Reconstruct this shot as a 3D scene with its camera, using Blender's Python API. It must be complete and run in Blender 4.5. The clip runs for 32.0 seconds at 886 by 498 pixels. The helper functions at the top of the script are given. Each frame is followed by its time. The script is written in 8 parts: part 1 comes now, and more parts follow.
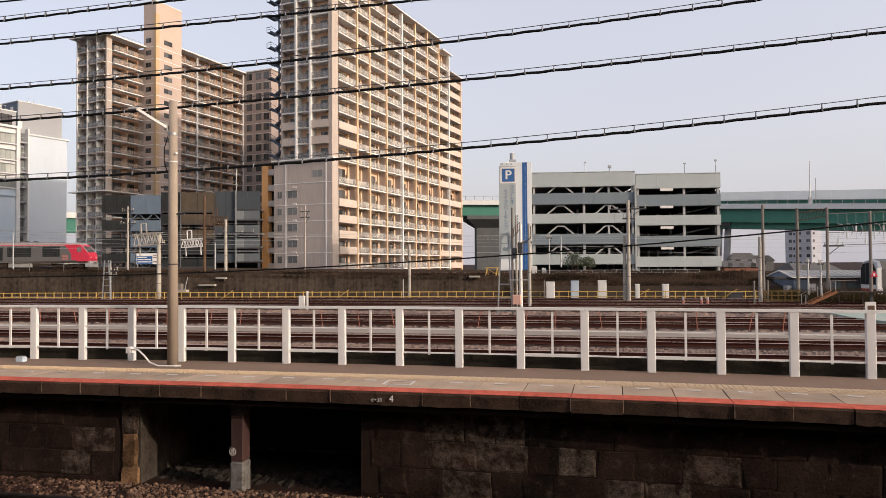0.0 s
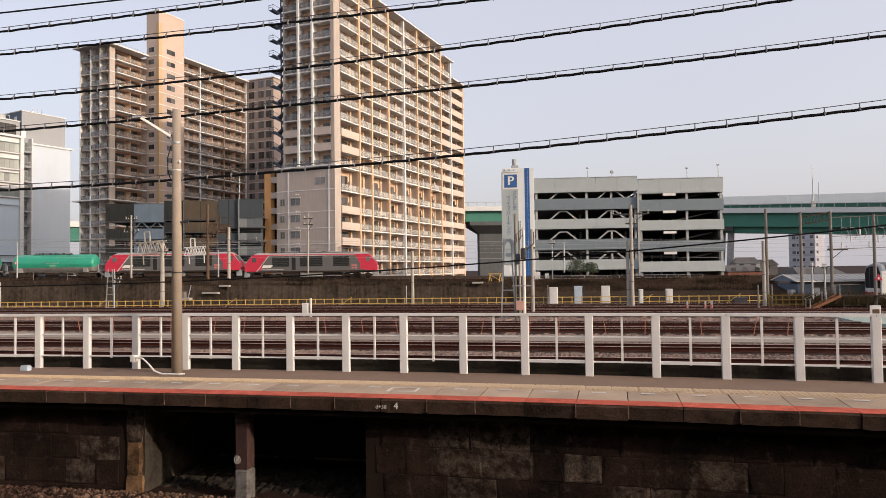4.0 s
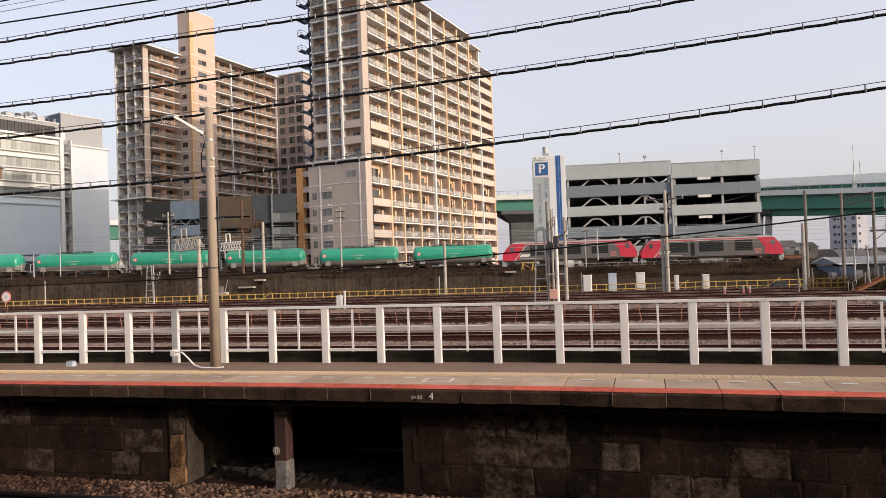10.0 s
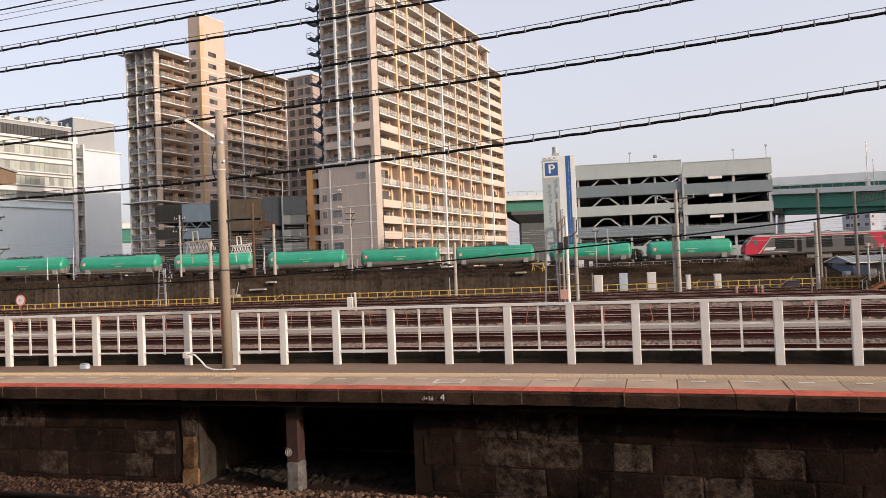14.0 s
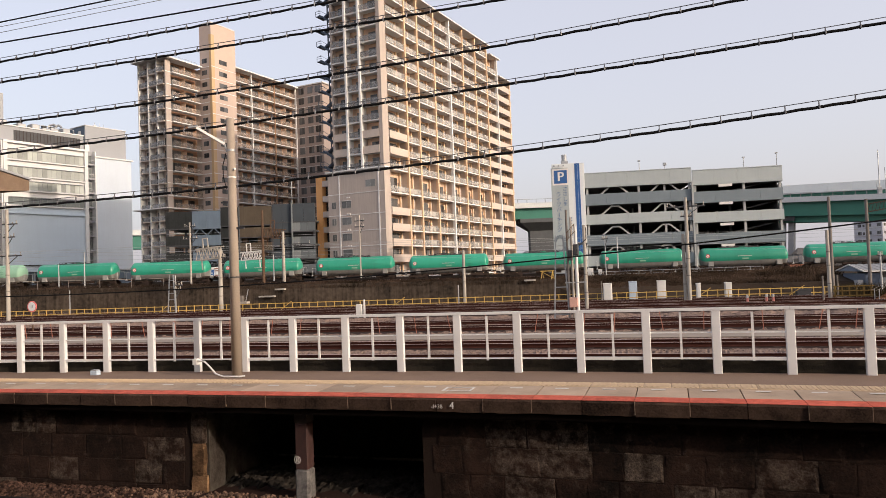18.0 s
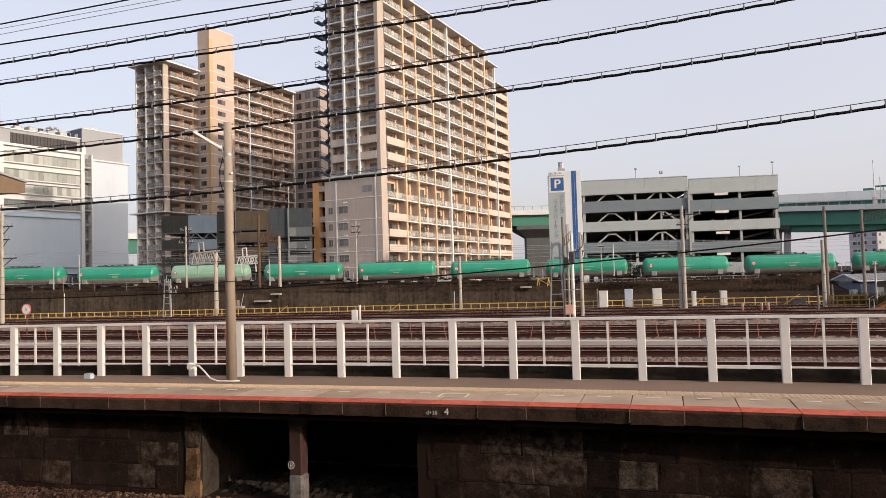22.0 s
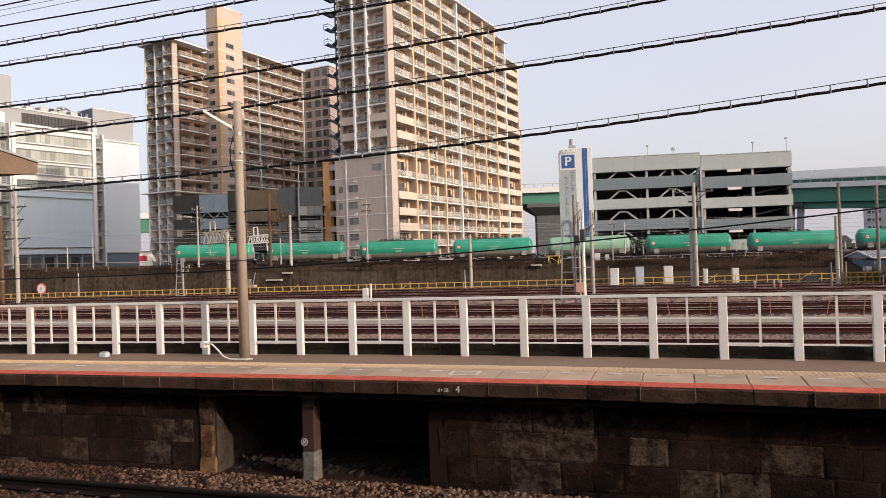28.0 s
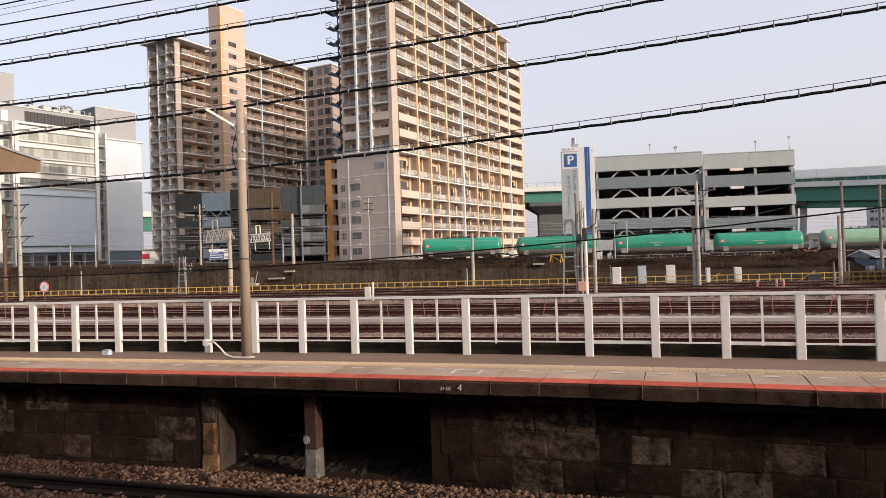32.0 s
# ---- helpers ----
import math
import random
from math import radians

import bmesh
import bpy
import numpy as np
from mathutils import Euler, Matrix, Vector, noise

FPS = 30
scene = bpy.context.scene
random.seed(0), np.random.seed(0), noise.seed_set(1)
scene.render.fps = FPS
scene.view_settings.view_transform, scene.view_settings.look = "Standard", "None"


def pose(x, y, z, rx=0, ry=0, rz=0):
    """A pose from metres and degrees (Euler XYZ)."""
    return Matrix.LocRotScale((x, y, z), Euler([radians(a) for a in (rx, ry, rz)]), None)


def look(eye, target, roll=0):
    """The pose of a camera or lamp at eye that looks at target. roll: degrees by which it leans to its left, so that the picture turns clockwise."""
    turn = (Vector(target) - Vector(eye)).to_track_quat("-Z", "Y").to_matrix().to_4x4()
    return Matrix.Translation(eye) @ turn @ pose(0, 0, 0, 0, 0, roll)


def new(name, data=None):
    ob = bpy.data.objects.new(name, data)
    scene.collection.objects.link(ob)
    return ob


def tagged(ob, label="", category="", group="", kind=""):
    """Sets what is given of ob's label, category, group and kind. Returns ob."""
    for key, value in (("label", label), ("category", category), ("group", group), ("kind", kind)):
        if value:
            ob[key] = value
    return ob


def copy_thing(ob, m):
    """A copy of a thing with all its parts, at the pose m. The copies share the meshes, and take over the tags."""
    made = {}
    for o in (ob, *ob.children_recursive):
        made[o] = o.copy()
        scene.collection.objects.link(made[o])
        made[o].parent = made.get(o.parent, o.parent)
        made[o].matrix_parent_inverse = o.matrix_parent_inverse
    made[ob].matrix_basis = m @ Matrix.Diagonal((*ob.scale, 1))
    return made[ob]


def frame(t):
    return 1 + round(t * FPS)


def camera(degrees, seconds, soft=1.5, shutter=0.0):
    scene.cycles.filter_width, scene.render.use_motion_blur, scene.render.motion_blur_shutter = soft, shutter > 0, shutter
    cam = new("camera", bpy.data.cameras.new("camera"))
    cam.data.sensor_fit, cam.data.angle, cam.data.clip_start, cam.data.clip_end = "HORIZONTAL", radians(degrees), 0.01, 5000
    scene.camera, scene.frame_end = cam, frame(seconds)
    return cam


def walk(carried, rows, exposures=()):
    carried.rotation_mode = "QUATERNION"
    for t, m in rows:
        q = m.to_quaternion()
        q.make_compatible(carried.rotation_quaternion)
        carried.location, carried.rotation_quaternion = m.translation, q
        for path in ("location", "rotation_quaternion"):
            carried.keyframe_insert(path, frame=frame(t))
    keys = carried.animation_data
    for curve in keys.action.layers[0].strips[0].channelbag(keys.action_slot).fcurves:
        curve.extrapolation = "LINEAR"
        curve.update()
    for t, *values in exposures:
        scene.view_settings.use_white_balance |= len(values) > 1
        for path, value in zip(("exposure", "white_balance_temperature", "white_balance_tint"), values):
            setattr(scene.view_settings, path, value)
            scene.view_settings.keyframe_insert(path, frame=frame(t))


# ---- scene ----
EXPOSURE = -0.03
cam = camera(65.0, 32.0, soft=0.4)
# seconds, place, yaw, pitch, roll of the hand-held camera on the near platform
PATH = [
    (0, 0.028, -0.009, 1.600, 11.318, 1.264, 0.388),
    (0.5, 0.019, 0.004, 1.603, 11.240, 1.409, 0.408),
    (1, 0.032, -0.019, 1.598, 11.657, 1.529, 0.700),
    (1.5, 0.031, -0.014, 1.596, 11.685, 1.516, 0.807),
    (2, 0.027, -0.025, 1.608, 11.658, 1.661, 0.707),
    (2.5, 0.027, -0.011, 1.601, 11.518, 1.891, 0.736),
    (4.5, 0.016, -0.013, 1.600, 11.566, 1.643, 0.784),
    (5, 0.020, -0.014, 1.599, 11.292, 1.321, 0.793),
    (5.5, 0.026, -0.010, 1.599, 11.318, 1.011, 0.945),
    (6, 0.021, 0.007, 1.598, 11.337, 0.448, 0.895),
    (6.5, 0.017, 0.002, 1.599, 11.804, 0.321, 0.963),
    (7, 0.005, 0.005, 1.600, 11.988, 0.473, 0.866),
    (7.5, 0.014, 0.002, 1.602, 12.519, 0.860, 1.331),
    (8, 0.016, 0.001, 1.595, 11.799, 0.405, 0.923),
    (8.5, 0.022, -0.005, 1.600, 12.103, 1.045, 1.035),
    (9, 0.016, -0.006, 1.596, 13.080, 0.954, 1.782),
    (9.5, 0.015, -0.004, 1.599, 14.430, 1.096, 2.191),
    (10, 0.016, 0.000, 1.601, 14.223, 1.046, 1.959),
    (10.5, 0.010, -0.001, 1.602, 14.186, 0.962, 1.970),
    (11, 0.016, 0.003, 1.601, 14.166, 0.827, 1.977),
    (11.5, 0.013, 0.003, 1.598, 14.388, 0.740, 2.018),
    (12, 0.013, -0.001, 1.599, 14.467, 0.889, 2.014),
    (12.5, 0.019, -0.001, 1.599, 14.642, 0.953, 2.201),
    (13, 0.012, -0.003, 1.598, 14.726, 1.160, 2.190),
    (13.5, 0.015, -0.004, 1.596, 14.707, 1.034, 2.150),
    (14, 0.014, 0.001, 1.601, 15.065, 1.167, 2.300),
    (14.5, 0.009, -0.002, 1.602, 15.560, 1.530, 2.561),
    (16.5, 0.005, -0.016, 1.605, 15.601, 1.654, 2.051),
    (17, 0.007, -0.002, 1.597, 15.719, 1.933, 2.049),
    (17.5, 0.008, -0.003, 1.605, 15.712, 1.955, 2.095),
    (18, 0.002, 0.002, 1.603, 15.782, 1.811, 2.148),
    (18.5, 0.010, -0.005, 1.604, 15.918, 2.015, 2.099),
    (19, 0.010, -0.007, 1.599, 15.852, 2.033, 2.094),
    (19.5, 0.008, -0.004, 1.603, 15.891, 2.238, 2.065),
    (20, 0.013, -0.006, 1.602, 15.914, 2.278, 2.074),
    (20.5, 0.012, -0.008, 1.606, 15.719, 2.120, 2.179),
    (21, 0.015, -0.005, 1.603, 15.730, 2.064, 1.987),
    (21.5, 0.015, -0.005, 1.602, 15.560, 1.737, 1.869),
    (22, 0.006, -0.001, 1.600, 15.466, 2.312, 1.675),
    (22.5, 0.011, -0.000, 1.601, 15.089, 1.282, 1.524),
    (23, 0.005, -0.000, 1.602, 15.710, 0.988, 1.824),
    (23.5, -0.001, 0.010, 1.597, 15.939, 0.465, 1.777),
    (24, -0.002, 0.009, 1.594, 15.967, 0.476, 1.874),
    (24.5, 0.006, 0.012, 1.594, 16.165, 0.333, 2.049),
    (25, 0.004, 0.014, 1.597, 16.237, -0.037, 1.982),
    (25.5, 0.002, 0.015, 1.597, 16.307, 0.180, 2.068),
    (27.5, 0.002, 0.007, 1.602, 16.249, 0.586, 1.996),
    (28, 0.000, 0.003, 1.603, 16.323, 0.550, 1.884),
    (28.5, -0.000, 0.009, 1.595, 16.241, 0.257, 1.851),
    (29, -0.005, 0.003, 1.594, 16.468, 0.348, 2.098),
    (29.5, -0.003, 0.020, 1.597, 16.325, 0.504, 2.071),
    (30, -0.004, 0.017, 1.597, 16.324, 0.435, 2.056),
    (30.5, -0.002, 0.011, 1.598, 16.343, 0.471, 2.000),
    (31, 0.002, 0.011, 1.599, 16.246, 0.381, 1.883),
    (31.5, -0.001, 0.007, 1.599, 16.360, 0.373, 1.865),
    (32, -0.000, -0.000, 1.600, 16.500, 0.450, 1.800),
]
walk(cam, [(t, pose(x, y, z, 90 + pitch, roll, yaw)) for t, x, y, z, yaw, pitch, roll in PATH], exposures=[(0, EXPOSURE - 0.10), (5.2, EXPOSURE - 0.11), (6.5, EXPOSURE - 0.05), (14, EXPOSURE - 0.03), (17, EXPOSURE - 0.06), (21.5, EXPOSURE - 0.06), (23, EXPOSURE - 0.03), (32, EXPOSURE)])

# ---- light: a hazy low sun from the right, over the camera's shoulder ----
SUN_DIR = Vector((0.950, -0.312, 0.365)).normalized()      # from the place towards the sun
world = bpy.data.worlds.new("sky")
scene.world = world
world.use_nodes = True
wn = world.node_tree
sky = wn.nodes.new("ShaderNodeTexSky")
sky.sky_type = "NISHITA"
sky.sun_disc = False
sky.sun_elevation = math.asin(SUN_DIR.z)
sky.sun_rotation = math.atan2(SUN_DIR.x, SUN_DIR.y)
sky.air_density = 1.0
sky.dust_density = 6.0
sky.ozone_density = 1.0
wn.links.new(sky.outputs[0], wn.nodes["Background"].inputs[0])
wn.nodes["Background"].inputs[1].default_value = 0.115
# thin bright haze that whitens the whole sky
haze = wn.nodes.new("ShaderNodeBackground")
haze.inputs[0].default_value = (0.63, 0.597, 0.642, 1)
haze.inputs[1].default_value = 0.915
both = wn.nodes.new("ShaderNodeAddShader")
wn.links.new(wn.nodes["Background"].outputs[0], both.inputs[0])
wn.links.new(haze.outputs[0], both.inputs[1])
wn.links.new(both.outputs[0], wn.nodes["World Output"].inputs["Surface"])
sun_data = bpy.data.lights.new("sun", "SUN")
sun_data.energy = 3.3
sun_data.angle = radians(0.6)
sun_data.color = (1.0, 0.82, 0.67)
sun = new("sun", sun_data)
sun.matrix_world = look(SUN_DIR * 300, (0, 0, 0))

# ---- materials ----
def mat(name, color, rough=0.8, metal=0.0, vary=0.15, scale=1.0, grain=0.1, fine=20.0, bump=0.2, streak=0.0, per=0.0, tint=None, spec=0.5, glass=0.0, world_noise=False, span=1.55, alpha=1.0):
    """Two scales of variation over a base colour, fine relief, optional upright streaks, optional change from piece to piece."""
    m = bpy.data.materials.new(name)
    m.use_nodes = True
    nt = m.node_tree
    b = nt.nodes["Principled BSDF"]
    b.inputs["Metallic"].default_value = metal
    b.inputs["Specular IOR Level"].default_value = 0.12 if rough > 0.84 else spec
    b.inputs["Alpha"].default_value = alpha
    tc = nt.nodes.new("ShaderNodeTexCoord")
    geo = nt.nodes.new("ShaderNodeNewGeometry")

    def tex(sc, detail, vec):
        n = nt.nodes.new("ShaderNodeTexNoise")
        n.inputs["Scale"].default_value = sc
        n.inputs["Detail"].default_value = detail
        n.inputs["Roughness"].default_value = 0.6
        nt.links.new(vec, n.inputs["Vector"])
        return n.outputs["Fac"]

    def math_node(op, a, bb):
        n = nt.nodes.new("ShaderNodeMath")
        n.operation = op
        for i, v in enumerate((a, bb)):
            if isinstance(v, (int, float)):
                n.inputs[i].default_value = v
            else:
                nt.links.new(v, n.inputs[i])
        return n.outputs[0]
    pos = geo.outputs["Position"] if world_noise or name.startswith("ground") else tc.outputs["Object"]
    big, small = tex(scale, 4, pos), tex(fine, 3, pos)
    f = math_node("ADD", math_node("MULTIPLY", math_node("SUBTRACT", big, 0.5), vary * 4), math_node("MULTIPLY", math_node("SUBTRACT", small, 0.5), grain * 4))
    if streak:
        mp = nt.nodes.new("ShaderNodeMapping")
        mp.inputs["Scale"].default_value = (3.0, 3.0, 0.12)
        nt.links.new(pos, mp.inputs["Vector"])
        st = tex(1.2, 5, mp.outputs[0])
        f = math_node("ADD", f, math_node("MULTIPLY", math_node("SUBTRACT", st, 0.5), streak * 4))
    if per:
        oi = nt.nodes.new("ShaderNodeObjectInfo")
        r_ = math_node("ADD", oi.outputs["Random"], geo.outputs["Random Per Island"])
        r_ = math_node("FRACT", r_, 0.0)
        f = math_node("ADD", f, math_node("MULTIPLY", math_node("SUBTRACT", r_, 0.5), per * 2))
    mix = nt.nodes.new("ShaderNodeMix")
    mix.data_type = "RGBA"
    dark = tuple(c * 0.45 for c in color) if tint is None else tint
    lite = tuple(min(1.0, c * span + 0.002) for c in color)
    mix.inputs["A"].default_value = (*dark, 1)
    mix.inputs["B"].default_value = (*lite, 1)
    cl = math_node("ADD", f, 0.5)
    nt.links.new(cl, mix.inputs["Factor"])
    nt.links.new(mix.outputs["Result"], b.inputs["Base Color"])
    rg = math_node("ADD", math_node("MULTIPLY", small, 0.2), rough - 0.1)
    nt.links.new(rg, b.inputs["Roughness"])
    if bump:
        bp = nt.nodes.new("ShaderNodeBump")
        bp.inputs["Strength"].default_value = bump
        bp.inputs["Distance"].default_value = 0.02
        nt.links.new(small, bp.inputs["Height"])
        nt.links.new(bp.outputs[0], b.inputs["Normal"])
    if glass:
        b.inputs["Transmission Weight"].default_value = glass
    return m


def stained_block(name, wear, low, high):
    """Sooty red-brown wall blocks, worn pale and speckled in ragged patches."""
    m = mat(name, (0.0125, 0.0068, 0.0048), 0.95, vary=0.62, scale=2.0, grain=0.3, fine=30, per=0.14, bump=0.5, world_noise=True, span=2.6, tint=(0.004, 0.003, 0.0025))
    nt = m.node_tree
    b = nt.nodes["Principled BSDF"]
    base = b.inputs["Base Color"].links[0].from_socket
    geo, oi = nt.nodes.new("ShaderNodeNewGeometry"), nt.nodes.new("ShaderNodeObjectInfo")
    patch, speck = nt.nodes.new("ShaderNodeTexNoise"), nt.nodes.new("ShaderNodeTexNoise")
    for n, sc, d in ((patch, 6.5, 7), (speck, 55.0, 3)):
        n.inputs["Scale"].default_value, n.inputs["Detail"].default_value, n.inputs["Roughness"].default_value = sc, d, 0.65
        nt.links.new(geo.outputs["Position"], n.inputs["Vector"])

    def op(kind, a, bb):
        n = nt.nodes.new("ShaderNodeMath")
        n.operation = kind
        for i, v in enumerate((a, bb)):
            if isinstance(v, (int, float)):
                n.inputs[i].default_value = v
            else:
                nt.links.new(v, n.inputs[i])
        return n.outputs[0]
    worn = op("POWER", oi.outputs["Random"], 3.5)
    f = op("ADD", op("MULTIPLY", worn, wear), patch.outputs["Fac"])
    ramp = nt.nodes.new("ShaderNodeMapRange")
    ramp.inputs["From Min"].default_value, ramp.inputs["From Max"].default_value = low, high
    nt.links.new(f, ramp.inputs["Value"])
    fac = op("MULTIPLY", ramp.outputs[0], op("ADD", op("MULTIPLY", speck.outputs["Fac"], 2.4), -0.55))
    fac = op("MINIMUM", op("MAXIMUM", fac, 0.0), 1.0)
    mix = nt.nodes.new("ShaderNodeMix")
    mix.data_type = "RGBA"
    mix.inputs["B"].default_value = (0.175, 0.138, 0.11, 1)
    nt.links.new(fac, mix.inputs["Factor"])
    nt.links.new(base, mix.inputs["A"])
    nt.links.new(mix.outputs["Result"], b.inputs["Base Color"])
    return m


M_ASPHALT = mat("asphalt", (0.19, 0.132, 0.100), 0.95, vary=0.12, scale=0.7, grain=0.10, fine=60, bump=0.3)
M_SLAB = mat("paving_slab", (0.335, 0.255, 0.19), 0.9, vary=0.18, scale=2.2, grain=0.08, fine=50, per=0.14, world_noise=True)
M_TACTILE = mat("tactile_yellow", (0.46, 0.345, 0.225), 0.87, vary=0.2, scale=3, grain=0.08, fine=40)
M_RED = mat("red_line_paint", (0.43, 0.092, 0.058), 0.85, vary=0.32, scale=7, grain=0.22, fine=45, per=0.12, world_noise=True)
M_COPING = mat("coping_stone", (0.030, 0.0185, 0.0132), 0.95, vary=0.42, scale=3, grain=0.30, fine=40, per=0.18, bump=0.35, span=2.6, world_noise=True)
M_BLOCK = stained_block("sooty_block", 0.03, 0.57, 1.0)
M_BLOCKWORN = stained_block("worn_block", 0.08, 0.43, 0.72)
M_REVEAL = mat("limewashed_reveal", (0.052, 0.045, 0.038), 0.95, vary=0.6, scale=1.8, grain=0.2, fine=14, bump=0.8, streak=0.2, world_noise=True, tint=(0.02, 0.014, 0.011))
M_BAYDUST = mat("dusty_rubble", (0.22, 0.20, 0.175), 0.97, vary=0.7, scale=2.2, grain=0.4, fine=9, bump=1.0, span=2.6, tint=(0.03, 0.025, 0.02), world_noise=True)
M_BAYSOIL = mat("shaded_rubble", (0.018, 0.015, 0.0125), 0.97, vary=0.6, scale=3.0, grain=0.4, fine=14, bump=1.0, span=2.4, world_noise=True)
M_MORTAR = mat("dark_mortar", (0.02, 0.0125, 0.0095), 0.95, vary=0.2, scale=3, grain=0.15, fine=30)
M_WHITE = mat("white_paint", (0.66, 0.63, 0.605), 0.6, vary=0.05, scale=3, grain=0.03, fine=40, bump=0.05)
M_FENCE = mat("weathered_white_paint", (0.70, 0.67, 0.645), 0.65, vary=0.06, scale=2.5, grain=0.03, fine=45, bump=0.03, streak=0.06, world_noise=True)
M_WORNWHITE = mat("worn_white_paint", (0.50, 0.47, 0.44), 0.8, vary=0.15, scale=8, grain=0.15, fine=60)
M_CONC = mat("concrete", (0.36, 0.33, 0.29), 0.9, vary=0.08, scale=2, grain=0.06, fine=40, streak=0.05)
M_WALL = mat("retaining_concrete", (0.037, 0.028, 0.021), 0.95, vary=0.45, scale=0.25, grain=0.35, fine=3, streak=0.42, span=2.4)
M_KERB = mat("mossy_dark_concrete", (0.024, 0.021, 0.016), 0.95, vary=0.35, scale=3, grain=0.2, fine=20, bump=0.6, streak=0.15, world_noise=True)
M_BALLASTDARK = mat("dark_ballast_stone", (0.046, 0.026, 0.019), 0.95, vary=0.3, scale=1.5, grain=0.2, fine=30, per=0.62, span=2.0)
M_BALLAST = mat("ballast_stone", (0.108, 0.068, 0.048), 0.95, vary=0.2, scale=1.5, grain=0.2, fine=30, per=0.62, span=2.0)
M_GROUND = mat("ground_ballast", (0.026, 0.0135, 0.0105), 0.97, vary=0.16, scale=0.35, grain=0.22, fine=9, bump=0.6)
M_WALKWAY = mat("ground_walkway", (0.25, 0.215, 0.185), 0.95, vary=0.08, scale=0.5, grain=0.10, fine=12)
M_BLACKRAIL = mat("black_rail_steel", (0.010, 0.0075, 0.0065), 0.85, vary=0.15, scale=3, grain=0.1, fine=30)
M_RAIL = mat("rail_steel", (0.042, 0.0135, 0.0095), 0.9, metal=0.0, vary=0.1, scale=3, grain=0.08, fine=30)
M_RAILHEAD = mat("rail_head_steel", (0.42, 0.33, 0.29), 0.45, metal=0.4, vary=0.2, scale=0.6)
M_CLIP = mat("cable_clip_steel", (0.13, 0.13, 0.14), 0.45, metal=0.4, vary=0.1)
M_SHADEDBALLAST = mat("ground_shaded_ballast", (0.013, 0.010, 0.0085), 0.97, vary=0.25, scale=1.5, grain=0.3, fine=18, bump=1.0)
M_SLEEPER = mat("sleeper", (0.034, 0.021, 0.017), 0.95, per=0.2, grain=0.15)
M_YELLOW = mat("yellow_paint", (0.50, 0.33, 0.08), 0.7, vary=0.12, scale=2)
M_BLACK = mat("black_cable", (0.006, 0.006, 0.0065), 0.86, vary=0.05)
M_GALV = mat("galvanised_steel", (0.36, 0.37, 0.38), 0.5, metal=0.5, vary=0.08, scale=3)
M_DARKSTEEL = mat("dark_steel", (0.05, 0.05, 0.055), 0.6, metal=0.3)
M_OLDPOLE = mat("weathered_pole", (0.185, 0.165, 0.15), 0.9, vary=0.12, scale=2, streak=0.1)
M_PALEBALLAST = mat("ground_pale_ballast", (0.165, 0.118, 0.098), 0.97, vary=0.25, scale=1.2, grain=0.8, fine=16, bump=1.0)
M_RUST = mat("rusty_steel", (0.11, 0.068, 0.045), 0.85, vary=0.2, scale=3)
M_BEIGE = mat("beige_render", (0.63, 0.445, 0.325), 0.85, vary=0.05, scale=0.3, grain=0.03, fine=8)
M_PINK = mat("pinkish_render", (0.44, 0.375, 0.335), 0.85, vary=0.06, scale=0.3, grain=0.04, fine=8, streak=0.1)
M_CREAM = mat("cream_slab_edge", (0.80, 0.73, 0.67), 0.8, vary=0.05, scale=0.5)
M_TAN = mat("tan_tile", (0.49, 0.385, 0.325), 0.8, vary=0.05, scale=0.4, grain=0.04, fine=10)
M_ORANGE = mat("ochre_panel", (0.60, 0.31, 0.12), 0.8, vary=0.06, scale=0.4)
M_COLUMN = mat("ochre_column", (0.62, 0.43, 0.285), 0.8, vary=0.05, scale=0.4)
M_FRAME = mat("window_frame", (0.10, 0.085, 0.075), 0.6, vary=0.05)
M_GLASS = mat("window_glass", (0.055, 0.055, 0.056), 0.12, vary=0.2, scale=0.3, grain=0.0, bump=0.0, span=2.6, per=0.5, spec=0.4)
M_RAILGLASS = mat("balcony_glass", (0.50, 0.485, 0.455), 0.2, vary=0.15, scale=0.3, bump=0.0, per=0.25, alpha=0.42)
M_PARAPET = mat("balcony_parapet", (0.53, 0.45, 0.395), 0.85, vary=0.05, scale=0.4)
M_GREYLIGHT = mat("garage_light_panel", (0.335, 0.37, 0.38), 0.6, vary=0.04, scale=0.5, streak=0.03)
M_GREYDARK = mat("garage_grey_panel", (0.145, 0.178, 0.205), 0.6, vary=0.04, scale=0.5, streak=0.03)
M_GREYSTEEL = mat("garage_steel", (0.33, 0.34, 0.34), 0.6, vary=0.05)
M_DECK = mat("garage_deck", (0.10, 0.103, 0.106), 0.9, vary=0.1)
M_SIGNWHITE = mat("sign_white", (0.62, 0.64, 0.66), 0.5, vary=0.03)
M_BLUE = mat("sign_blue", (0.02, 0.09, 0.27), 0.5, vary=0.05)
M_TEXTBLUE = mat("sign_lettering", (0.10, 0.16, 0.27), 0.5, vary=0.05)
M_OFFICE = mat("office_white_panel", (0.62, 0.62, 0.62), 0.5, vary=0.03, scale=0.2)
M_OFFICEGREY = mat("office_grey_panel", (0.285, 0.295, 0.315), 0.6, vary=0.04, scale=0.2)
# the office base carries the blue of its shade in this colour
M_OFFICEBASE = mat("office_shade_blue_base", (0.46, 0.55, 0.66), 0.5, vary=0.03, scale=0.2, streak=0.03)
M_DARKCLAD = mat("dark_cladding", (0.023, 0.025, 0.026), 0.86, vary=0.2, scale=0.6, grain=0.12, fine=5, streak=0.2)
M_BLUECLAD = mat("blue_grey_cladding", (0.095, 0.13, 0.175), 0.6, vary=0.1, scale=0.5, streak=0.06)
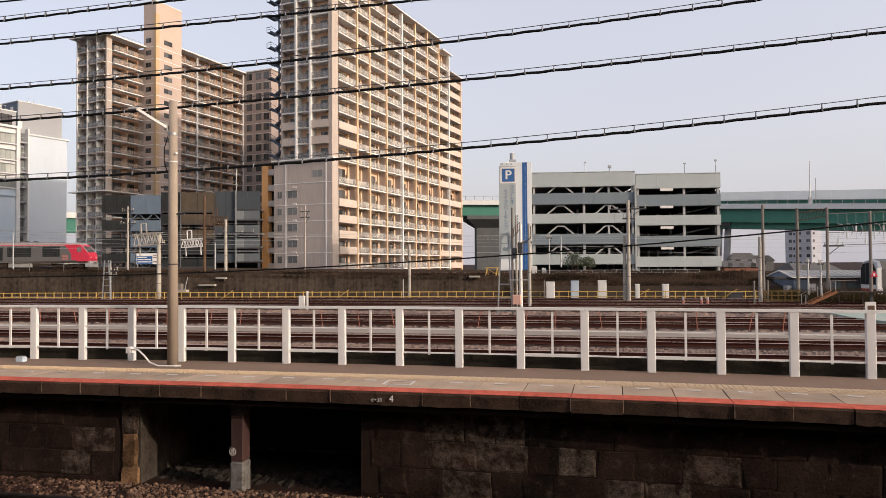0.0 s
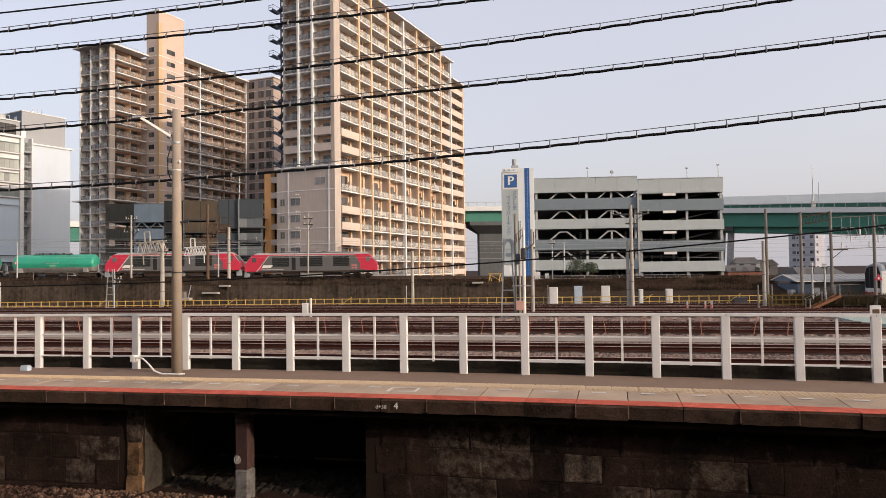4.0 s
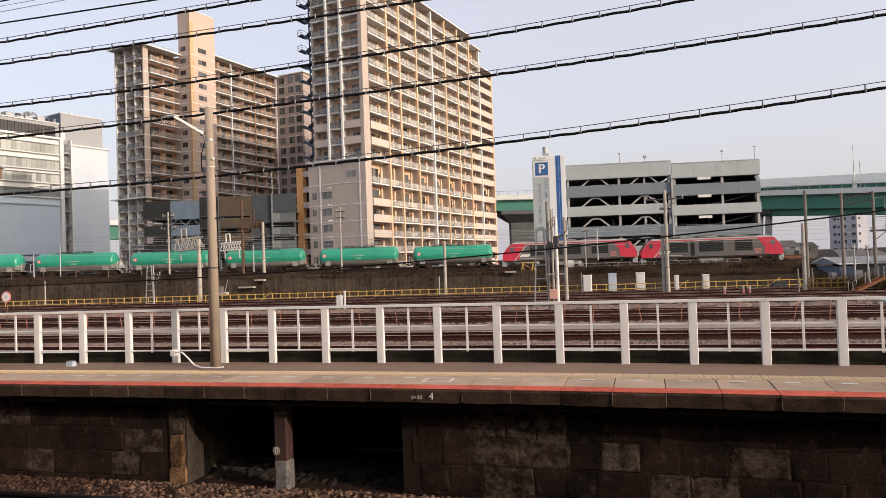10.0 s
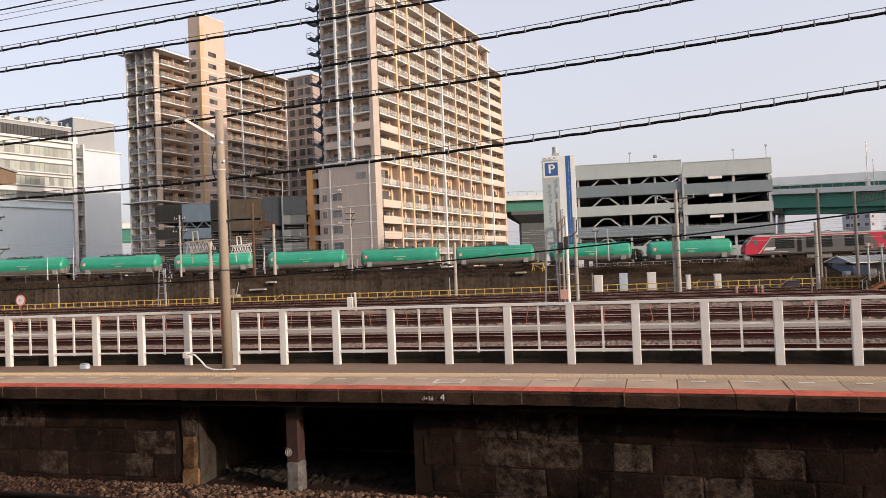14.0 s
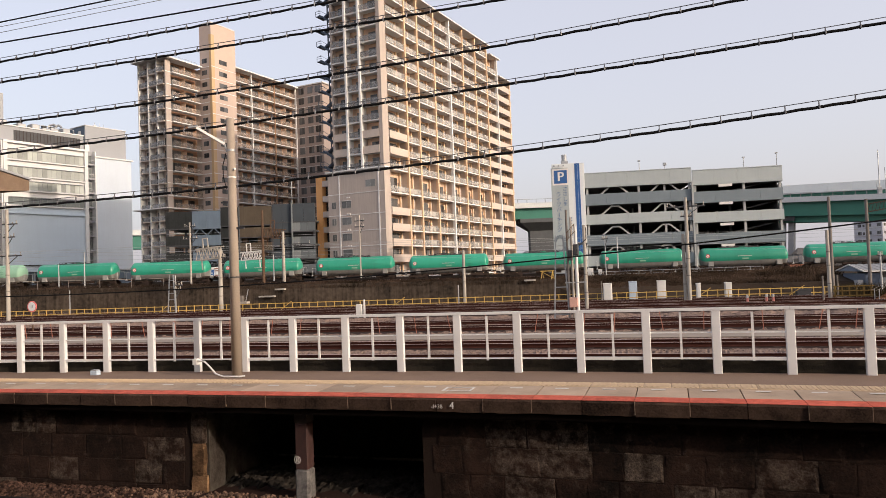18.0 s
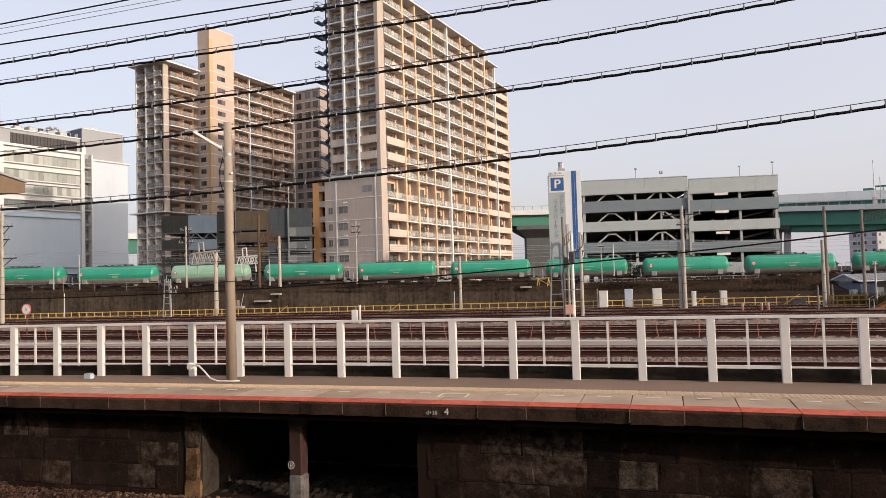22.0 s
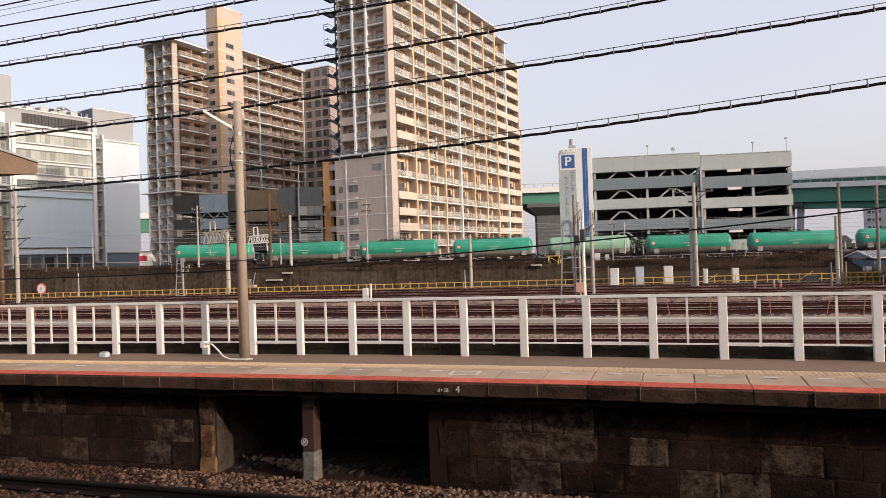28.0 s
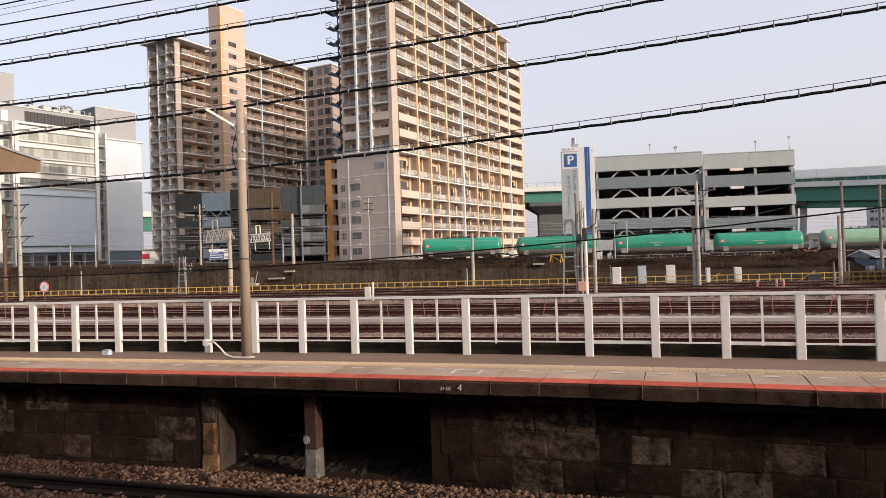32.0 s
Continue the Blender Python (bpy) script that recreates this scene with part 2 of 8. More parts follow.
M_BROWNCLAD = mat("brown_cladding", (0.078, 0.062, 0.046), 0.88, vary=0.2, scale=0.5, grain=0.12, fine=5, streak=0.15)
M_GREEN = mat("green_girder", (0.042, 0.185, 0.14), 0.6, vary=0.08, scale=0.3)
M_PALEPARAPET = mat("pale_parapet", (0.62, 0.66, 0.67), 0.7, vary=0.04, scale=0.2)
M_TANKPALE = mat("faded_tank_green", (0.20, 0.36, 0.26), 0.5, vary=0.1, scale=0.5, grain=0.04, fine=8, streak=0.06)
M_TANK = mat("tank_green", (0.020, 0.25, 0.16), 0.33, vary=0.12, scale=0.5, grain=0.03, fine=8, per=0.14, streak=0.04)
M_TANKDIRT = mat("tank_grey_belly", (0.215, 0.21, 0.20), 0.7, vary=0.15, scale=0.6, streak=0.1, per=0.15)
M_LOCORED = mat("loco_red", (0.47, 0.020, 0.050), 0.45, vary=0.05, scale=0.5)
M_LOCOGREY = mat("loco_grey", (0.095, 0.09, 0.09), 0.5, vary=0.08, scale=0.5)
M_LOCOROOF = mat("loco_roof", (0.29, 0.27, 0.27), 0.6, vary=0.1, scale=0.5)
M_UNDER = mat("running_gear", (0.04, 0.028, 0.023), 0.9, vary=0.2, scale=1.5)
M_EARTH = mat("ground_earth", (0.037, 0.026, 0.0185), 0.97, vary=0.2, scale=0.3, grain=0.2, fine=5, bump=0.6)
M_BRUSH = mat("dry_brush", (0.040, 0.026, 0.0175), 0.95, vary=0.8, scale=0.3, per=0.3, span=2.2, tint=(0.018, 0.012, 0.007))
M_FADEDRED = mat("faded_red_paint", (0.40, 0.15, 0.13), 0.8, vary=0.15)
M_BRICKRED = mat("red_brown_wall", (0.22, 0.10, 0.07), 0.85, vary=0.1)


# ---- mesh helpers ----
class Mesh:
    """Vertices and faces of one mesh, gathered from simple solids."""
    def __init__(self):
        self.v, self.f = [], []

    def add(self, verts, faces):
        n = len(self.v)
        self.v += [tuple(p) for p in verts]
        self.f += [tuple(i + n for i in f) for f in faces]
        return self

    def box(self, x0, x1, y0, y1, z0, z1, c=0.0):
        """A box with its upright and upper edges cut by c."""
        if c <= 0:
            return self.add([(x0, y0, z0), (x1, y0, z0), (x1, y1, z0), (x0, y1, z0), (x0, y0, z1), (x1, y0, z1), (x1, y1, z1), (x0, y1, z1)],
                            [(3, 2, 1, 0), (4, 5, 6, 7), (0, 1, 5, 4), (1, 2, 6, 5), (2, 3, 7, 6), (3, 0, 4, 7)])
        ring = lambda d, z: [(x0 + c + d, y0 + d, z), (x1 - c - d, y0 + d, z), (x1 - d, y0 + c + d, z), (x1 - d, y1 - c - d, z), (x1 - c - d, y1 - d, z), (x0 + c + d, y1 - d, z), (x0 + d, y1 - c - d, z), (x0 + d, y0 + c + d, z)]
        return self.loft([ring(0, z0), ring(0, z1 - c), ring(c * 0.7, z1)])

    def loft(self, rings, cap=True, closed=True):
        n = len(rings[0])
        vs = [p for r in rings for p in r]
        fs = []
        for k in range(len(rings) - 1):
            for i in range(n if closed else n - 1):
                j = (i + 1) % n
                fs.append((k * n + i, k * n + j, (k + 1) * n + j, (k + 1) * n + i))
        if cap:
            fs.append(tuple(range(n - 1, -1, -1)))
            fs.append(tuple((len(rings) - 1) * n + i for i in range(n)))
        return self.add(vs, fs)

    def tube(self, p, q, r0, r1=None, n=8):
        p, q = Vector(p), Vector(q)
        r1 = r0 if r1 is None else r1
        d = (q - p).normalized()
        a = d.orthogonal().normalized()
        b = d.cross(a)
        rings = [[c + (a * math.cos(2 * math.pi * i / n) + b * math.sin(2 * math.pi * i / n)) * r for i in range(n)] for c, r in ((p, r0), (q, r1))]
        return self.loft(rings)

    def pipe(self, pts, r, n=6):
        for p, q in zip(pts[:-1], pts[1:]):
            self.tube(p, q, r, r, n)
        return self

    def beam(self, p, q, w, h):
        """A square bar from p to q: w across, h tall."""
        p, q = Vector(p), Vector(q)
        d = (q - p).normalized()
        s = d.cross(Vector((0, 0, 1)))
        s = s.normalized() if s.length > 1e-4 else Vector((1, 0, 0))
        u = s.cross(d)
        ring = lambda c: [c + s * w / 2 + u * h / 2, c - s * w / 2 + u * h / 2, c - s * w / 2 - u * h / 2, c + s * w / 2 - u * h / 2]
        return self.loft([ring(p), ring(q)])

    def data(self, name, material, smooth=False):
        me = bpy.data.meshes.new(name)
        me.from_pydata(self.v, [], self.f)
        me.materials.append(material)
        if smooth:
            me.polygons.foreach_set("use_smooth", [True] * len(me.polygons))
        me.update()
        return me


def part(name, mesh, material, parent, label="", smooth=False):
    ob = new(name, mesh if isinstance(mesh, bpy.types.Mesh) else mesh.data(name, material, smooth))
    ob.parent = parent
    if label:
        ob["label"] = label
    return ob


def thing(name, m, label, category, group="", kind=""):
    ob = new(name)
    ob.matrix_world = m
    return tagged(ob, label, category, group, kind)


def setting(name, mesh, material, label, category="structure"):
    return tagged(new(name, mesh.data(name, material)), label, category, kind="structure")


def placed(name, mesh_data, parent, x, y, z, rz=0.0):
    ob = new(name, mesh_data)
    ob.parent = parent
    ob.matrix_basis = pose(x, y, z, 0, 0, rz)
    return ob

# ---- lines of the plan ----
def edge_y(x):
    """Edge of the far platform: a gentle bow."""
    u = max(-16.0, min(12.0, x + 3.6))
    return 8.46 - (0.0048 if u > 0 else 0.0014) * u * u


def edge_turn(x):
    """Heading of the platform edge, in degrees."""
    u = x + 3.6
    return math.degrees(math.atan(-2 * (0.0048 if u > 0 else 0.0014) * u))


def fence_y(x):
    return 10.68 - 0.0042 * max(-16.0, min(12.0, x + 3.2)) ** 2


def track_y(x):
    """Axis of the raised freight track."""
    x = max(-170.0, min(60.0, x))
    return 101.72 + 0.1444 * x - 1.463e-3 * x * x - 5.15e-6 * x ** 3


def track_z(x):
    """Rail top of the freight track, which falls gently to the right."""
    return 0.14 - 0.0141 * max(-90.0, min(14.0, x))


def wall_top(x):
    return 0.43 - 0.0146 * max(-75.0, min(0.0, x))


def guard_y(x):
    """Yellow guard rail at the foot of the retaining wall."""
    x = max(-150.0, min(40.0, x))
    return 57.0 + 0.075 * x - 0.0006 * x * x


def strip(f0, f1, z0, z1, xs, under=None):
    """A flat or sloping band between two lines of the plan; under: its thickness."""
    m = Mesh()
    za = z0 if callable(z0) else lambda x: z0
    zb = z1 if callable(z1) else lambda x: z1
    a = [(x, f0(x), za(x)) for x in xs]
    b = [(x, f1(x), zb(x)) for x in xs]
    n = len(xs)
    m.add(a + b, [(i, i + 1, n + i + 1, n + i) for i in range(n - 1)])
    if under:
        m.add([(x, y, z - under) for x, y, z in a] + a, [(i, i + 1, n + i + 1, n + i) for i in range(n - 1)])
        m.add(b + [(x, y, z - under) for x, y, z in b], [(i, i + 1, n + i + 1, n + i) for i in range(n - 1)])
    return m


def xrange(a, b, step):
    n = max(1, round((b - a) / step))
    return [a + (b - a) * i / n for i in range(n + 1)]


GROUND_Z = -1.40      # top of the ballast
RAIL_Z = -1.10

# ---- ground to the horizon ----
g = Mesh()
g.add([(-2500, -1500, GROUND_Z - 0.06), (2500, -1500, GROUND_Z - 0.06), (2500, 4000, GROUND_Z - 0.06), (-2500, 4000, GROUND_Z - 0.06)], [(0, 1, 2, 3)])
setting("ground", g, M_GROUND, "brown ballast and earth of a railway yard", "ground")

# ---- far platform ----
XS = xrange(-26, 20, 0.5)
platform = thing("platform", pose(0, 0, 0), "curved station platform with asphalt top, tactile strip and red edge line", "platform", kind="structure")
part("asphalt_surface", strip(lambda x: edge_y(x) + 1.34, lambda x: fence_y(x) + 0.18, 0, 0, XS, under=0.3), M_ASPHALT, platform, "worn brown asphalt")
part("tactile_bed", strip(lambda x: edge_y(x) + 1.0, lambda x: edge_y(x) + 1.34, -0.004, -0.004, XS, under=0.3), M_SLAB, platform)
part("slab_bed", strip(lambda x: edge_y(x) + 0.02, lambda x: edge_y(x) + 1.0, -0.03, -0.03, XS, under=0.12), M_MORTAR, platform)
part("deck", strip(lambda x: edge_y(x) + 0.10, lambda x: fence_y(x) + 0.18, -0.20, -0.20, XS, under=0.06), M_MORTAR, platform)
part("kerb", strip(lambda x: fence_y(x) + 0.10, lambda x: fence_y(x) + 0.28, 0.19, 0.19, XS, under=1.6), M_KERB, platform, "dark mossy concrete kerb")


# ---- apartment towers ----
TOWER_TURN = 78.23        # heading of the long sunlit faces


def window_kit(w, h, panes=2, frame_=None, glass=None):
    """Meshes of a window in a wall facing -y: frame and panes, w wide, h high."""
    f = Mesh().box(0, w, -0.03, 0.02, 0, h)
    g_ = Mesh().box(0.05, w / panes - 0.03, -0.045, -0.02, 0.06, h - 0.06)
    return f.data("window", frame_ or M_FRAME), g_.data("pane", glass or M_GLASS), w / panes, panes


def add_window(kit, parent, x, y, z, rz=0.0):
    w = placed("window", kit[0], parent, x, y, z, rz)
    for i in range(kit[3]):
        pane = new("pane", kit[1])
        pane.parent = w
        pane.location = (kit[2] * i, 0, 0)
    return w


def balcony_kit(w, depth, style, glass=None, edge=None):
    """Slab with its front at y=0 and back at depth; a railing of glass, bars or solid parapet."""
    slab = Mesh().box(0, w, 0, depth, -0.24, 0.0)
    if style == "solid":
        r = Mesh().box(0.02, w - 0.02, -0.06, 0.08, -0.28, 1.12)
        return slab.data("balcony", M_CREAM), r.data("parapet", M_PARAPET)
    r = Mesh()
    n = max(2, round(w / 1.3))
    for i in range(n):
        r.box(0.05 + w * i / n, w * (i + 1) / n - 0.02, 0.04, 0.07, 0.12, 1.05)
    r.box(0.02, w - 0.02, 0.02, 0.10, 1.05, 1.11)
    for i in range(n + 1):
        x = min(max(w * i / n, 0.03), w - 0.03)
        r.box(x - 0.025, x + 0.025, 0.03, 0.09, 0.0, 1.05)
    return slab.data("balcony", edge or M_CREAM), r.data("railing", glass or M_RAILGLASS)


def add_balcony(kit, parent, x, y, z, rz=0.0):
    b = placed("balcony", kit[0], parent, x, y, z, rz)
    r = new("parapet" if kit[1].name.startswith("parapet") else "railing", kit[1])
    r.parent = b
    return b


def tall_tower():
    t = thing("apartment_tower", pose(-43.48, 117.37, 0, 0, 0, TOWER_TURN), "tall beige apartment tower with glass balconies and ochre columns", "apartment tower", "apartment towers")
    levels = [0.93, 3.86, 6.78, 9.62, 12.62, 16.58, 20.88] + [20.88 + 2.92 * k for k in range(1, 13)]
    top, top2, top3 = levels[-1], levels[-1] - 1.9, levels[-3]
    bays = [2.05, 8.93, 13.8, 20.9, 28.0, 34.8, 41.5, 48.2, 54.3, 62.6]
    for x0, x1, z in ((1.5, 48.2, top), (48.21, 54.3, top2), (54.31, 62.6, top3)):
        part("wall", Mesh().box(x0, x1, 1.75, 11.2, -1, z), M_BEIGE, t, "beige rendered wall")
    part("corner_wall", Mesh().box(0.0, 2.05, 0.0, 0.75, -1, top + 0.2).box(1.5, 2.05, 0.751, 1.74, 20.7, top).box(0.0, 2.05, 0.751, 1.74, -1, 20.7), M_PINK, t, "pinkish corner wall")
    part("podium_wall", Mesh().box(0.0, 1.49, 1.745, 12.6, -1, 20.7), M_PINK, t, "plain pinkish podium wall")
    for z in (12.62, 16.58, 20.7, 9.62, 6.78, 3.86):
        part("string_course", Mesh().box(-0.05, 0.03, 0.02, 12.6, z - 0.08, z + 0.04), M_CREAM, t)
    for y in (1.3, 10.0):
        part("pilaster_strip", Mesh().box(-0.06, 0.03, y - 0.12, y + 0.12, -1, 20.6), M_CREAM, t)
    part("podium_roof", Mesh().box(-0.35, 1.8, -0.35, 13.0, 20.70, 20.94), M_CREAM, t)
    # columns of the sunlit side
    for i, x in enumerate(bays[1:]):
        h = top if x < 48.5 else top2 if x < 55 else top3
        white = i in (3, 7)
        part("column", Mesh().box(x - 0.24, x + 0.24, -0.22 if white else -0.12, 0.42, -1, h + 0.1), M_CREAM if white else M_COLUMN, t, "white column" if white else "ochre column")
        part("partition", Mesh().box(x - 0.06, x + 0.06, 0.43, 1.74, -1, h), M_PARAPET, t)
        part("wall_pier", Mesh().box(x - 1.15, x - 0.75, 1.45, 1.744, -1, h), M_COLUMN, t, "ochre wall pier")
        part("downpipe", Mesh().tube((x - 0.45, 1.6, -1), (x - 0.45, 1.6, h), 0.07, n=6), M_CREAM, t)
    for j in range(len(levels) - 1):
        z, hh = levels[j], levels[j + 1] - levels[j]
        for i in range(len(bays) - 1):
            x0, x1 = bays[i] + 0.25, bays[i + 1] - 0.25
            lim = top if bays[i] < 48 else top2 if bays[i] < 54 else top3
            if z > lim - 1.5:
                continue
            solid = (i == 0 and (j in (1, 2, 3, 4, 7, 8))) or (i == 7 and 1 <= j <= 12) or (i == 8)
            key = ("b2", i, solid)
            if key not in KITS:
                KITS[key] = balcony_kit(x1 - x0, 1.74, "solid" if solid else "glass")
            add_balcony(KITS[key], t, x0, 0.0, z)
            key = ("w2", i, hh > 3.5)
            if key not in KITS:
                KITS[key] = window_kit((x1 - x0) * 0.50, 2.9 if hh > 3.5 else 2.15, 3)
            add_window(KITS[key], t, x0 + (x1 - x0) * 0.27, 1.745, z + 0.12)
            key = ("w2b", i)
            if key not in KITS:
                KITS[key] = window_kit((x1 - x0) * 0.15, 2.0, 1)
            add_window(KITS[key], t, x0 + (x1 - x0) * 0.80, 1.745, z + 0.12)
    # short balconies round the far end
    end = Mesh().box(0, 1.3, 0.4, 4.4, -0.24, 0.0).data("balcony", M_CREAM), Mesh().box(1.18, 1.32, 0.3, 4.5, -0.1, 1.1).box(0, 1.17, 0.3, 0.42, -0.1, 1.1).data("parapet", M_PARAPET)
    for z in [q for q in levels if q < top3 - 1.5]:
        add_balcony(end, t, 62.9, 0, z)
    # narrow side
    ys = [0.62, 4.55, 7.6, 10.95]
    for y in ys[1:3]:
        part("column", Mesh().box(-0.28, 1.49, y - 0.2, y + 0.2, 20.9, top), M_CREAM, t, "white column")
    part("side_edge", Mesh().box(0.2, 1.49, 10.75, 11.2, 20.9, top), M_PINK, t)
    for j in range(6, len(levels) - 1):
        z = levels[j]
        for i in range(3):
            y0, y1 = ys[i] + 0.15, ys[i + 1] - 0.15
            style = "solid" if i != 1 and j in (7, 8) else "glass"
            key = ("s2", i, style)
            if key not in KITS:
                KITS[key] = balcony_kit(y1 - y0, 1.45, style, M_RAILSMOKE)
            add_balcony(KITS[key], t, 0.0, y1, z, -90)
            if ("sw2", i) not in KITS:
                KITS[("sw2", i)] = window_kit(0.7 if i == 1 else 1.5, 1.9, 1 if i == 1 else 2)
            add_window(KITS[("sw2", i)], t, 1.495, (y0 + y1) / 2 + (0.35 if i == 1 else 0.75), z + 0.12, -90)
    kit, kit2 = window_kit(2.1, 1.3, 2, M_PALEFRAME, M_BLIND), window_kit(1.0, 1.3, 2, M_PALEFRAME, M_BLIND)
    vent = Mesh().box(0, 0.3, -0.16, 0.0, 0, 0.22, 0.03).box(0.5, 0.8, -0.16, 0.0, 0, 0.22, 0.03).data("vent_hood", M_WHITE)
    hood = Mesh().box(0, 2.3, -0.22, 0.0, 0, 0.07).data("sun_hood", M_CREAM)
    for z in PODIUM_ROWS:
        add_window(kit, t, 0.0, 9.5, z, -90)
        add_window(kit2, t, 0.0, 11.8, z, -90)
        placed("sun_hood", hood, t, 0.0, 9.6, z + 1.36, -90)
        placed("vent_hood", vent, t, 0.0, 8.4, z + 1.85, -90)
    add_window(kit, t, 0.0, 4.1, PODIUM_TOP, -90)
    # ochre stair tower of the podium
    part("stair_bay", Mesh().box(0.3, 3.6, 14.2, 15.6, -1, 20.6), M_ORANGE, t, "ochre stair tower")
    for j in range(7):
        part("landing", Mesh().box(0.35, 3.5, 12.61, 14.19, 0.9 + 2.92 * j, 2.0 + 2.92 * j), M_PINK, t)
    part("stair_back", Mesh().box(1.5, 1.9, 12.61, 14.19, -1, 20.6), M_DARKCLAD, t)
    # roof slabs with wide eaves
    for x0, x1, z in ((-0.4, 49.2, top), (49.2, 55.4, top2), (55.4, 63.3, top3)):
        part("roof", Mesh().box(x0, x1, -0.7 if x1 < 56 else -0.4, 11.8, z + 0.02, z + 0.26), M_CREAM, t, "thin projecting roof slab")
    # outside steel stair beside the narrow side
    st = part("steel_stair", Mesh().box(1.6, 1.8, 11.3, 11.5, 20.9, top + 1).box(3.4, 3.6, 13.9, 14.1, 20.9, top + 1), mat("dark_blue_steel", (0.05, 0.07, 0.10), 0.6, metal=0.2), t, "dark blue outside steel stair")
    for j in range(6, len(levels) - 1):
        z = levels[j]
        fl = Mesh().box(1.4, 3.6, 11.25, 12.4, z - 0.12, z)
        fl.beam((1.6, 12.0, z + 0.1), (1.6, 14.3, z + 1.56), 0.9, 0.35).beam((1.2, 12.0, z + 1.1), (1.2, 14.3, z + 2.56), 0.06, 0.06)
        fl.beam((3.1, 14.3, z + 1.56), (3.1, 12.0, z + 3.02), 0.9, 0.35)
        fl.box(1.2, 3.6, 13.9, 15.1, z + 1.36, z + 1.46)
        fl.box(1.16, 1.2, 13.9, 15.1, z + 2.3, z + 2.4).box(1.16, 1.2, 13.9, 15.1, z + 1.9, z + 1.96).box(1.16, 1.2, 15.02, 15.1, z + 1.46, z + 2.4)
        part("flight", fl, st.data.materials[0], st)
    return t


KITS = {}
PODIUM_ROWS = (2.0, 4.9, 7.85, 10.8, 13.9)
PODIUM_TOP = 17.5
M_BLIND = mat("blinded_window_glass", (0.16, 0.16, 0.155), 0.2, vary=0.3, scale=1.2, bump=0.0, per=0.35)
M_PALEFRAME = mat("pale_window_frame", (0.36, 0.34, 0.32), 0.6, vary=0.05)
# darker railing glass for the broad block, with its shade in the colour
M_RAILSHADE = mat("shaded_balcony_glass", (0.36, 0.30, 0.26), 0.25, vary=0.2, scale=0.3, bump=0.0, per=0.2, alpha=0.34)
M_RAILSMOKE = mat("grey_balcony_glass", (0.27, 0.27, 0.27), 0.25, vary=0.15, scale=0.3, bump=0.0, per=0.2, alpha=0.5)
# warm brown render, darkened to hold the shade of the balcony recesses
M_WARMWALL = mat("warm_brown_render", (0.31, 0.185, 0.115), 0.85, vary=0.05, scale=0.3, grain=0.03, fine=8)


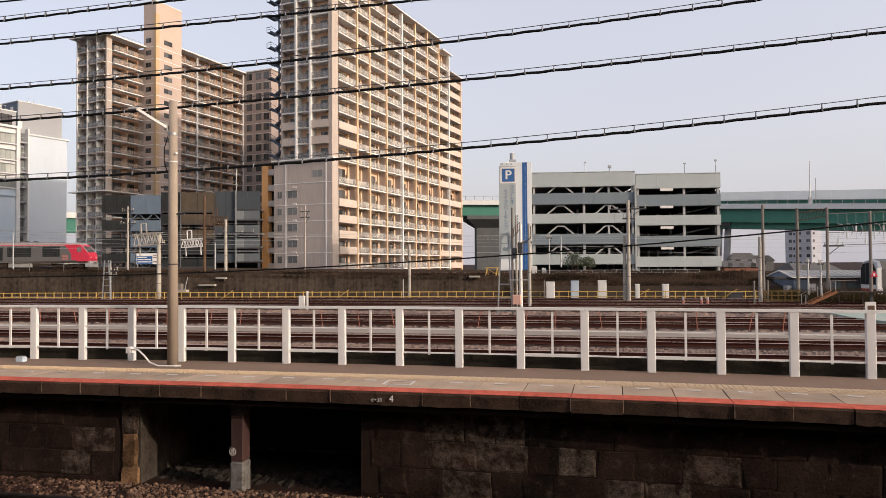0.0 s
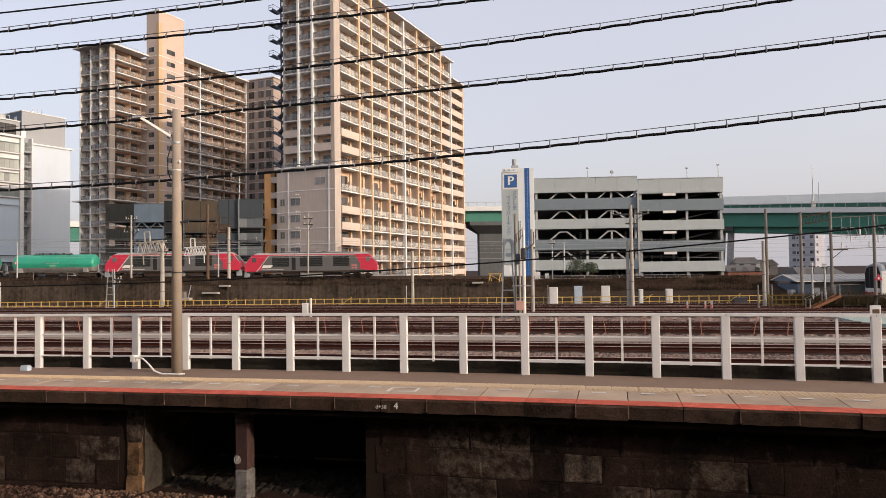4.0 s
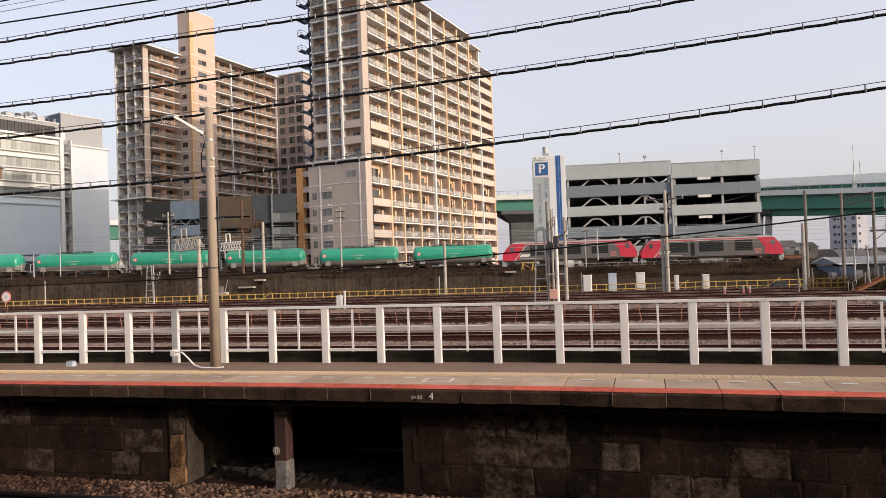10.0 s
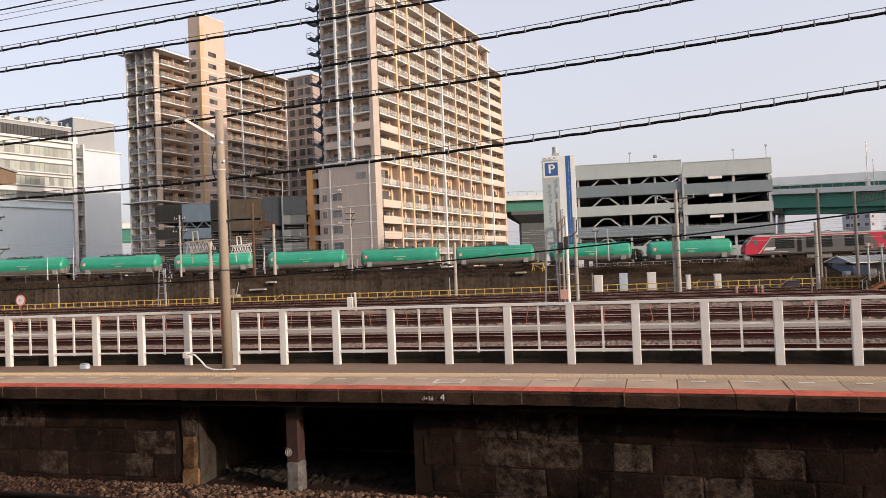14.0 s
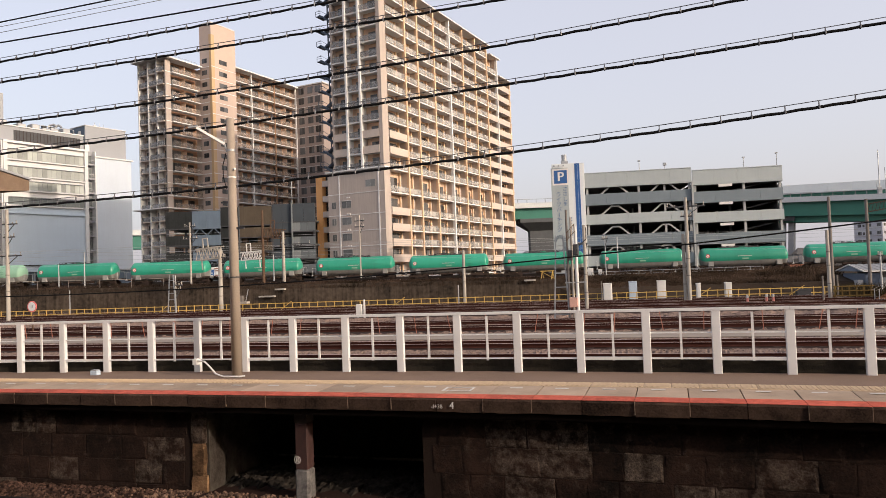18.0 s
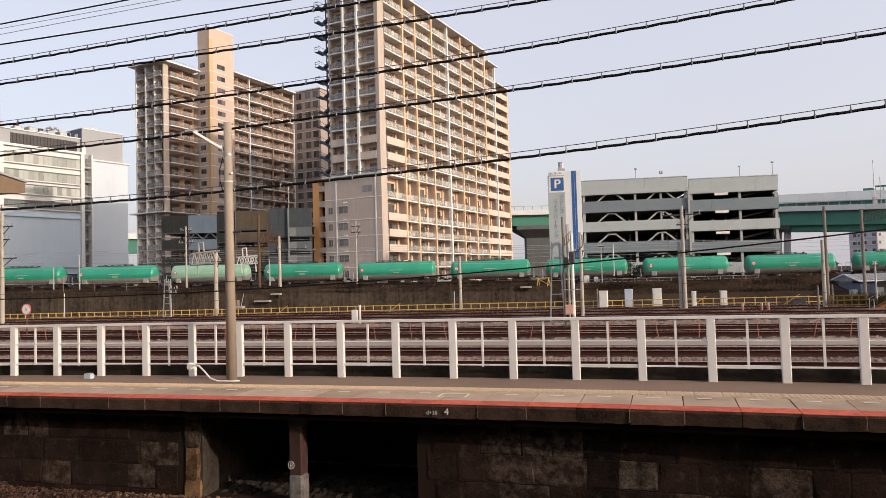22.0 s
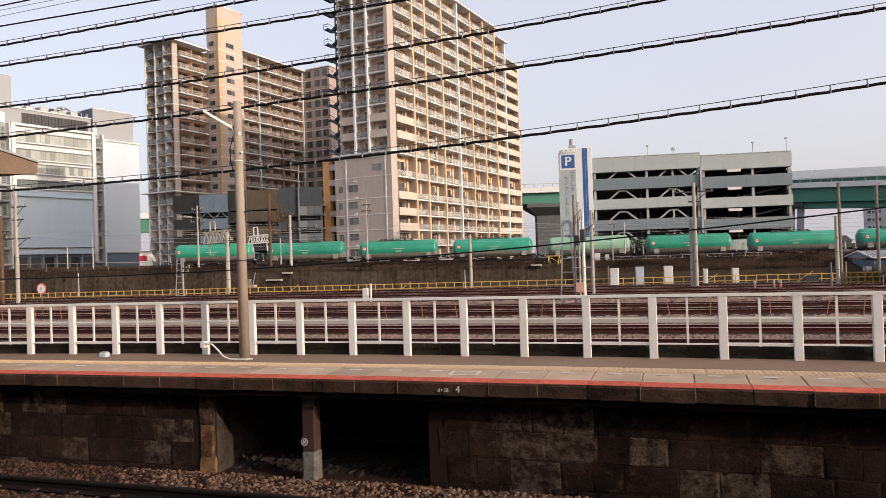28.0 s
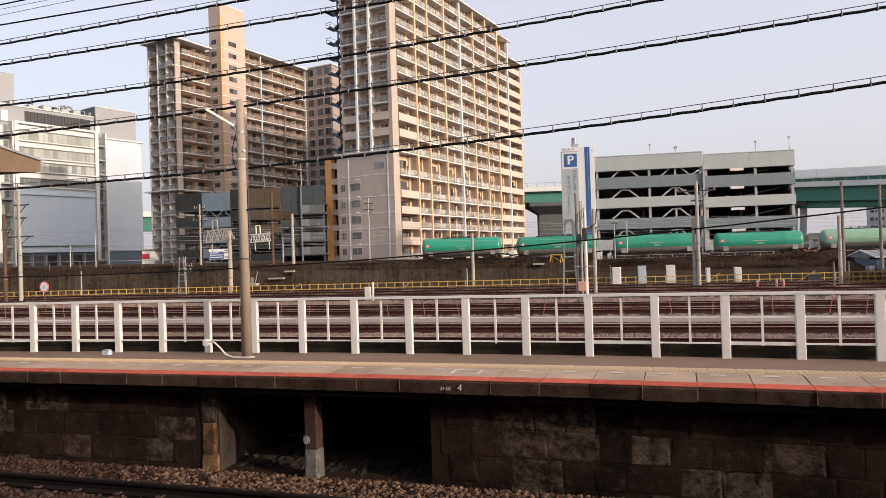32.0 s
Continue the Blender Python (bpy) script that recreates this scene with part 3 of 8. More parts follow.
def wide_tower():
    t = thing("apartment_tower", pose(-105.18, 138.69, 0, 0, 0, TOWER_TURN), "broad beige apartment block with a tan lift tower", "apartment tower", "apartment towers")
    top = 54.1
    levels = [top - 2.94 * k for k in range(18, 0, -1)]
    part("wall", Mesh().box(18.91, 47.6, 1.7, 9.4, top, top + 2.9), M_WARMWALL, t)
    part("wall", Mesh().box(1.4, 47.6, 1.7, 9.4, -1, top), M_WARMWALL, t, "warm brown rendered wall")
    part("corner_wall", Mesh().box(0, 1.5, 0, 0.34, -1, top), M_PINK, t)
    for z in levels:
        part("string_course", Mesh().box(-0.06, 1.52, -0.05, 0.0, z - 0.12, z + 0.04), M_CREAM, t)
    # tan lift tower
    part("lift_tower", Mesh().box(10.4, 18.6, -4.2, -0.3, -1, 64.9), M_TAN, t, "tan tiled lift tower")
    part("corner_strip", Mesh().box(10.34, 11.4, -4.26, -3.5, -1, 62.0), mat("muted_ochre_tile", (0.52, 0.36, 0.21), 0.8, vary=0.06, scale=0.4), t, "ochre corner strip")
    kl, kr = window_kit(1.7, 1.15), window_kit(2.6, 1.15)
    for k, z in enumerate(levels + [top]):
        part("string_course", Mesh().box(10.35, 18.65, -4.28, -0.3, z - 0.1, z + 0.06), M_CREAM, t)
        if k < 20:
            add_window(kl, t, 10.39, -1.0, z + 1.0, -90)
            add_window(kr, t, 12.9, -4.21, z + 1.0)
    part("lift_tower_cap", Mesh().box(10.3, 18.7, -4.3, -0.2, 64.9, 65.1), M_CREAM, t)
    part("lift_link", Mesh().box(10.6, 18.6, -0.29, 1.69, -1, top - 0.3), M_PINK, t)
    # far wing, with its shade put into the tile colour
    part("far_wing", Mesh().box(47.62, 58, -9.5, 9.4, -1, top + 3.3), mat("shaded_wing_tile", (0.33, 0.265, 0.235), 0.8, vary=0.06, scale=0.3, grain=0.03, fine=8), t, "tiled wing, brown-grey with shade in its colour")
    part("far_roof", Mesh().box(47.3, 58.4, -9.9, 9.6, top + 3.32, top + 3.6), M_CREAM, t)
    kw = window_kit(1.9, 1.9, 2)
    for z in levels + [top]:
        for y in (-0.9, -4.2, -6.9):
            add_window(kw, t, 47.61, y, z + 0.9, -90)
        part("string_course", Mesh().box(47.55, 47.61, -9.5, -0.3, z - 0.05, z + 0.05), M_CREAM, t)
    # balconies
    wing = [(1.55, 10.0), (20.0, 28.6), (28.9, 37.8), (38.1, 47.0)]
    for x, c in ((28.75, M_CREAM), (37.95, M_WARMWALL), (47.3, M_CREAM)):
        part("column", Mesh().box(x - 0.12, x + 0.12, -0.12, 0.4, -1, top + 2.9), c, t)
    for i, (x0, x1) in enumerate(wing):
        kb = balcony_kit(x1 - x0, 1.69, "glass", M_RAILSHADE, M_CREAM)
        k1, k2 = window_kit((x1 - x0) * 0.42, 2.2, 3), window_kit((x1 - x0) * 0.33, 2.2)
        screen = Mesh().box(0, 0.09, 0.25, 1.69, 0.0, 2.2).data("balcony_screen", M_BEIGE)
        for z in levels + ([top] if i else []):
            b = add_balcony(kb, t, x0, -0.05 if i else -0.7, z)
            add_window(k1, t, x0 + (x1 - x0) * 0.06, 1.695, z + 0.12)
            add_window(k2, t, x0 + (x1 - x0) * 0.60, 1.695, z + 0.12)
            placed("balcony_screen", screen, t, x0 + (x1 - x0) * 0.53, 0.0, z)
    part("side_wall", Mesh().box(1.34, 1.39, 0.36, 9.4, -1, top), M_PINK, t, "pinkish side wall")
    ys = [0.3, 3.0, 6.0, 9.3]
    for y in ys[1:]:
        part("column", Mesh().box(-0.12, 1.33, y - 0.13, y + 0.13, -1, top), M_CREAM, t)
    for i in range(3):
        kb = balcony_kit(ys[i + 1] - ys[i] - 0.36, 1.4, "glass", M_RAILSMOKE, M_PARAPET)
        kw = window_kit(1.4, 2.0)
        for z in levels:
            add_balcony(kb, t, -0.35 if i == 0 else 0, ys[i + 1] - 0.18, z, -90)
            add_window(kw, t, 1.335, ys[i + 1] - 0.8, z + 0.12, -90)
    part("roof", Mesh().box(-1.3, 10.35, -1.2, 10.4, top, top + 0.3), M_CREAM, t, "projecting roof slab")
    part("roof", Mesh().box(18.91, 47.58, -1.0, 10.4, top + 2.94, top + 3.24), M_CREAM, t, "projecting roof slab")
    part("cornice", Mesh().box(-1.2, 9.0, -1.0, 10.6, levels[6] - 0.26, levels[6]), M_CREAM, t)
    rail = Mesh()
    for x in xrange(3, 10, 1.75):
        rail.tube((x, 0.3, top + 0.3), (x, 0.3, top + 1.3), 0.03, n=5)
    rail.tube((3, 0.3, top + 1.3), (10, 0.3, top + 1.3), 0.03, n=5).tube((3, 0.3, top + 0.8), (10, 0.3, top + 0.8), 0.02, n=5)
    part("roof_railing", rail, M_GALV, t)
    return t


tall_tower()
wide_tower()

# ---- pieces of the far platform ----
COPING = 0.605
rng = random.Random(4)
copings = []
for _ in range(6):
    m = Mesh()
    xs = [0.006 + (COPING - 0.012) * i / 6 for i in range(7)]
    w_ = lambda s=0.003: rng.uniform(-s, s)
    top_, nose, low = [(x, 0.016 + w_(0.003), 0) for x in xs], [(x, w_(), -0.022 + w_(0.004)) for x in xs], [(x, 0.010 + w_(0.004), -0.168 + w_(0.006)) for x in xs]
    m.loft([[(x, 0.33, -0.16), (x, 0.33, 0.0), t_, n_, ((n_[0] + l_[0]) / 2, (n_[1] + l_[1]) / 2 + w_(0.003), (n_[2] + l_[2]) / 2), l_] for x, t_, n_, l_ in zip(xs, top_, nose, low)])
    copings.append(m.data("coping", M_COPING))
slab_data = Mesh().box(0.004, COPING - 0.003, 0.334, 0.995, -0.06, 0.0, 0.004).data("slab", M_SLAB)
red_data = Mesh().box(0.002, COPING - 0.002, 0.014, 0.30, 0.0, 0.004).data("red_line", M_RED)
tactile = Mesh().box(0.004, 0.338, 0.004, 0.336, -0.03, 0.004, 0.004)
for i in range(5):
    tactile.box(0.03 + i * 0.064, 0.058 + i * 0.064, 0.03, 0.31, 0.004, 0.010)
tactile_data = tactile.data("tactile_tile", M_TACTILE)
dash_data = Mesh().box(0.0, 0.17, 0.0, 0.05, 0.0, 0.004).data("white_dash", M_WORNWHITE)
joint_data = Mesh().box(-0.005, 0.005, 0.002, 0.33, -0.15, -0.004).data("joint_mortar", mat("pale_joint_mortar", (0.17, 0.12, 0.085), 0.95, vary=0.5, scale=9, grain=0.3, fine=60, world_noise=True))
xj = -14.0 - 0.04
k = 0
while xj < 8.5:
    mid = xj + COPING / 2
    turn = edge_turn(mid)
    jig = rng.uniform(-0.008, 0.008)
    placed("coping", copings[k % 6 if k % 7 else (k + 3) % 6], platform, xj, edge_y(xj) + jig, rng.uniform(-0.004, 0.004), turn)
    placed("slab", slab_data, platform, xj, edge_y(xj), rng.uniform(-0.003, 0.003), turn)
    placed("red_line", red_data, platform, xj, edge_y(xj) + jig, 0.004, turn)
    if k % 3 != 1:
        placed("joint_mortar", joint_data, platform, xj, edge_y(xj) + jig, 0, turn)
    if k != 19:
        placed("white_dash", dash_data, platform, xj + 0.2, edge_y(xj) + 0.78, 0.004, turn)
    xj += COPING
    k += 1
xj = -14.0
while xj < 8.5:
    turn = edge_turn(xj + 0.17)
    placed("tactile_tile", tactile_data, platform, xj, edge_y(xj) + 1.0, rng.uniform(-0.001, 0.001), turn)
    xj += 0.341

# wall of rubble blocks under the platform, with an open bay
OPEN_L, OPEN_R = -6.10, -2.85          # sides of the open bay
WALL_BACK = 0.34                        # wall face behind the platform edge
wall_under = thing("platform_wall", pose(0, 0, 0), "dark stained block wall under the platform with an open bay", "wall", kind="structure")


def wall_y(x):
    return edge_y(x) + WALL_BACK


for a, b in ((-26, OPEN_L - 0.27), (OPEN_R, 20)):
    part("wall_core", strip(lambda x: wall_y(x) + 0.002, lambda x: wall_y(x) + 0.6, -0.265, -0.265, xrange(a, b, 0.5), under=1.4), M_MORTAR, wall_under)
for xs_, name in ((OPEN_L, "reveal"), (OPEN_R, "reveal")):
    s = -1 if xs_ == OPEN_L else 1
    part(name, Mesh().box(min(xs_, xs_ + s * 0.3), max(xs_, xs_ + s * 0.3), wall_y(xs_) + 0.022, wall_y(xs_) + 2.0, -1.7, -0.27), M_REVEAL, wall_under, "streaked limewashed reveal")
part("bay_back", Mesh().box(OPEN_L - 0.3, OPEN_R + 0.3, wall_y(-4) + 2.0, wall_y(-4) + 2.2, -1.7, -0.27), M_BAYDUST, wall_under, "dusty rubble back wall")

shapes = []
BLOCK_H = 0.35
WORN_AT = ((-1.65, -1.05), (-1.6, -1.1, 0.02, 1.5), (-1.3, 0.5, 1.17), (-1.7, -0.05, 0.5))   # worn pale blocks, course by course
for w in (0.38, 0.46, 0.54, 0.64):
    for _ in range(3):
        m = Mesh()
        h = BLOCK_H
        j = lambda s=0.012: rng.uniform(-s, s)
        face = [(0.004 + j(), -0.004 + j(0.006), 0.004 + j()), (w - 0.004 + j(), -0.004 + j(0.006), 0.004 + j()), (w - 0.004 + j(), -0.004 + j(0.006), h - 0.004 + j()), (0.004 + j(), -0.004 + j(0.006), h - 0.004 + j())]
        inner = [(x + (0.03 if x < w / 2 else -0.03) + j(), y - 0.004 + j(0.006), z + (0.03 if z < h / 2 else -0.03) + j()) for x, y, z in face]
        back = [(x, 0.06, z) for x, y, z in face]
        m.loft([back, face, inner])
        m.f[-2:] = [m.f[-1]]
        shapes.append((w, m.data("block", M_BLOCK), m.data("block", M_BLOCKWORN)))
for course in range(4):
    z = -0.327 - BLOCK_H * (course + 1)
    for a, b in ((-13.0, OPEN_L - 0.28), (OPEN_R + 0.02, 6.6)):
        x = a + rng.uniform(0, 0.3)
        while x < b - 0.37:
            w, sooty, worn = rng.choice([q for q in shapes if x + q[0] <= b] or shapes[:3])
            mid_x = x + w / 2
            chance = 0.25 if x < OPEN_L else 1.0 if min(abs(mid_x - q) for q in WORN_AT[course]) < 0.25 else 0.0
            turn = edge_turn(x + 0.3)
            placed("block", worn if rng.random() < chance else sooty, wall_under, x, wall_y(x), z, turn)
            x += w

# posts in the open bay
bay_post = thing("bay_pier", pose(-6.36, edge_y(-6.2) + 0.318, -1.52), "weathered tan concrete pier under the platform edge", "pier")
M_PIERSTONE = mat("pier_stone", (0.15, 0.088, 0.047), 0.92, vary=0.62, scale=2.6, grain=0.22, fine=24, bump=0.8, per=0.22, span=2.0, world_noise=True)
# the upper stone's dark material holds the shade cast by the coping
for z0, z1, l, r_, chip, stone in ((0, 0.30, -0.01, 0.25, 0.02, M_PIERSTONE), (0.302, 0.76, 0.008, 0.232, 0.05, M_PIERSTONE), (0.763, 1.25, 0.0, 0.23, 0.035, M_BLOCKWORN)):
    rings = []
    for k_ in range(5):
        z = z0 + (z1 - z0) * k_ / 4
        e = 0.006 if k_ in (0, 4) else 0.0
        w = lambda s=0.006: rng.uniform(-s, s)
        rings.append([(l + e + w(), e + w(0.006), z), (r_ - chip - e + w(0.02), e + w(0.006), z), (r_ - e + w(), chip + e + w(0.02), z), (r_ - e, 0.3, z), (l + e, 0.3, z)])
    part("pier_stone", Mesh().loft(rings), stone, bay_post, "upper pier stone, dark with the coping's shade" if z0 > 0.7 else "")
mid_post = thing("bay_post", pose(-4.71, edge_y(-4.6) + 0.28, -1.52), "rusty steel post on a pale concrete footing", "post")
part("steel_post", Mesh().box(0.025, 0.215, 0, 0.20, 0.47, 1.10, 0.015), mat("red_brown_steel", (0.045, 0.018, 0.015), 0.8, vary=0.3, scale=5, streak=0.1), mid_post, "dark red-brown steel post")
part("footing", Mesh().box(0.012, 0.228, -0.01, 0.21, 0, 0.47, 0.03), mat("pale_footing", (0.15, 0.14, 0.135), 0.9, vary=0.45, scale=7, grain=0.25, fine=30, bump=0.6, streak=0.15), mid_post, "pale worn concrete footing")
part("cap", Mesh().box(0.02, 0.22, 0.0, 0.21, 1.10, 1.25, 0.01), M_REVEAL, mid_post)
ring = Mesh()
for i in range(16):
    a0, a1 = 2 * math.pi * i / 16, 2 * math.pi * (i + 1) / 16
    ring.beam((0.06 + 0.045 * math.cos(a0), -0.006, 0.60 + 0.05 * math.sin(a0)), (0.06 + 0.045 * math.cos(a1), -0.006, 0.60 + 0.05 * math.sin(a1)), 0.006, 0.006)
for a in ((0.045, 0.57, 0.045, 0.63), (0.045, 0.63, 0.075, 0.63), (0.075, 0.63, 0.075, 0.60), (0.045, 0.60, 0.075, 0.60), (0.06, 0.60, 0.078, 0.57)):
    ring.beam((a[0], -0.006, a[1]), (a[2], -0.006, a[3]), 0.005, 0.005)
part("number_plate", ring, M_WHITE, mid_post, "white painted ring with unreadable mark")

frame_mark = Mesh().box(0, 0.40, 0, 0.03, 0, 0.004).box(0, 0.40, 0.27, 0.30, 0, 0.004).box(0, 0.03, 0.03, 0.27, 0, 0.004).box(0.37, 0.40, 0.03, 0.27, 0, 0.004)
part("painted_frame", frame_mark, M_WORNWHITE, platform, "worn white painted rectangle").matrix_basis = pose(-2.62, edge_y(-2.6) + 0.52, 0.002)

# painted marks on the coping
def letters(name, body, size, m, material, parent=None, label="", extrude=0.002, align="CENTER"):
    """Lettering in the built-in font, turned into a mesh."""
    cu = bpy.data.curves.new(name, "FONT")
    cu.body, cu.size, cu.extrude, cu.align_x, cu.align_y = body, size, extrude, align, "CENTER"
    tmp = bpy.data.objects.new(name, cu)
    me = bpy.data.meshes.new_from_object(tmp)
    bpy.data.objects.remove(tmp)
    me.materials.clear()
    me.materials.append(material)
    ob = new(name, me)
    ob.parent = parent
    ob.matrix_basis = m
    if label:
        ob["label"] = label
    return ob


letters("painted_number", "4", 0.12, pose(-2.335, edge_y(-2.335) - 0.012, -0.085, 90, 0, 0), M_WHITE, platform, "white painted numeral four")
letters("painted_number", "d+38", 0.07, pose(-2.53, edge_y(-2.53) - 0.012, -0.10, 90, 0, 0), M_WORNWHITE, platform, "faded white painted characters")

# ---- fence ----
fence = thing("fence", pose(0, 0, 0), "white painted steel fence along the platform", "fence")
POST = 0.957
post_data = Mesh().box(-0.060, 0.060, -0.032, 0.045, 0, 0.90, 0.008).data("post", M_FENCE)
picket_data = Mesh().box(-0.016, 0.016, -0.012, 0.012, 0.20, 0.885).data("picket", M_FENCE)
px = [-5.69 + POST * i + (0.055 + 0.034 * (-i - 1) if i < 0 else 0.0) for i in range(-9, 14)]   # shorter panels past the lamp pole
for i, x in enumerate(px):
    turn = math.degrees(math.atan(-2 * 0.0042 * (x + 3.2)))
    placed("post", post_data, fence, x, fence_y(x), 0, turn)
    if i + 1 < len(px):
        xn = px[i + 1]
        xm = (x + xn) / 2
        placed("picket", picket_data, fence, xm, fence_y(xm), 0 if i % 2 else -0.015, turn)
        wide = 0.045 if i % 4 in (0, 2) and i % 3 else 0.02
        p, q = (x + 0.06, fence_y(x), 0), (xn - 0.06, fence_y(xn), 0)
        part("mid_rail", Mesh().beam((p[0], p[1], 0.585), (q[0], q[1], 0.585), 0.02, 0.015), M_FENCE, fence)
        part("bottom_rail", Mesh().beam((p[0], p[1], 0.215), (q[0], q[1], 0.215), 0.03, wide), M_FENCE, fence)
        part("top_rail", Mesh().beam((x, p[1] - 0.005, 0.917), (xn - 0.004, q[1] - 0.005, 0.917), 0.06, 0.040), M_FENCE, fence)

# ---- tracks ----
def track(name, y0, xa, xb, top, sleepers, label, fy=None, steel=None):
    fy = fy or (lambda x: y0)
    fz = top if callable(top) else (lambda x: level)
    level = 0.0 if callable(top) else top
    t = thing(name, pose(0, 0, 0), label, "railway track", kind="structure")
    step = 6.0 if fy(0) != fy(10) else (xb - xa)
    for side in (-0.5335, 0.5335):
        m = Mesh()
        rings = []
        for x in xrange(xa, xb, step):
            y, rail_z = fy(x) + side, fz(x)
            rings.append([(x, y - 0.062, rail_z - 0.153), (x, y + 0.062, rail_z - 0.153), (x, y + 0.062, rail_z - 0.14), (x, y + 0.010, rail_z - 0.115), (x, y + 0.010, rail_z - 0.045), (x, y + 0.033, rail_z - 0.035),
                          (x, y + 0.033, rail_z - 0.004), (x, y - 0.033, rail_z - 0.004), (x, y - 0.033, rail_z - 0.035), (x, y - 0.010, rail_z - 0.045), (x, y - 0.010, rail_z - 0.115), (x, y - 0.062, rail_z - 0.14)])
        m.loft([r[::-1] for r in rings])
        part("rail", m, steel or M_RAIL, t, "near-black steel rail" if steel else "rust-brown steel rail")
        head = Mesh().loft([[(x, fy(x) + side - 0.026, fz(x) - 0.0035), (x, fy(x) + side + 0.026, fz(x) - 0.0035), (x, fy(x) + side + 0.022, fz(x) + 0.003), (x, fy(x) + side - 0.022, fz(x) + 0.003)] for x in xrange(xa, xb, step)])
        part("rail_head", head, steel or M_RAILHEAD, t, "worn rail head")
    sl = Mesh()
    x = xa + 0.3
    while x < xb:
        sl.box(x - 0.11, x + 0.11, fy(x) - 1.0, fy(x) + 1.0, fz(x) - 0.32, fz(x) - 0.155)
        x += sleepers
    ob = part("sleepers", sl, M_SLEEPER, t)
    ob["kind"] = "stuff"
    return t


near_track = track("platform_track", 6.64, -60, 40, RAIL_Z, 0.62, "near-black rails on ballast beside the platform", steel=M_BLACKRAIL)
track("platform_track", 2.75, -60, 40, RAIL_Z, 0.62, "near-black rails on ballast beside the platform", steel=M_BLACKRAIL)
clip_data = Mesh().pipe([(-0.05, -0.035, 0.012), (-0.055, -0.10, 0.02), (-0.02, -0.125, 0.03), (0.03, -0.115, 0.03), (0.045, -0.07, 0.035), (0.0, -0.045, 0.03)], 0.012, 5).data("rail_clip", mat("rusty_rail_clip", (0.055, 0.034, 0.026), 0.7, vary=0.2, scale=8, metal=0.2))
for i in range(78, 98):
    placed("rail_clip", clip_data, near_track, -59.7 + 0.62 * i, 7.1735, RAIL_Z - 0.148)
YARD = (21.3, 25.4, 32.7, 36.2, 43.8, 47.4, 51.0, 54.4)
for yy in YARD:
    track("yard_track", yy, -140, 90, RAIL_Z + (0.0 if yy < 40 else 0.02), 0.66, "rust-brown yard track on ballast")
setting("yard_ballast", Mesh().box(-140, 90, 18.6, 56.4, GROUND_Z - 0.3, RAIL_Z - 0.16), M_GROUND, "dark rust-stained ballast of the yard", "ballast")


def rough_bed(name, ya, yb, z, xa, xb, material, label, lump=0.05, dx=0.09, dy=0.16, seed=1):
    """A band of ballast heaped between tracks: an uneven sheet with rubble lumps and ragged edges."""
    rr = random.Random(seed)
    xs, n = xrange(xa, xb, dx), max(3, round((yb - ya) / dy))
    m = Mesh()
    for x in xs:
        e0, e1 = rr.uniform(-0.12, 0.12), rr.uniform(-0.12, 0.12)
        for j in range(n + 1):
            f = j / n
            edge = min(1.0, 4.0 * min(f, 1 - f))
            m.v.append((x + rr.uniform(-0.4, 0.4) * dx, ya + (yb - ya) * f + (e0 if f < 0.5 else e1), z - 0.14 * (1 - edge) + edge * lump * rr.uniform(-1, 1)))
    k = n + 1
    m.f = [(i * k + j, (i + 1) * k + j, (i + 1) * k + j + 1, i * k + j + 1) for i in range(len(xs) - 1) for j in range(n)]
    return setting(name, m, material, label, "ballast")


for q_, (ya, yb, lump) in enumerate(((22.75, 24.1, 0.045), (26.7, 27.5, 0.035), (34.05, 34.95, 0.05), (45.2, 46.0, 0.05), (49.0, 49.5, 0.05), (19.0, 20.0, 0.04))):
    fine_ = 0.055 if ya < 30 else 0.09
    rough_bed("pale_ballast", ya, yb, RAIL_Z - 0.10, -ya * 1.35 - 3, ya * 0.5 + 3, M_PALEBALLAST, "pale grey ballast heaped between tracks", lump * (0.5 if ya < 30 else 0.6), fine_, fine_ * 1.6, seed=q_)
# ballast colour holds the shade that lies on the near tracks
setting("near_ballast", Mesh().loft([[(x, 0.96, GROUND_Z - 0.3), (x, 0.96, RAIL_Z - 0.17), (x, 7.45, RAIL_Z - 0.17), (x, 8.1, GROUND_Z - 0.055), (x, 8.1, GROUND_Z - 0.3)][::-1] for x in (-60, 40)]), M_SHADEDBALLAST, "ballast under the platform tracks, dark with shade in its colour", "ballast")
setting("walkway", Mesh().box(-140, 90, 28.0, 30.4, GROUND_Z - 0.1, GROUND_Z + 0.16), M_WALKWAY, "pale concrete cable-trough walkway between yard tracks", "path")
rough_bed("ballast_bank", 38.2, 42.0, GROUND_Z + 0.18, -70, 40, M_PALEBALLAST, "pale ballast bank between tracks", 0.08, 0.2, 0.35, 20)
rough_bed("trough_edge", 30.45, 31.1, GROUND_Z + 0.17, -58, 32, M_PALEBALLAST, "pale rubble beside the walkway", 0.06, 0.16, 0.2, 21)

# own platform, behind and under the camera
own = Mesh().box(-60, 40, -9, 0.95, GROUND_Z - 0.1, 0.0)
setting("near_platform", own, M_ASPHALT, "asphalt platform on which the camera stands", "platform")

# loose ballast by the platform wall and along the near tracks
rng = random.Random(9)


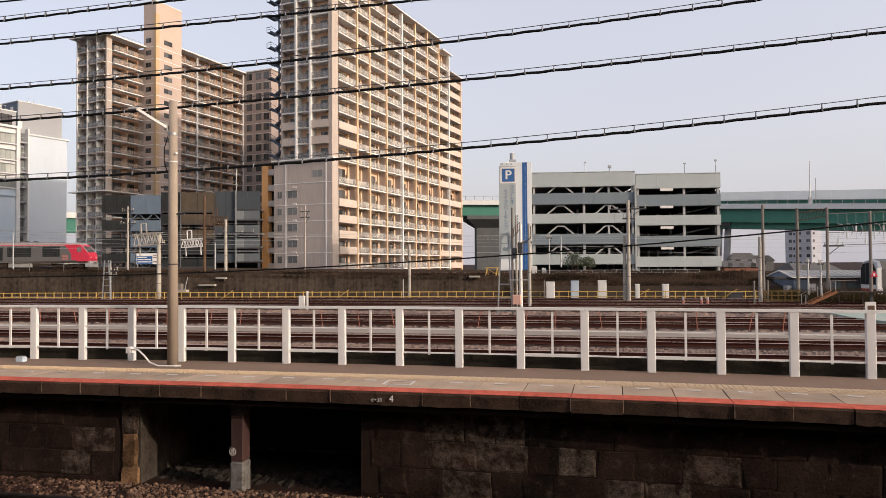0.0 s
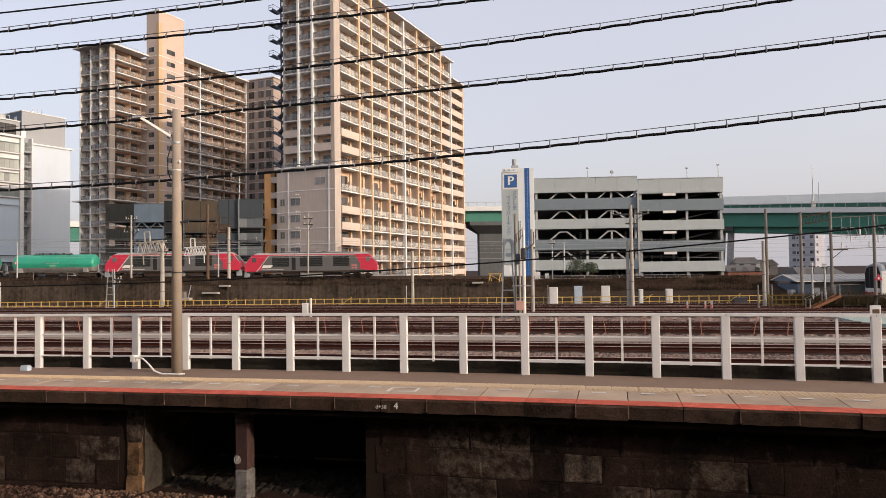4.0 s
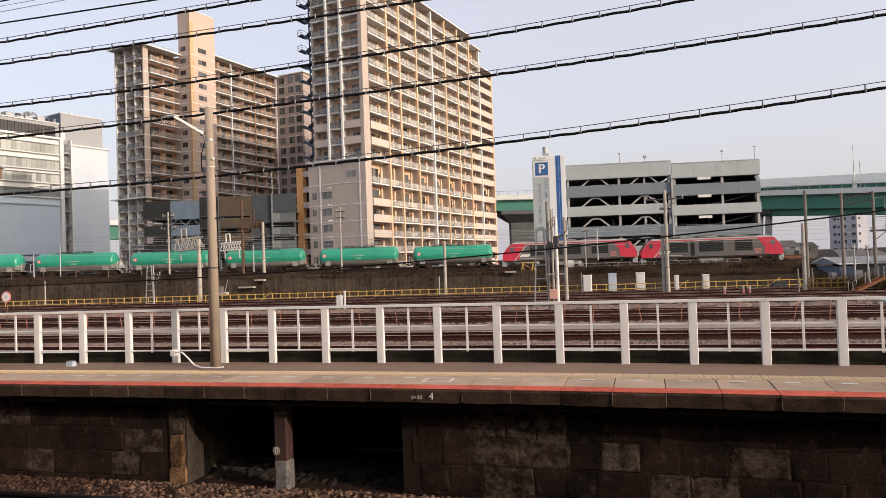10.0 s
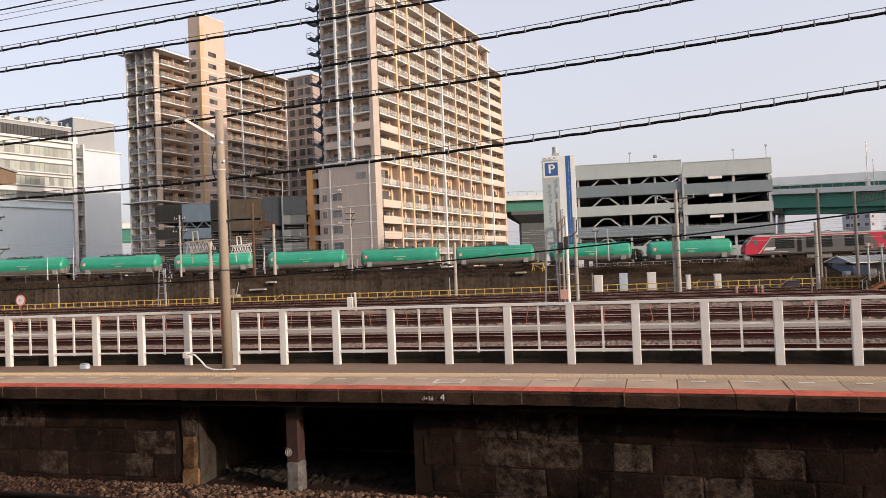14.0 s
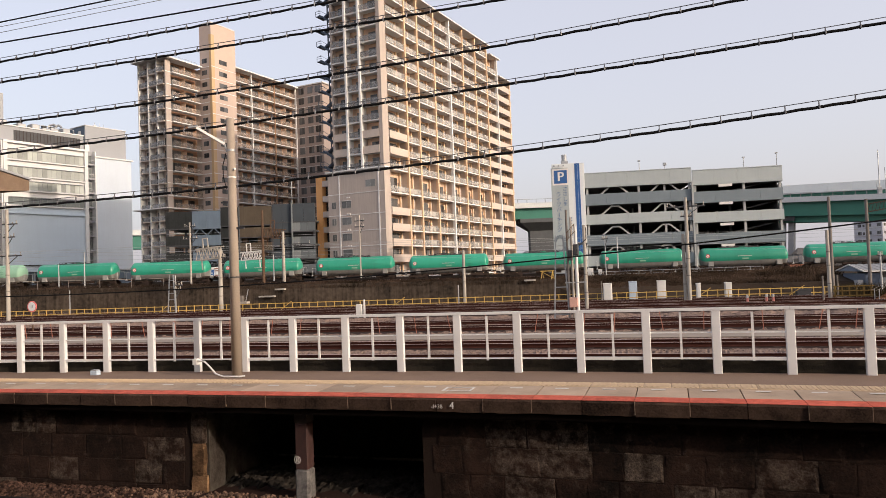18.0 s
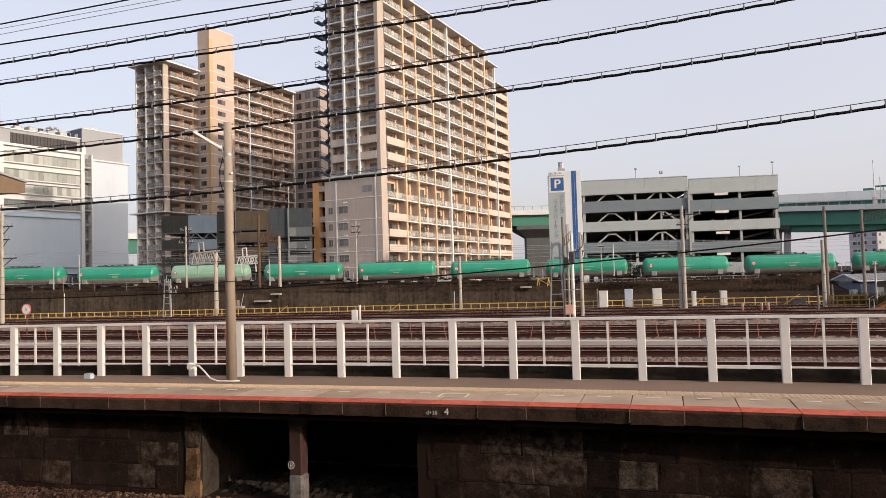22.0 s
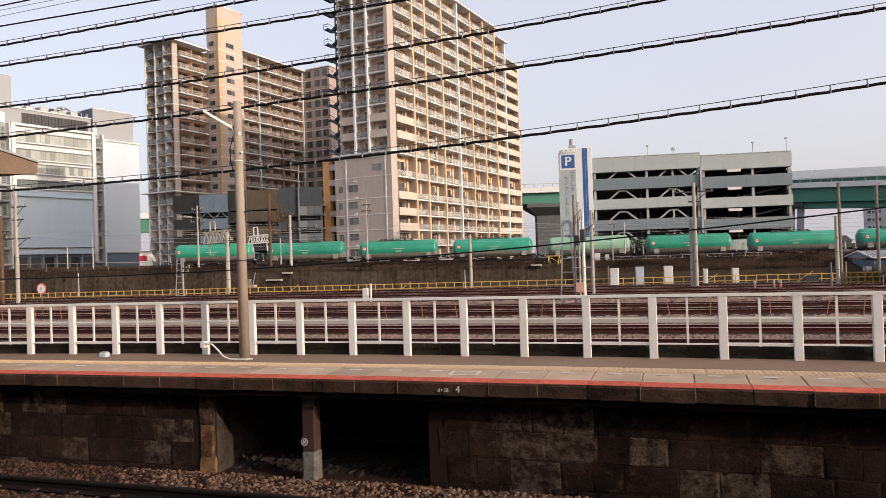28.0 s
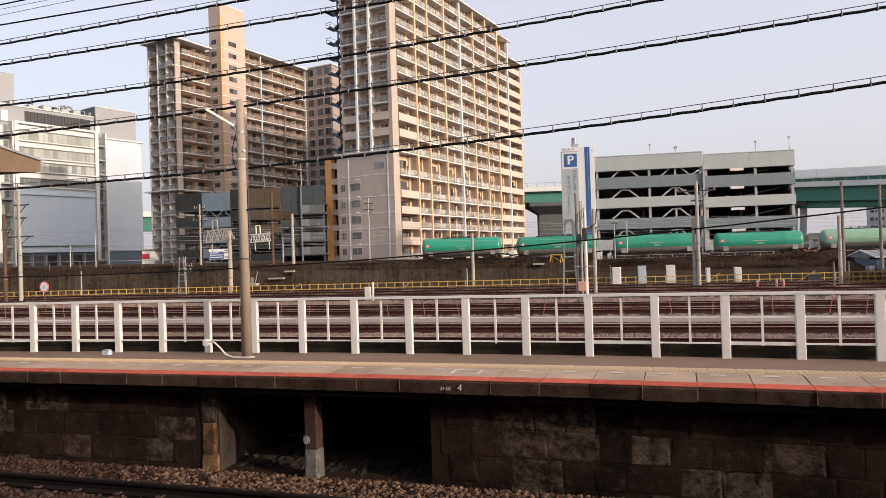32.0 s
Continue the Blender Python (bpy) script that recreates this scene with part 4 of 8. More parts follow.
def ballast_stone(m, x, y, z, s):
    a = rng.uniform(0, 6.28)
    tilt = rng.uniform(-0.7, 0.7)
    pts = []
    for zz, k_ in ((-0.6, 0.7), (0.15, 1.0), (0.75, 0.55)):
        ring = []
        for t_ in range(4):
            u, v = s * k_ * math.cos(a + t_ * 1.571) * rng.uniform(0.5, 1.35), s * k_ * math.sin(a + t_ * 1.571) * rng.uniform(0.5, 1.35)
            ring.append((x + u, y + v, z + s * zz * rng.uniform(0.5, 1.3) + tilt * u * 0.6))
        pts.append(ring)
    m.loft(pts)


stones, blackish = Mesh(), Mesh()
for i in range(9500):
    x = rng.uniform(-11.5, 1.5)
    y = edge_y(x) + WALL_BACK - rng.random() ** 1.3 * 2.4
    if y < 7.27:
        y = 7.27 + rng.random() * 0.9
    z = max(GROUND_Z - 0.055, min(RAIL_Z - 0.17, RAIL_Z - 0.17 - (y - 7.45) * 0.34)) - 0.005
    ballast_stone(blackish if x < -6.9 + rng.uniform(-0.9, 0.9) + (edge_y(x) - y) * 0.5 or rng.random() < 0.12 else stones, x, y, z, rng.uniform(0.017, 0.043))
for i in range(1500):
    ballast_stone(blackish, rng.uniform(-11.5, -5.0), rng.uniform(6.35, 7.09), RAIL_Z - 0.172, rng.uniform(0.02, 0.045))
tagged(new("ballast_stones", stones.data("ballast_stones", M_BALLAST)), "brown and grey crushed ballast stones beside the rails", "ballast", kind="stuff")
tagged(new("oily_ballast_stones", blackish.data("oily_ballast_stones", M_BALLASTDARK)), "dark reddish ballast stones, mostly towards the left end", "ballast", kind="stuff")

# ---- retaining wall and raised freight line ----
WX = xrange(-170, -4.5, 5.0)
wall_y2 = lambda x: guard_y(x) + 4.2
setting("retaining_wall", strip(wall_y2, lambda x: wall_y2(x) + 0.5, wall_top, wall_top, WX, under=3.2), M_WALL, "dark streaked concrete retaining wall", "wall")
bank = Mesh()
BX = xrange(-200, 120, 4.0)
prof = []
for x in BX:
    w, t = wall_y2(x), track_y(x)
    if x < -4.5:
        prof.append([(x, w + 0.3, GROUND_Z - 0.2), (x, w + 0.3, wall_top(x) - 0.1), (x, w + 2.5, wall_top(x) + 0.1), (x, t - 3.4, track_z(x) - 0.6), (x, t - 2.2, track_z(x) - 0.2), (x, t + 2.2, track_z(x) - 0.2), (x, t + 3.2, track_z(x) + 0.4), (x, t + 3.9, track_z(x) + 0.4), (x, t + 8, -1.3)])
    elif x > 17:
        prof.append([(x, w - 0.6, GROUND_Z - 0.2), (x, w + 0.6, -1.39), (x, w + 14, -1.38), (x, t - 5.4, -0.6), (x, t - 2.2, track_z(x) - 0.2), (x, t + 2.2, track_z(x) - 0.2), (x, t + 3.2, track_z(x) + 0.4), (x, t + 3.9, track_z(x) + 0.4), (x, t + 8, -1.3)])
    else:
        prof.append([(x, w - 0.6, GROUND_Z - 0.2), (x, w + 0.6, -0.4), (x, w + 6.5, 0.55), (x, t - 3.4, track_z(x) - 0.6), (x, t - 2.2, track_z(x) - 0.2), (x, t + 2.2, track_z(x) - 0.2), (x, t + 3.2, track_z(x) + 0.4), (x, t + 3.9, track_z(x) + 0.4), (x, t + 8, -1.3)])
bank.loft(prof, cap=False, closed=False)
bank.f = [f[::-1] for f in bank.f]
setting("embankment", bank, M_EARTH, "brown earth and ballast bank carrying the freight line", "embankment")
track("freight_track", 0, -170, 110, track_z, 0.66, "raised freight track on ballast", fy=track_y)

# rubble on the floor of the open bay, its colour darkened for shade
rough_bed("bay_rubble", edge_y(-4.5) + 0.30, edge_y(-4.5) + 2.25, GROUND_Z - 0.02, OPEN_L + 0.02, OPEN_R - 0.02, M_BAYSOIL, "rubble and dirt on the open bay's floor, shade in its colour", 0.03, 0.05, 0.06, 33)

# ---- freight train ----
def bogie(parent, x, z=0.0, wheels=(-0.95, 0.95), half=1.35):
    b = part("bogie", Mesh().box(x - half, x + half, -0.95, -0.80, 0.35, 0.62).box(x - half, x + half, 0.80, 0.95, 0.35, 0.62).box(x - 0.5, x + 0.5, -0.95, 0.95, 0.3, 0.75), M_UNDER, parent)
    for dx in wheels:
        for s in (-1, 1):
            part("wheel", Mesh().tube((x + dx, s * 0.50, 0.42), (x + dx, s * 0.62, 0.42), 0.42, n=14), M_UNDER, b)
    return b


def tank_wagon():
    """A four-axle oil tank wagon, 13.57 m over couplers, standing on the rail top, nose to +x."""
    w = thing("tank_wagon", pose(0, 0, 0), "green cylindrical oil tank wagon with a grimy grey belly", "tank wagon", "tank wagons of the train")
    L, R, zc, n = 11.5, 1.36, 2.06, 24
    dome = [(-L / 2 + 0.62 * (1 - math.cos(q)), R * math.sin(q)) for q in [math.pi / 2 * k / 8 for k in (1, 2, 3, 4, 5, 6, 7, 8)]]
    prof = dome + [(-2.2, R), (0, R + 0.01), (2.2, R)] + [(-x, r) for x, r in dome[::-1]]

    def shell(a0, a1, k):
        m = Mesh()
        rings = []
        for x, r in prof:
            rings.append([(x, r * math.cos(a0 + (a1 - a0) * i / k), zc + r * math.sin(a0 + (a1 - a0) * i / k)) for i in range(k + 1)])
        m.loft(rings, cap=True, closed=False)
        m.f = [f[::-1] for f in m.f]
        return m
    cut = math.radians(-20)
    part("tank", shell(cut, math.pi - cut, 18), M_TANK, w, "glossy green painted upper tank", smooth=True)
    part("tank_belly", shell(math.pi - cut, 2 * math.pi + cut, 10), M_TANKDIRT, w, "grimy grey lower tank", smooth=True)
    part("walkway", Mesh().box(-2.9, 2.2, -0.45, 0.35, zc + R - 0.06, zc + R + 0.06), M_DARKSTEEL, w)
    part("dome", Mesh().tube((0, 0, zc + R), (0, 0, zc + R + 0.14), 0.38, n=12), M_TANK, w)
    rail = Mesh()
    for s in (-0.42, 0.42):
        rail.pipe([(-2.6, s, zc + R), (-2.6, s, zc + R + 0.2), (2.0, s, zc + R + 0.2), (2.0, s, zc + R)], 0.02, 5)
    part("handrail", rail, M_DARKSTEEL, w)
    for x in (-1.9, -0.9, 0.9, 1.9):
        part("top_valve", Mesh().tube((x, 0, zc + R + 0.08), (x, 0, zc + R + 0.18), 0.16, n=8), M_DARKSTEEL, w)
    for i in range(5):
        dz = -0.35 + 0.34 * i
        y = -math.sqrt(R * R - dz * dz)
        part("rung", Mesh().box(2.75, 3.25, y - 0.07, y + 0.02, zc + dz - 0.018, zc + dz + 0.018), M_GREEN, w)
    part("faded_stencil", Mesh().box(-0.35, 0.45, -R - 0.015, -R * 0.97, zc - 0.32, zc - 0.12), M_TANKPALE, w, "faded stencilled panel")
    part("underframe", Mesh().box(-6.2, -4.0, -0.9, 0.9, 0.82, 1.06).box(4.0, 6.2, -0.9, 0.9, 0.82, 1.06).box(-4.2, 4.2, -0.15, 0.15, 0.78, 1.0), M_UNDER, w)
    for x in (-4.4, 4.4):
        part("saddle", Mesh().box(x - 0.35, x + 0.35, -1.25, 1.25, 0.9, 1.75, 0.05), M_TANKDIRT, w, "pale grey tank saddle")
        bogie(w, x)
    for s in (-1, 1):
        part("coupler", Mesh().box(min(s * 6.1, s * 6.78), max(s * 6.1, s * 6.78), -0.15, 0.15, 0.75, 1.0), M_UNDER, w)
        e = Mesh()
        for yy in (-1.1, 1.1):
            e.tube((s * 6.15, yy, 1.0), (s * 6.15, yy, 2.0), 0.03, n=5)
        e.tube((s * 6.15, -1.1, 2.0), (s * 6.15, 1.1, 2.0), 0.03, n=5)
        e.box(s * 6.15 - 0.1, s * 6.15 + 0.1, -1.2, 1.2, 0.85, 1.0)
        part("end_rail", e, M_GALV, w)
    part("roundel", Mesh().tube((-4.8, -R * 0.985, zc + 0.25), (-4.8, -R * 0.985 - 0.02, zc + 0.25), 0.27, n=16), M_LOCORED, w, "red round mark with a white centre")
    part("roundel_centre", Mesh().tube((-4.8, -R * 0.985 - 0.018, zc + 0.25), (-4.8, -R * 0.985 - 0.035, zc + 0.25), 0.19, n=12), M_WHITE, w)
    part("roundel_mark", Mesh().box(-4.88, -4.72, -R * 0.985 - 0.045, -R * 0.985 - 0.036, zc + 0.17, zc + 0.33), M_FADEDRED, w)
    part("lettering_bar", Mesh().box(-0.9, 0.9, -R - 0.02, -R * 0.97, zc + 0.12, zc + 0.17), M_WORNWHITE, w, "white lettering too small to read")
    part("side_pipe", Mesh().pipe([(-3.4, -0.95, 0.95), (-3.0, -0.95, 0.62), (3.0, -0.95, 0.62), (3.4, -0.95, 0.95)], 0.04, 5), M_UNDER, w)
    for x in (-2.2, 0.0, 2.2):
        part("pipe_hanger", Mesh().box(x - 0.05, x + 0.05, -1.0, -0.9, 0.6, 0.95), M_UNDER, w)
    part("brake_tank", Mesh().tube((-1.2, -0.6, 0.62), (0.6, -0.6, 0.62), 0.22, n=10).box(1.2, 2.4, -0.8, -0.3, 0.45, 0.8), M_UNDER, w)
    return w


def locomotive():
    """A six-axle diesel locomotive, 19.6 m over couplers, nose to +x."""
    w = thing("locomotive", pose(0, 0, 0), "grey and red diesel locomotive with slanted cab ends", "locomotive", "locomotives of the train")

    def hull(xs0, xs1, zs0, zs1, hw):
        """A slab of body between two profiles of x at the sill and at the eaves."""
        m = Mesh()
        q = lambda x0, x1, z, h_: [(x0, -h_, z), (x1, -h_, z), (x1, h_, z), (x0, h_, z)]
        m.loft([q(xs0[0], xs1[0], zs0, hw), q(xs0[1], xs1[1], zs1, hw)])
        return m
    zs, zm, ze = 1.15, 2.35, 3.50
    # grey middle between slanting red ends
    part("body", hull((-7.7, -6.0), (7.7, 6.0), zs, ze, 1.42), M_LOCOGREY, w, "dark grey body side")
    for s in (-1, 1):
        m = Mesh()
        pts = [(7.72, zs), (9.28, zs), (9.37, 1.5), (9.32, 1.95), (9.14, zm), (8.36, 3.32), (8.10, ze), (6.02, ze)]
        rings = [[(s * x, hw, z) for x, z in pts] for hw in (-1.41, 1.41)]
        m.loft(rings if s < 0 else [r[::-1] for r in rings])
        cab = part("cab", m, M_LOCORED, w, "bright red cab end")
        g_ = Mesh()
        for y_ in (-1.30, 1.30):
            part("windscreen_pillar", Mesh().beam((s * 9.15, y_, 2.35), (s * 8.36, y_, 3.34), 0.16, 0.10), M_GALV, cab, "silver windscreen pillar")
        part("cab_door", Mesh().box(min(s * 7.5, s * 6.95), max(s * 7.5, s * 6.95), -1.425, 1.425, 1.3, 3.2), M_LOCORED, cab)
        g_.loft([[(s * 9.11, -1.2, 2.42), (s * 9.11, 1.2, 2.42), (s * 9.03, 1.2, 2.42), (s * 9.03, -1.2, 2.42)], [(s * 8.44, -1.1, 3.26), (s * 8.44, 1.1, 3.26), (s * 8.36, 1.1, 3.26), (s * 8.36, -1.1, 3.26)]])
        part("windscreen", g_, M_GLASS, cab)
        part("side_window", Mesh().box(min(s * 7.75, s * 8.3), max(s * 7.75, s * 8.3), -1.435, 1.435, 2.45, 3.1), M_GLASS, cab)
        part("skirt", Mesh().box(min(s * 8.75, s * 9.45), max(s * 8.75, s * 9.45), -1.25, 1.25, 0.35, 1.2, 0.03), M_GALV, w, "pale grey snow plough skirt")
        part("emblem", Mesh().loft([[(-7.0, y_, 1.62), (-5.7, y_, 1.62), (-5.4, y_, 2.02), (-6.7, y_, 2.02)] for y_ in (-1.45, 1.45)]) if s < 0 else Mesh().box(5.7, 6.5, -1.45, 1.45, 1.72, 1.98).box(5.7, 6.1, -1.45, 1.45, 1.4, 1.62).box(6.2, 6.5, -1.45, 1.45, 1.4, 1.62), M_WHITE if s < 0 else M_FADEDRED, w, "painted mark on the side")
        for yy in (-0.85, 0.85):
            part("headlight", Mesh().tube((s * 9.37, yy, 1.7), (s * 9.42, yy, 1.7), 0.11, n=10), M_WHITE, w)
        if s < 0:
            part("cab_stripe", Mesh().loft([[(-7.58, y_, zs), (-7.72, y_, zs), (-6.02, y_, ze - 0.16), (-5.9, y_, ze - 0.16)] for y_ in (-1.435, 1.435)]), M_WORNWHITE, cab, "thin white stripe along the red")
    part("eaves_stripe", Mesh().box(-6.0, 6.0, -1.436, 1.436, 3.30, 3.355), M_WORNWHITE, w, "thin white line under the eaves")
    part("underline", Mesh().box(-7.0, -3.9, -1.445, 1.445, 1.36, 1.42), M_WORNWHITE, w)
    part("side_door", Mesh().box(-2.75, -2.2, -1.44, 1.44, 1.3, 3.1), M_DARKCLAD, w)
    part("roof_walk", Mesh().box(-6.0, 6.0, -1.2, -1.0, 3.74, 3.80), M_DARKSTEEL, w)
    part("exhaust", Mesh().box(-0.5, 0.5, -0.3, 0.3, 3.9, 4.05), M_DARKSTEEL, w)
    part("exhaust", Mesh().box(1.3, 1.8, -0.25, 0.25, 3.9, 4.0), M_DARKSTEEL, w)
    part("roof", Mesh().loft([[(-8.15, -1.42, 3.48), (8.15, -1.42, 3.48), (8.15, 1.42, 3.48), (-8.15, 1.42, 3.48)], [(-7.7, -1.1, 3.74), (7.7, -1.1, 3.74), (7.7, 1.1, 3.74), (-7.7, 1.1, 3.74)]]), M_LOCOROOF, w, "pale grey roof")
    for x0, x1 in ((-5.5, -3.1), (-1.6, 1.6), (3.1, 5.4)):
        m = Mesh()
        for i in range(6):
            m.box(x0, x1, -1.445, -1.41, 1.80 + i * 0.24, 2.02 + i * 0.24)
        part("louvre", m, M_DARKCLAD, w, "black louvred grille")
    part("waist_line", Mesh().box(-8.2, 8.2, -1.43, 1.43, 3.36, 3.465), M_LOCORED, w, "red line along the eaves")
    for x in (-3.0, 0.2, 3.0):
        part("roof_hatch", Mesh().box(x - 0.9, x + 0.9, -0.7, 0.7, 3.77, 3.90, 0.04), M_LOCOROOF, w)
    part("frame", Mesh().box(-9.1, 9.1, -1.35, 1.35, 0.95, 1.17), M_UNDER, w)
    part("equipment_box", Mesh().box(-4.1, -1.75, -1.15, 1.15, 0.42, 0.95, 0.04), M_UNDER, w)
    part("equipment_box", Mesh().box(1.75, 4.1, -1.15, 1.15, 0.48, 0.95, 0.04), M_UNDER, w)
    part("fuel_tank", Mesh().box(-1.6, 1.6, -1.2, 1.2, 0.35, 0.95, 0.06), M_TANKDIRT, w)
    for x in (-6.4, 6.4):
        bogie(w, x, wheels=(-1.5, 0.0, 1.5), half=2.1)
    for s in (-1, 1):
        part("coupler", Mesh().box(min(s * 9.4, s * 9.8), max(s * 9.4, s * 9.8), -0.15, 0.15, 0.75, 1.0), M_UNDER, w)
    return w


# arc length along the freight track, 0 at x = 0
_xs = np.linspace(-340, 220, 5601)
_ys = np.array([track_y(x) for x in _xs])
_slope = np.array([0.1444 - 2 * 1.463e-3 * -170 - 3 * 5.15e-6 * 170 ** 2, 0.1444 - 2 * 1.463e-3 * 60 - 3 * 5.15e-6 * 3600])
_ys = np.where(_xs < -170, track_y(-170) + (_xs + 170) * _slope[0], np.where(_xs > 60, track_y(60) + (_xs - 60) * _slope[1], _ys))
_arc = np.concatenate([[0], np.cumsum(np.hypot(np.diff(_xs), np.diff(_ys)))])
_arc -= np.interp(0, _xs, _arc)


def on_track(s, half):
    """Pose of a vehicle whose middle is at arc length s, with its bogies half apart on the line."""
    p, q = [(np.interp(s + d, _arc, _xs), np.interp(s + d, _arc, _ys)) for d in (-half, half)]
    return pose((p[0] + q[0]) / 2, (p[1] + q[1]) / 2, track_z((p[0] + q[0]) / 2), 0, 0, math.degrees(math.atan2(q[1] - p[1], q[0] - p[0])))


# arc length of the coupling between the second locomotive and the first wagon, over time
TRAIN = [(0, -107.9), (2, -87.2), (4.5, -63.6), (6, -50.2), (7.5, -37.5), (9, -24.9), (13, 6.8), (16, 31.1), (19, 56.1), (21.5, 77.1), (23, 90.1), (28, 134.5), (32, 170.45)]
first_loco = locomotive()
second_loco = copy_thing(first_loco, pose(0, 0, 0))
first_wagon = tank_wagon()
wagons = [first_wagon] + [copy_thing(first_wagon, pose(0, 0, 0)) for _ in range(14)]

# one wagon is faded, with a paler tank
pale_wagon = tagged(wagons[10], "faded pale green oil tank wagon with a grimy belly", "tank wagon", "tank wagons of the train")
for piece in pale_wagon.children:
    if piece.name.split(".")[0] in ("tank", "dome"):
        piece.data = piece.data.copy()
        piece.data.materials[0] = M_TANKPALE

# ---- parking garage ----
def garage():
    t = thing("parking_garage", pose(-7.45, 107.1, -0.15, 0, 0, 6.8), "open steel parking garage with alternating grey parapet bands", "parking garage")
    W1, W2 = 15.55, 28.2
    pitch = 3.12
    base = 0.9
    for sec, (x0, x1, drop) in enumerate(((0.0, W1, 0.0), (W1 + 0.1, W2, 0.45))):
        for k in range(5):
            zt = base + 2.25 + pitch * k - drop
            h = (1.55, 1.6, 1.5, 1.7, 2.15)[k]
            light = k % 2 == 0
            n = 5 if sec == 0 else 4
            band = part("parapet", Mesh().box(x0, x1, 0.14, 0.3, zt - h + 0.02, zt - 0.02), M_GREYSTEEL, t)
            for i in range(n):
                part("panel", Mesh().box(x0 + (x1 - x0) * i / n + 0.006, x0 + (x1 - x0) * (i + 1) / n - 0.006, 0, 0.16, zt - h, zt, 0.01), M_GREYLIGHT if light else M_GREYDARK, band, "light grey panel" if light else "mid grey panel")
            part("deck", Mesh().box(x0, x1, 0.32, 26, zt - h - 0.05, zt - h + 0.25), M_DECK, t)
        part("cap_rail", Mesh().box(x0, x1, -0.05, 0.35, base + 2.25 + pitch * 4 - drop + 0.01, base + 2.25 + pitch * 4 - drop + 0.12), M_GREYLIGHT, t)
    top = base + 2.25 + pitch * 4
    for x in (0.35, 7.95, W1 - 0.3, W1 + 0.5, 22.9, W2 - 0.3):
        for y in (0.5, 9.0, 18.0, 25.5):
            part("column", Mesh().box(x - 0.17, x + 0.17, y - 0.17, y + 0.17, -1, top - 0.6 if x < W1 else top - 1.0), M_GREYSTEEL, t)
    for k in range(4):
        z0 = base + 2.25 + pitch * k
        for xc, post in ((4.4, False), (11.7, True)):
            b = Mesh()
            b.beam((xc - 2.1, 0.6, z0 - 0.1), (xc - 0.55, 0.6, z0 + 1.18), 0.22, 0.22).beam((xc + 2.1, 0.6, z0 - 0.1), (xc + 0.55, 0.6, z0 + 1.18), 0.22, 0.22).beam((xc - 0.6, 0.6, z0 + 1.2), (xc + 0.6, 0.6, z0 + 1.2), 0.22, 0.22)
            if post:
                b.box(xc - 0.14, xc + 0.14, 0.5, 0.74, z0 - 0.2, z0 + 1.2)
            part("brace", b, M_GREYSTEEL, t, "pale steel knee brace")
        part("clearance_board", Mesh().box(19.3, 21.2, 0.0, 0.06, z0 + (0.62 if k < 3 else 0.12), z0 + (1.0 if k < 3 else 0.5)), M_WHITE, t, "white sign board")
        part("ramp", Mesh().add([(W1 + 1, 2, z0 - 1.3), (W2 - 1, 2, z0 + 0.9), (W2 - 1, 7, z0 + 0.9), (W1 + 1, 7, z0 - 1.3), (W1 + 1, 2, z0 - 1.5), (W2 - 1, 2, z0 + 0.7), (W2 - 1, 7, z0 + 0.7), (W1 + 1, 7, z0 - 1.5)], [(0, 1, 2, 3), (7, 6, 5, 4), (4, 5, 1, 0), (5, 6, 2, 1), (6, 7, 3, 2), (7, 4, 0, 3)]), M_DECK, t)
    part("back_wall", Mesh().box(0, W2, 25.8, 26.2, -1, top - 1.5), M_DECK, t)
    part("side_wall", Mesh().box(W2 - 0.15, W2, 0.33, 25.7, base + 4.6, base + 5.6).box(W2 - 0.15, W2, 0.33, 25.7, base + 7.7, base + 8.7).box(W2 - 0.15, W2, 0.33, 25.7, base + 10.8, base + 11.8), M_GREYDARK, t)
    # screen added inside the end to block sky seen between the decks
    part("end_screen", Mesh().box(W2 - 0.5, W2 - 0.4, 1.2, 25.7, -1, top - 2.6), M_DECK, t)
    part("slim_column", Mesh().box(W1 - 0.12, W1 + 0.14, -0.4, -0.02, -1, top - 2.0), M_GREYSTEEL, t)
    for x, h in ((8.2, 1.5), (23.1, 1.1), (27.7, 1.5)):
        lamp = Mesh().tube((x, 0.6, top - 0.4), (x, 0.6, top + h), 0.05, n=6)
        part("lamp_mast", lamp, M_GALV, t)
        part("lamp_head", Mesh().box(x - 0.18, x + 0.18, 0.45, 0.75, top + h, top + h + 0.2, 0.03), M_GALV, t)
    for x in (11.9,):
        part("floodlight", Mesh().tube((x, 0.6, top), (x, 0.6, top + 0.8), 0.04, n=6).box(x - 0.25, x + 0.25, 0.4, 0.8, top + 0.7, top + 1.1, 0.05), M_GALV, t)
    # lift tower with the sign
    s = part("sign_tower", Mesh().box(-4.85, -0.01, -0.3, 4.6, -1, 17.35, 0.03), M_SIGNWHITE, t, "white lift tower with blue stripes")
    part("blue_stripe", Mesh().box(-1.45, -1.02, -0.32, -0.29, -1, 17.3), M_BLUE, s)
    part("blue_stripe", Mesh().box(-0.99, -0.70, -0.32, -0.29, -1, 17.3), M_BLUE, s)
    part("side_stripe", Mesh().box(-0.02, 0.01, 0.4, 3.6, 16.0, 16.5), M_DARKCLAD, s)
    part("sign_board", Mesh().box(-5.0, -2.45, -0.42, -0.33, 2.6, 16.7), M_GREYLIGHT, s, "grey sign board")
    part("p_field", Mesh().box(-4.55, -2.6, -0.46, -0.43, 14.35, 16.35), M_BLUE, s, "blue square with a white letter")
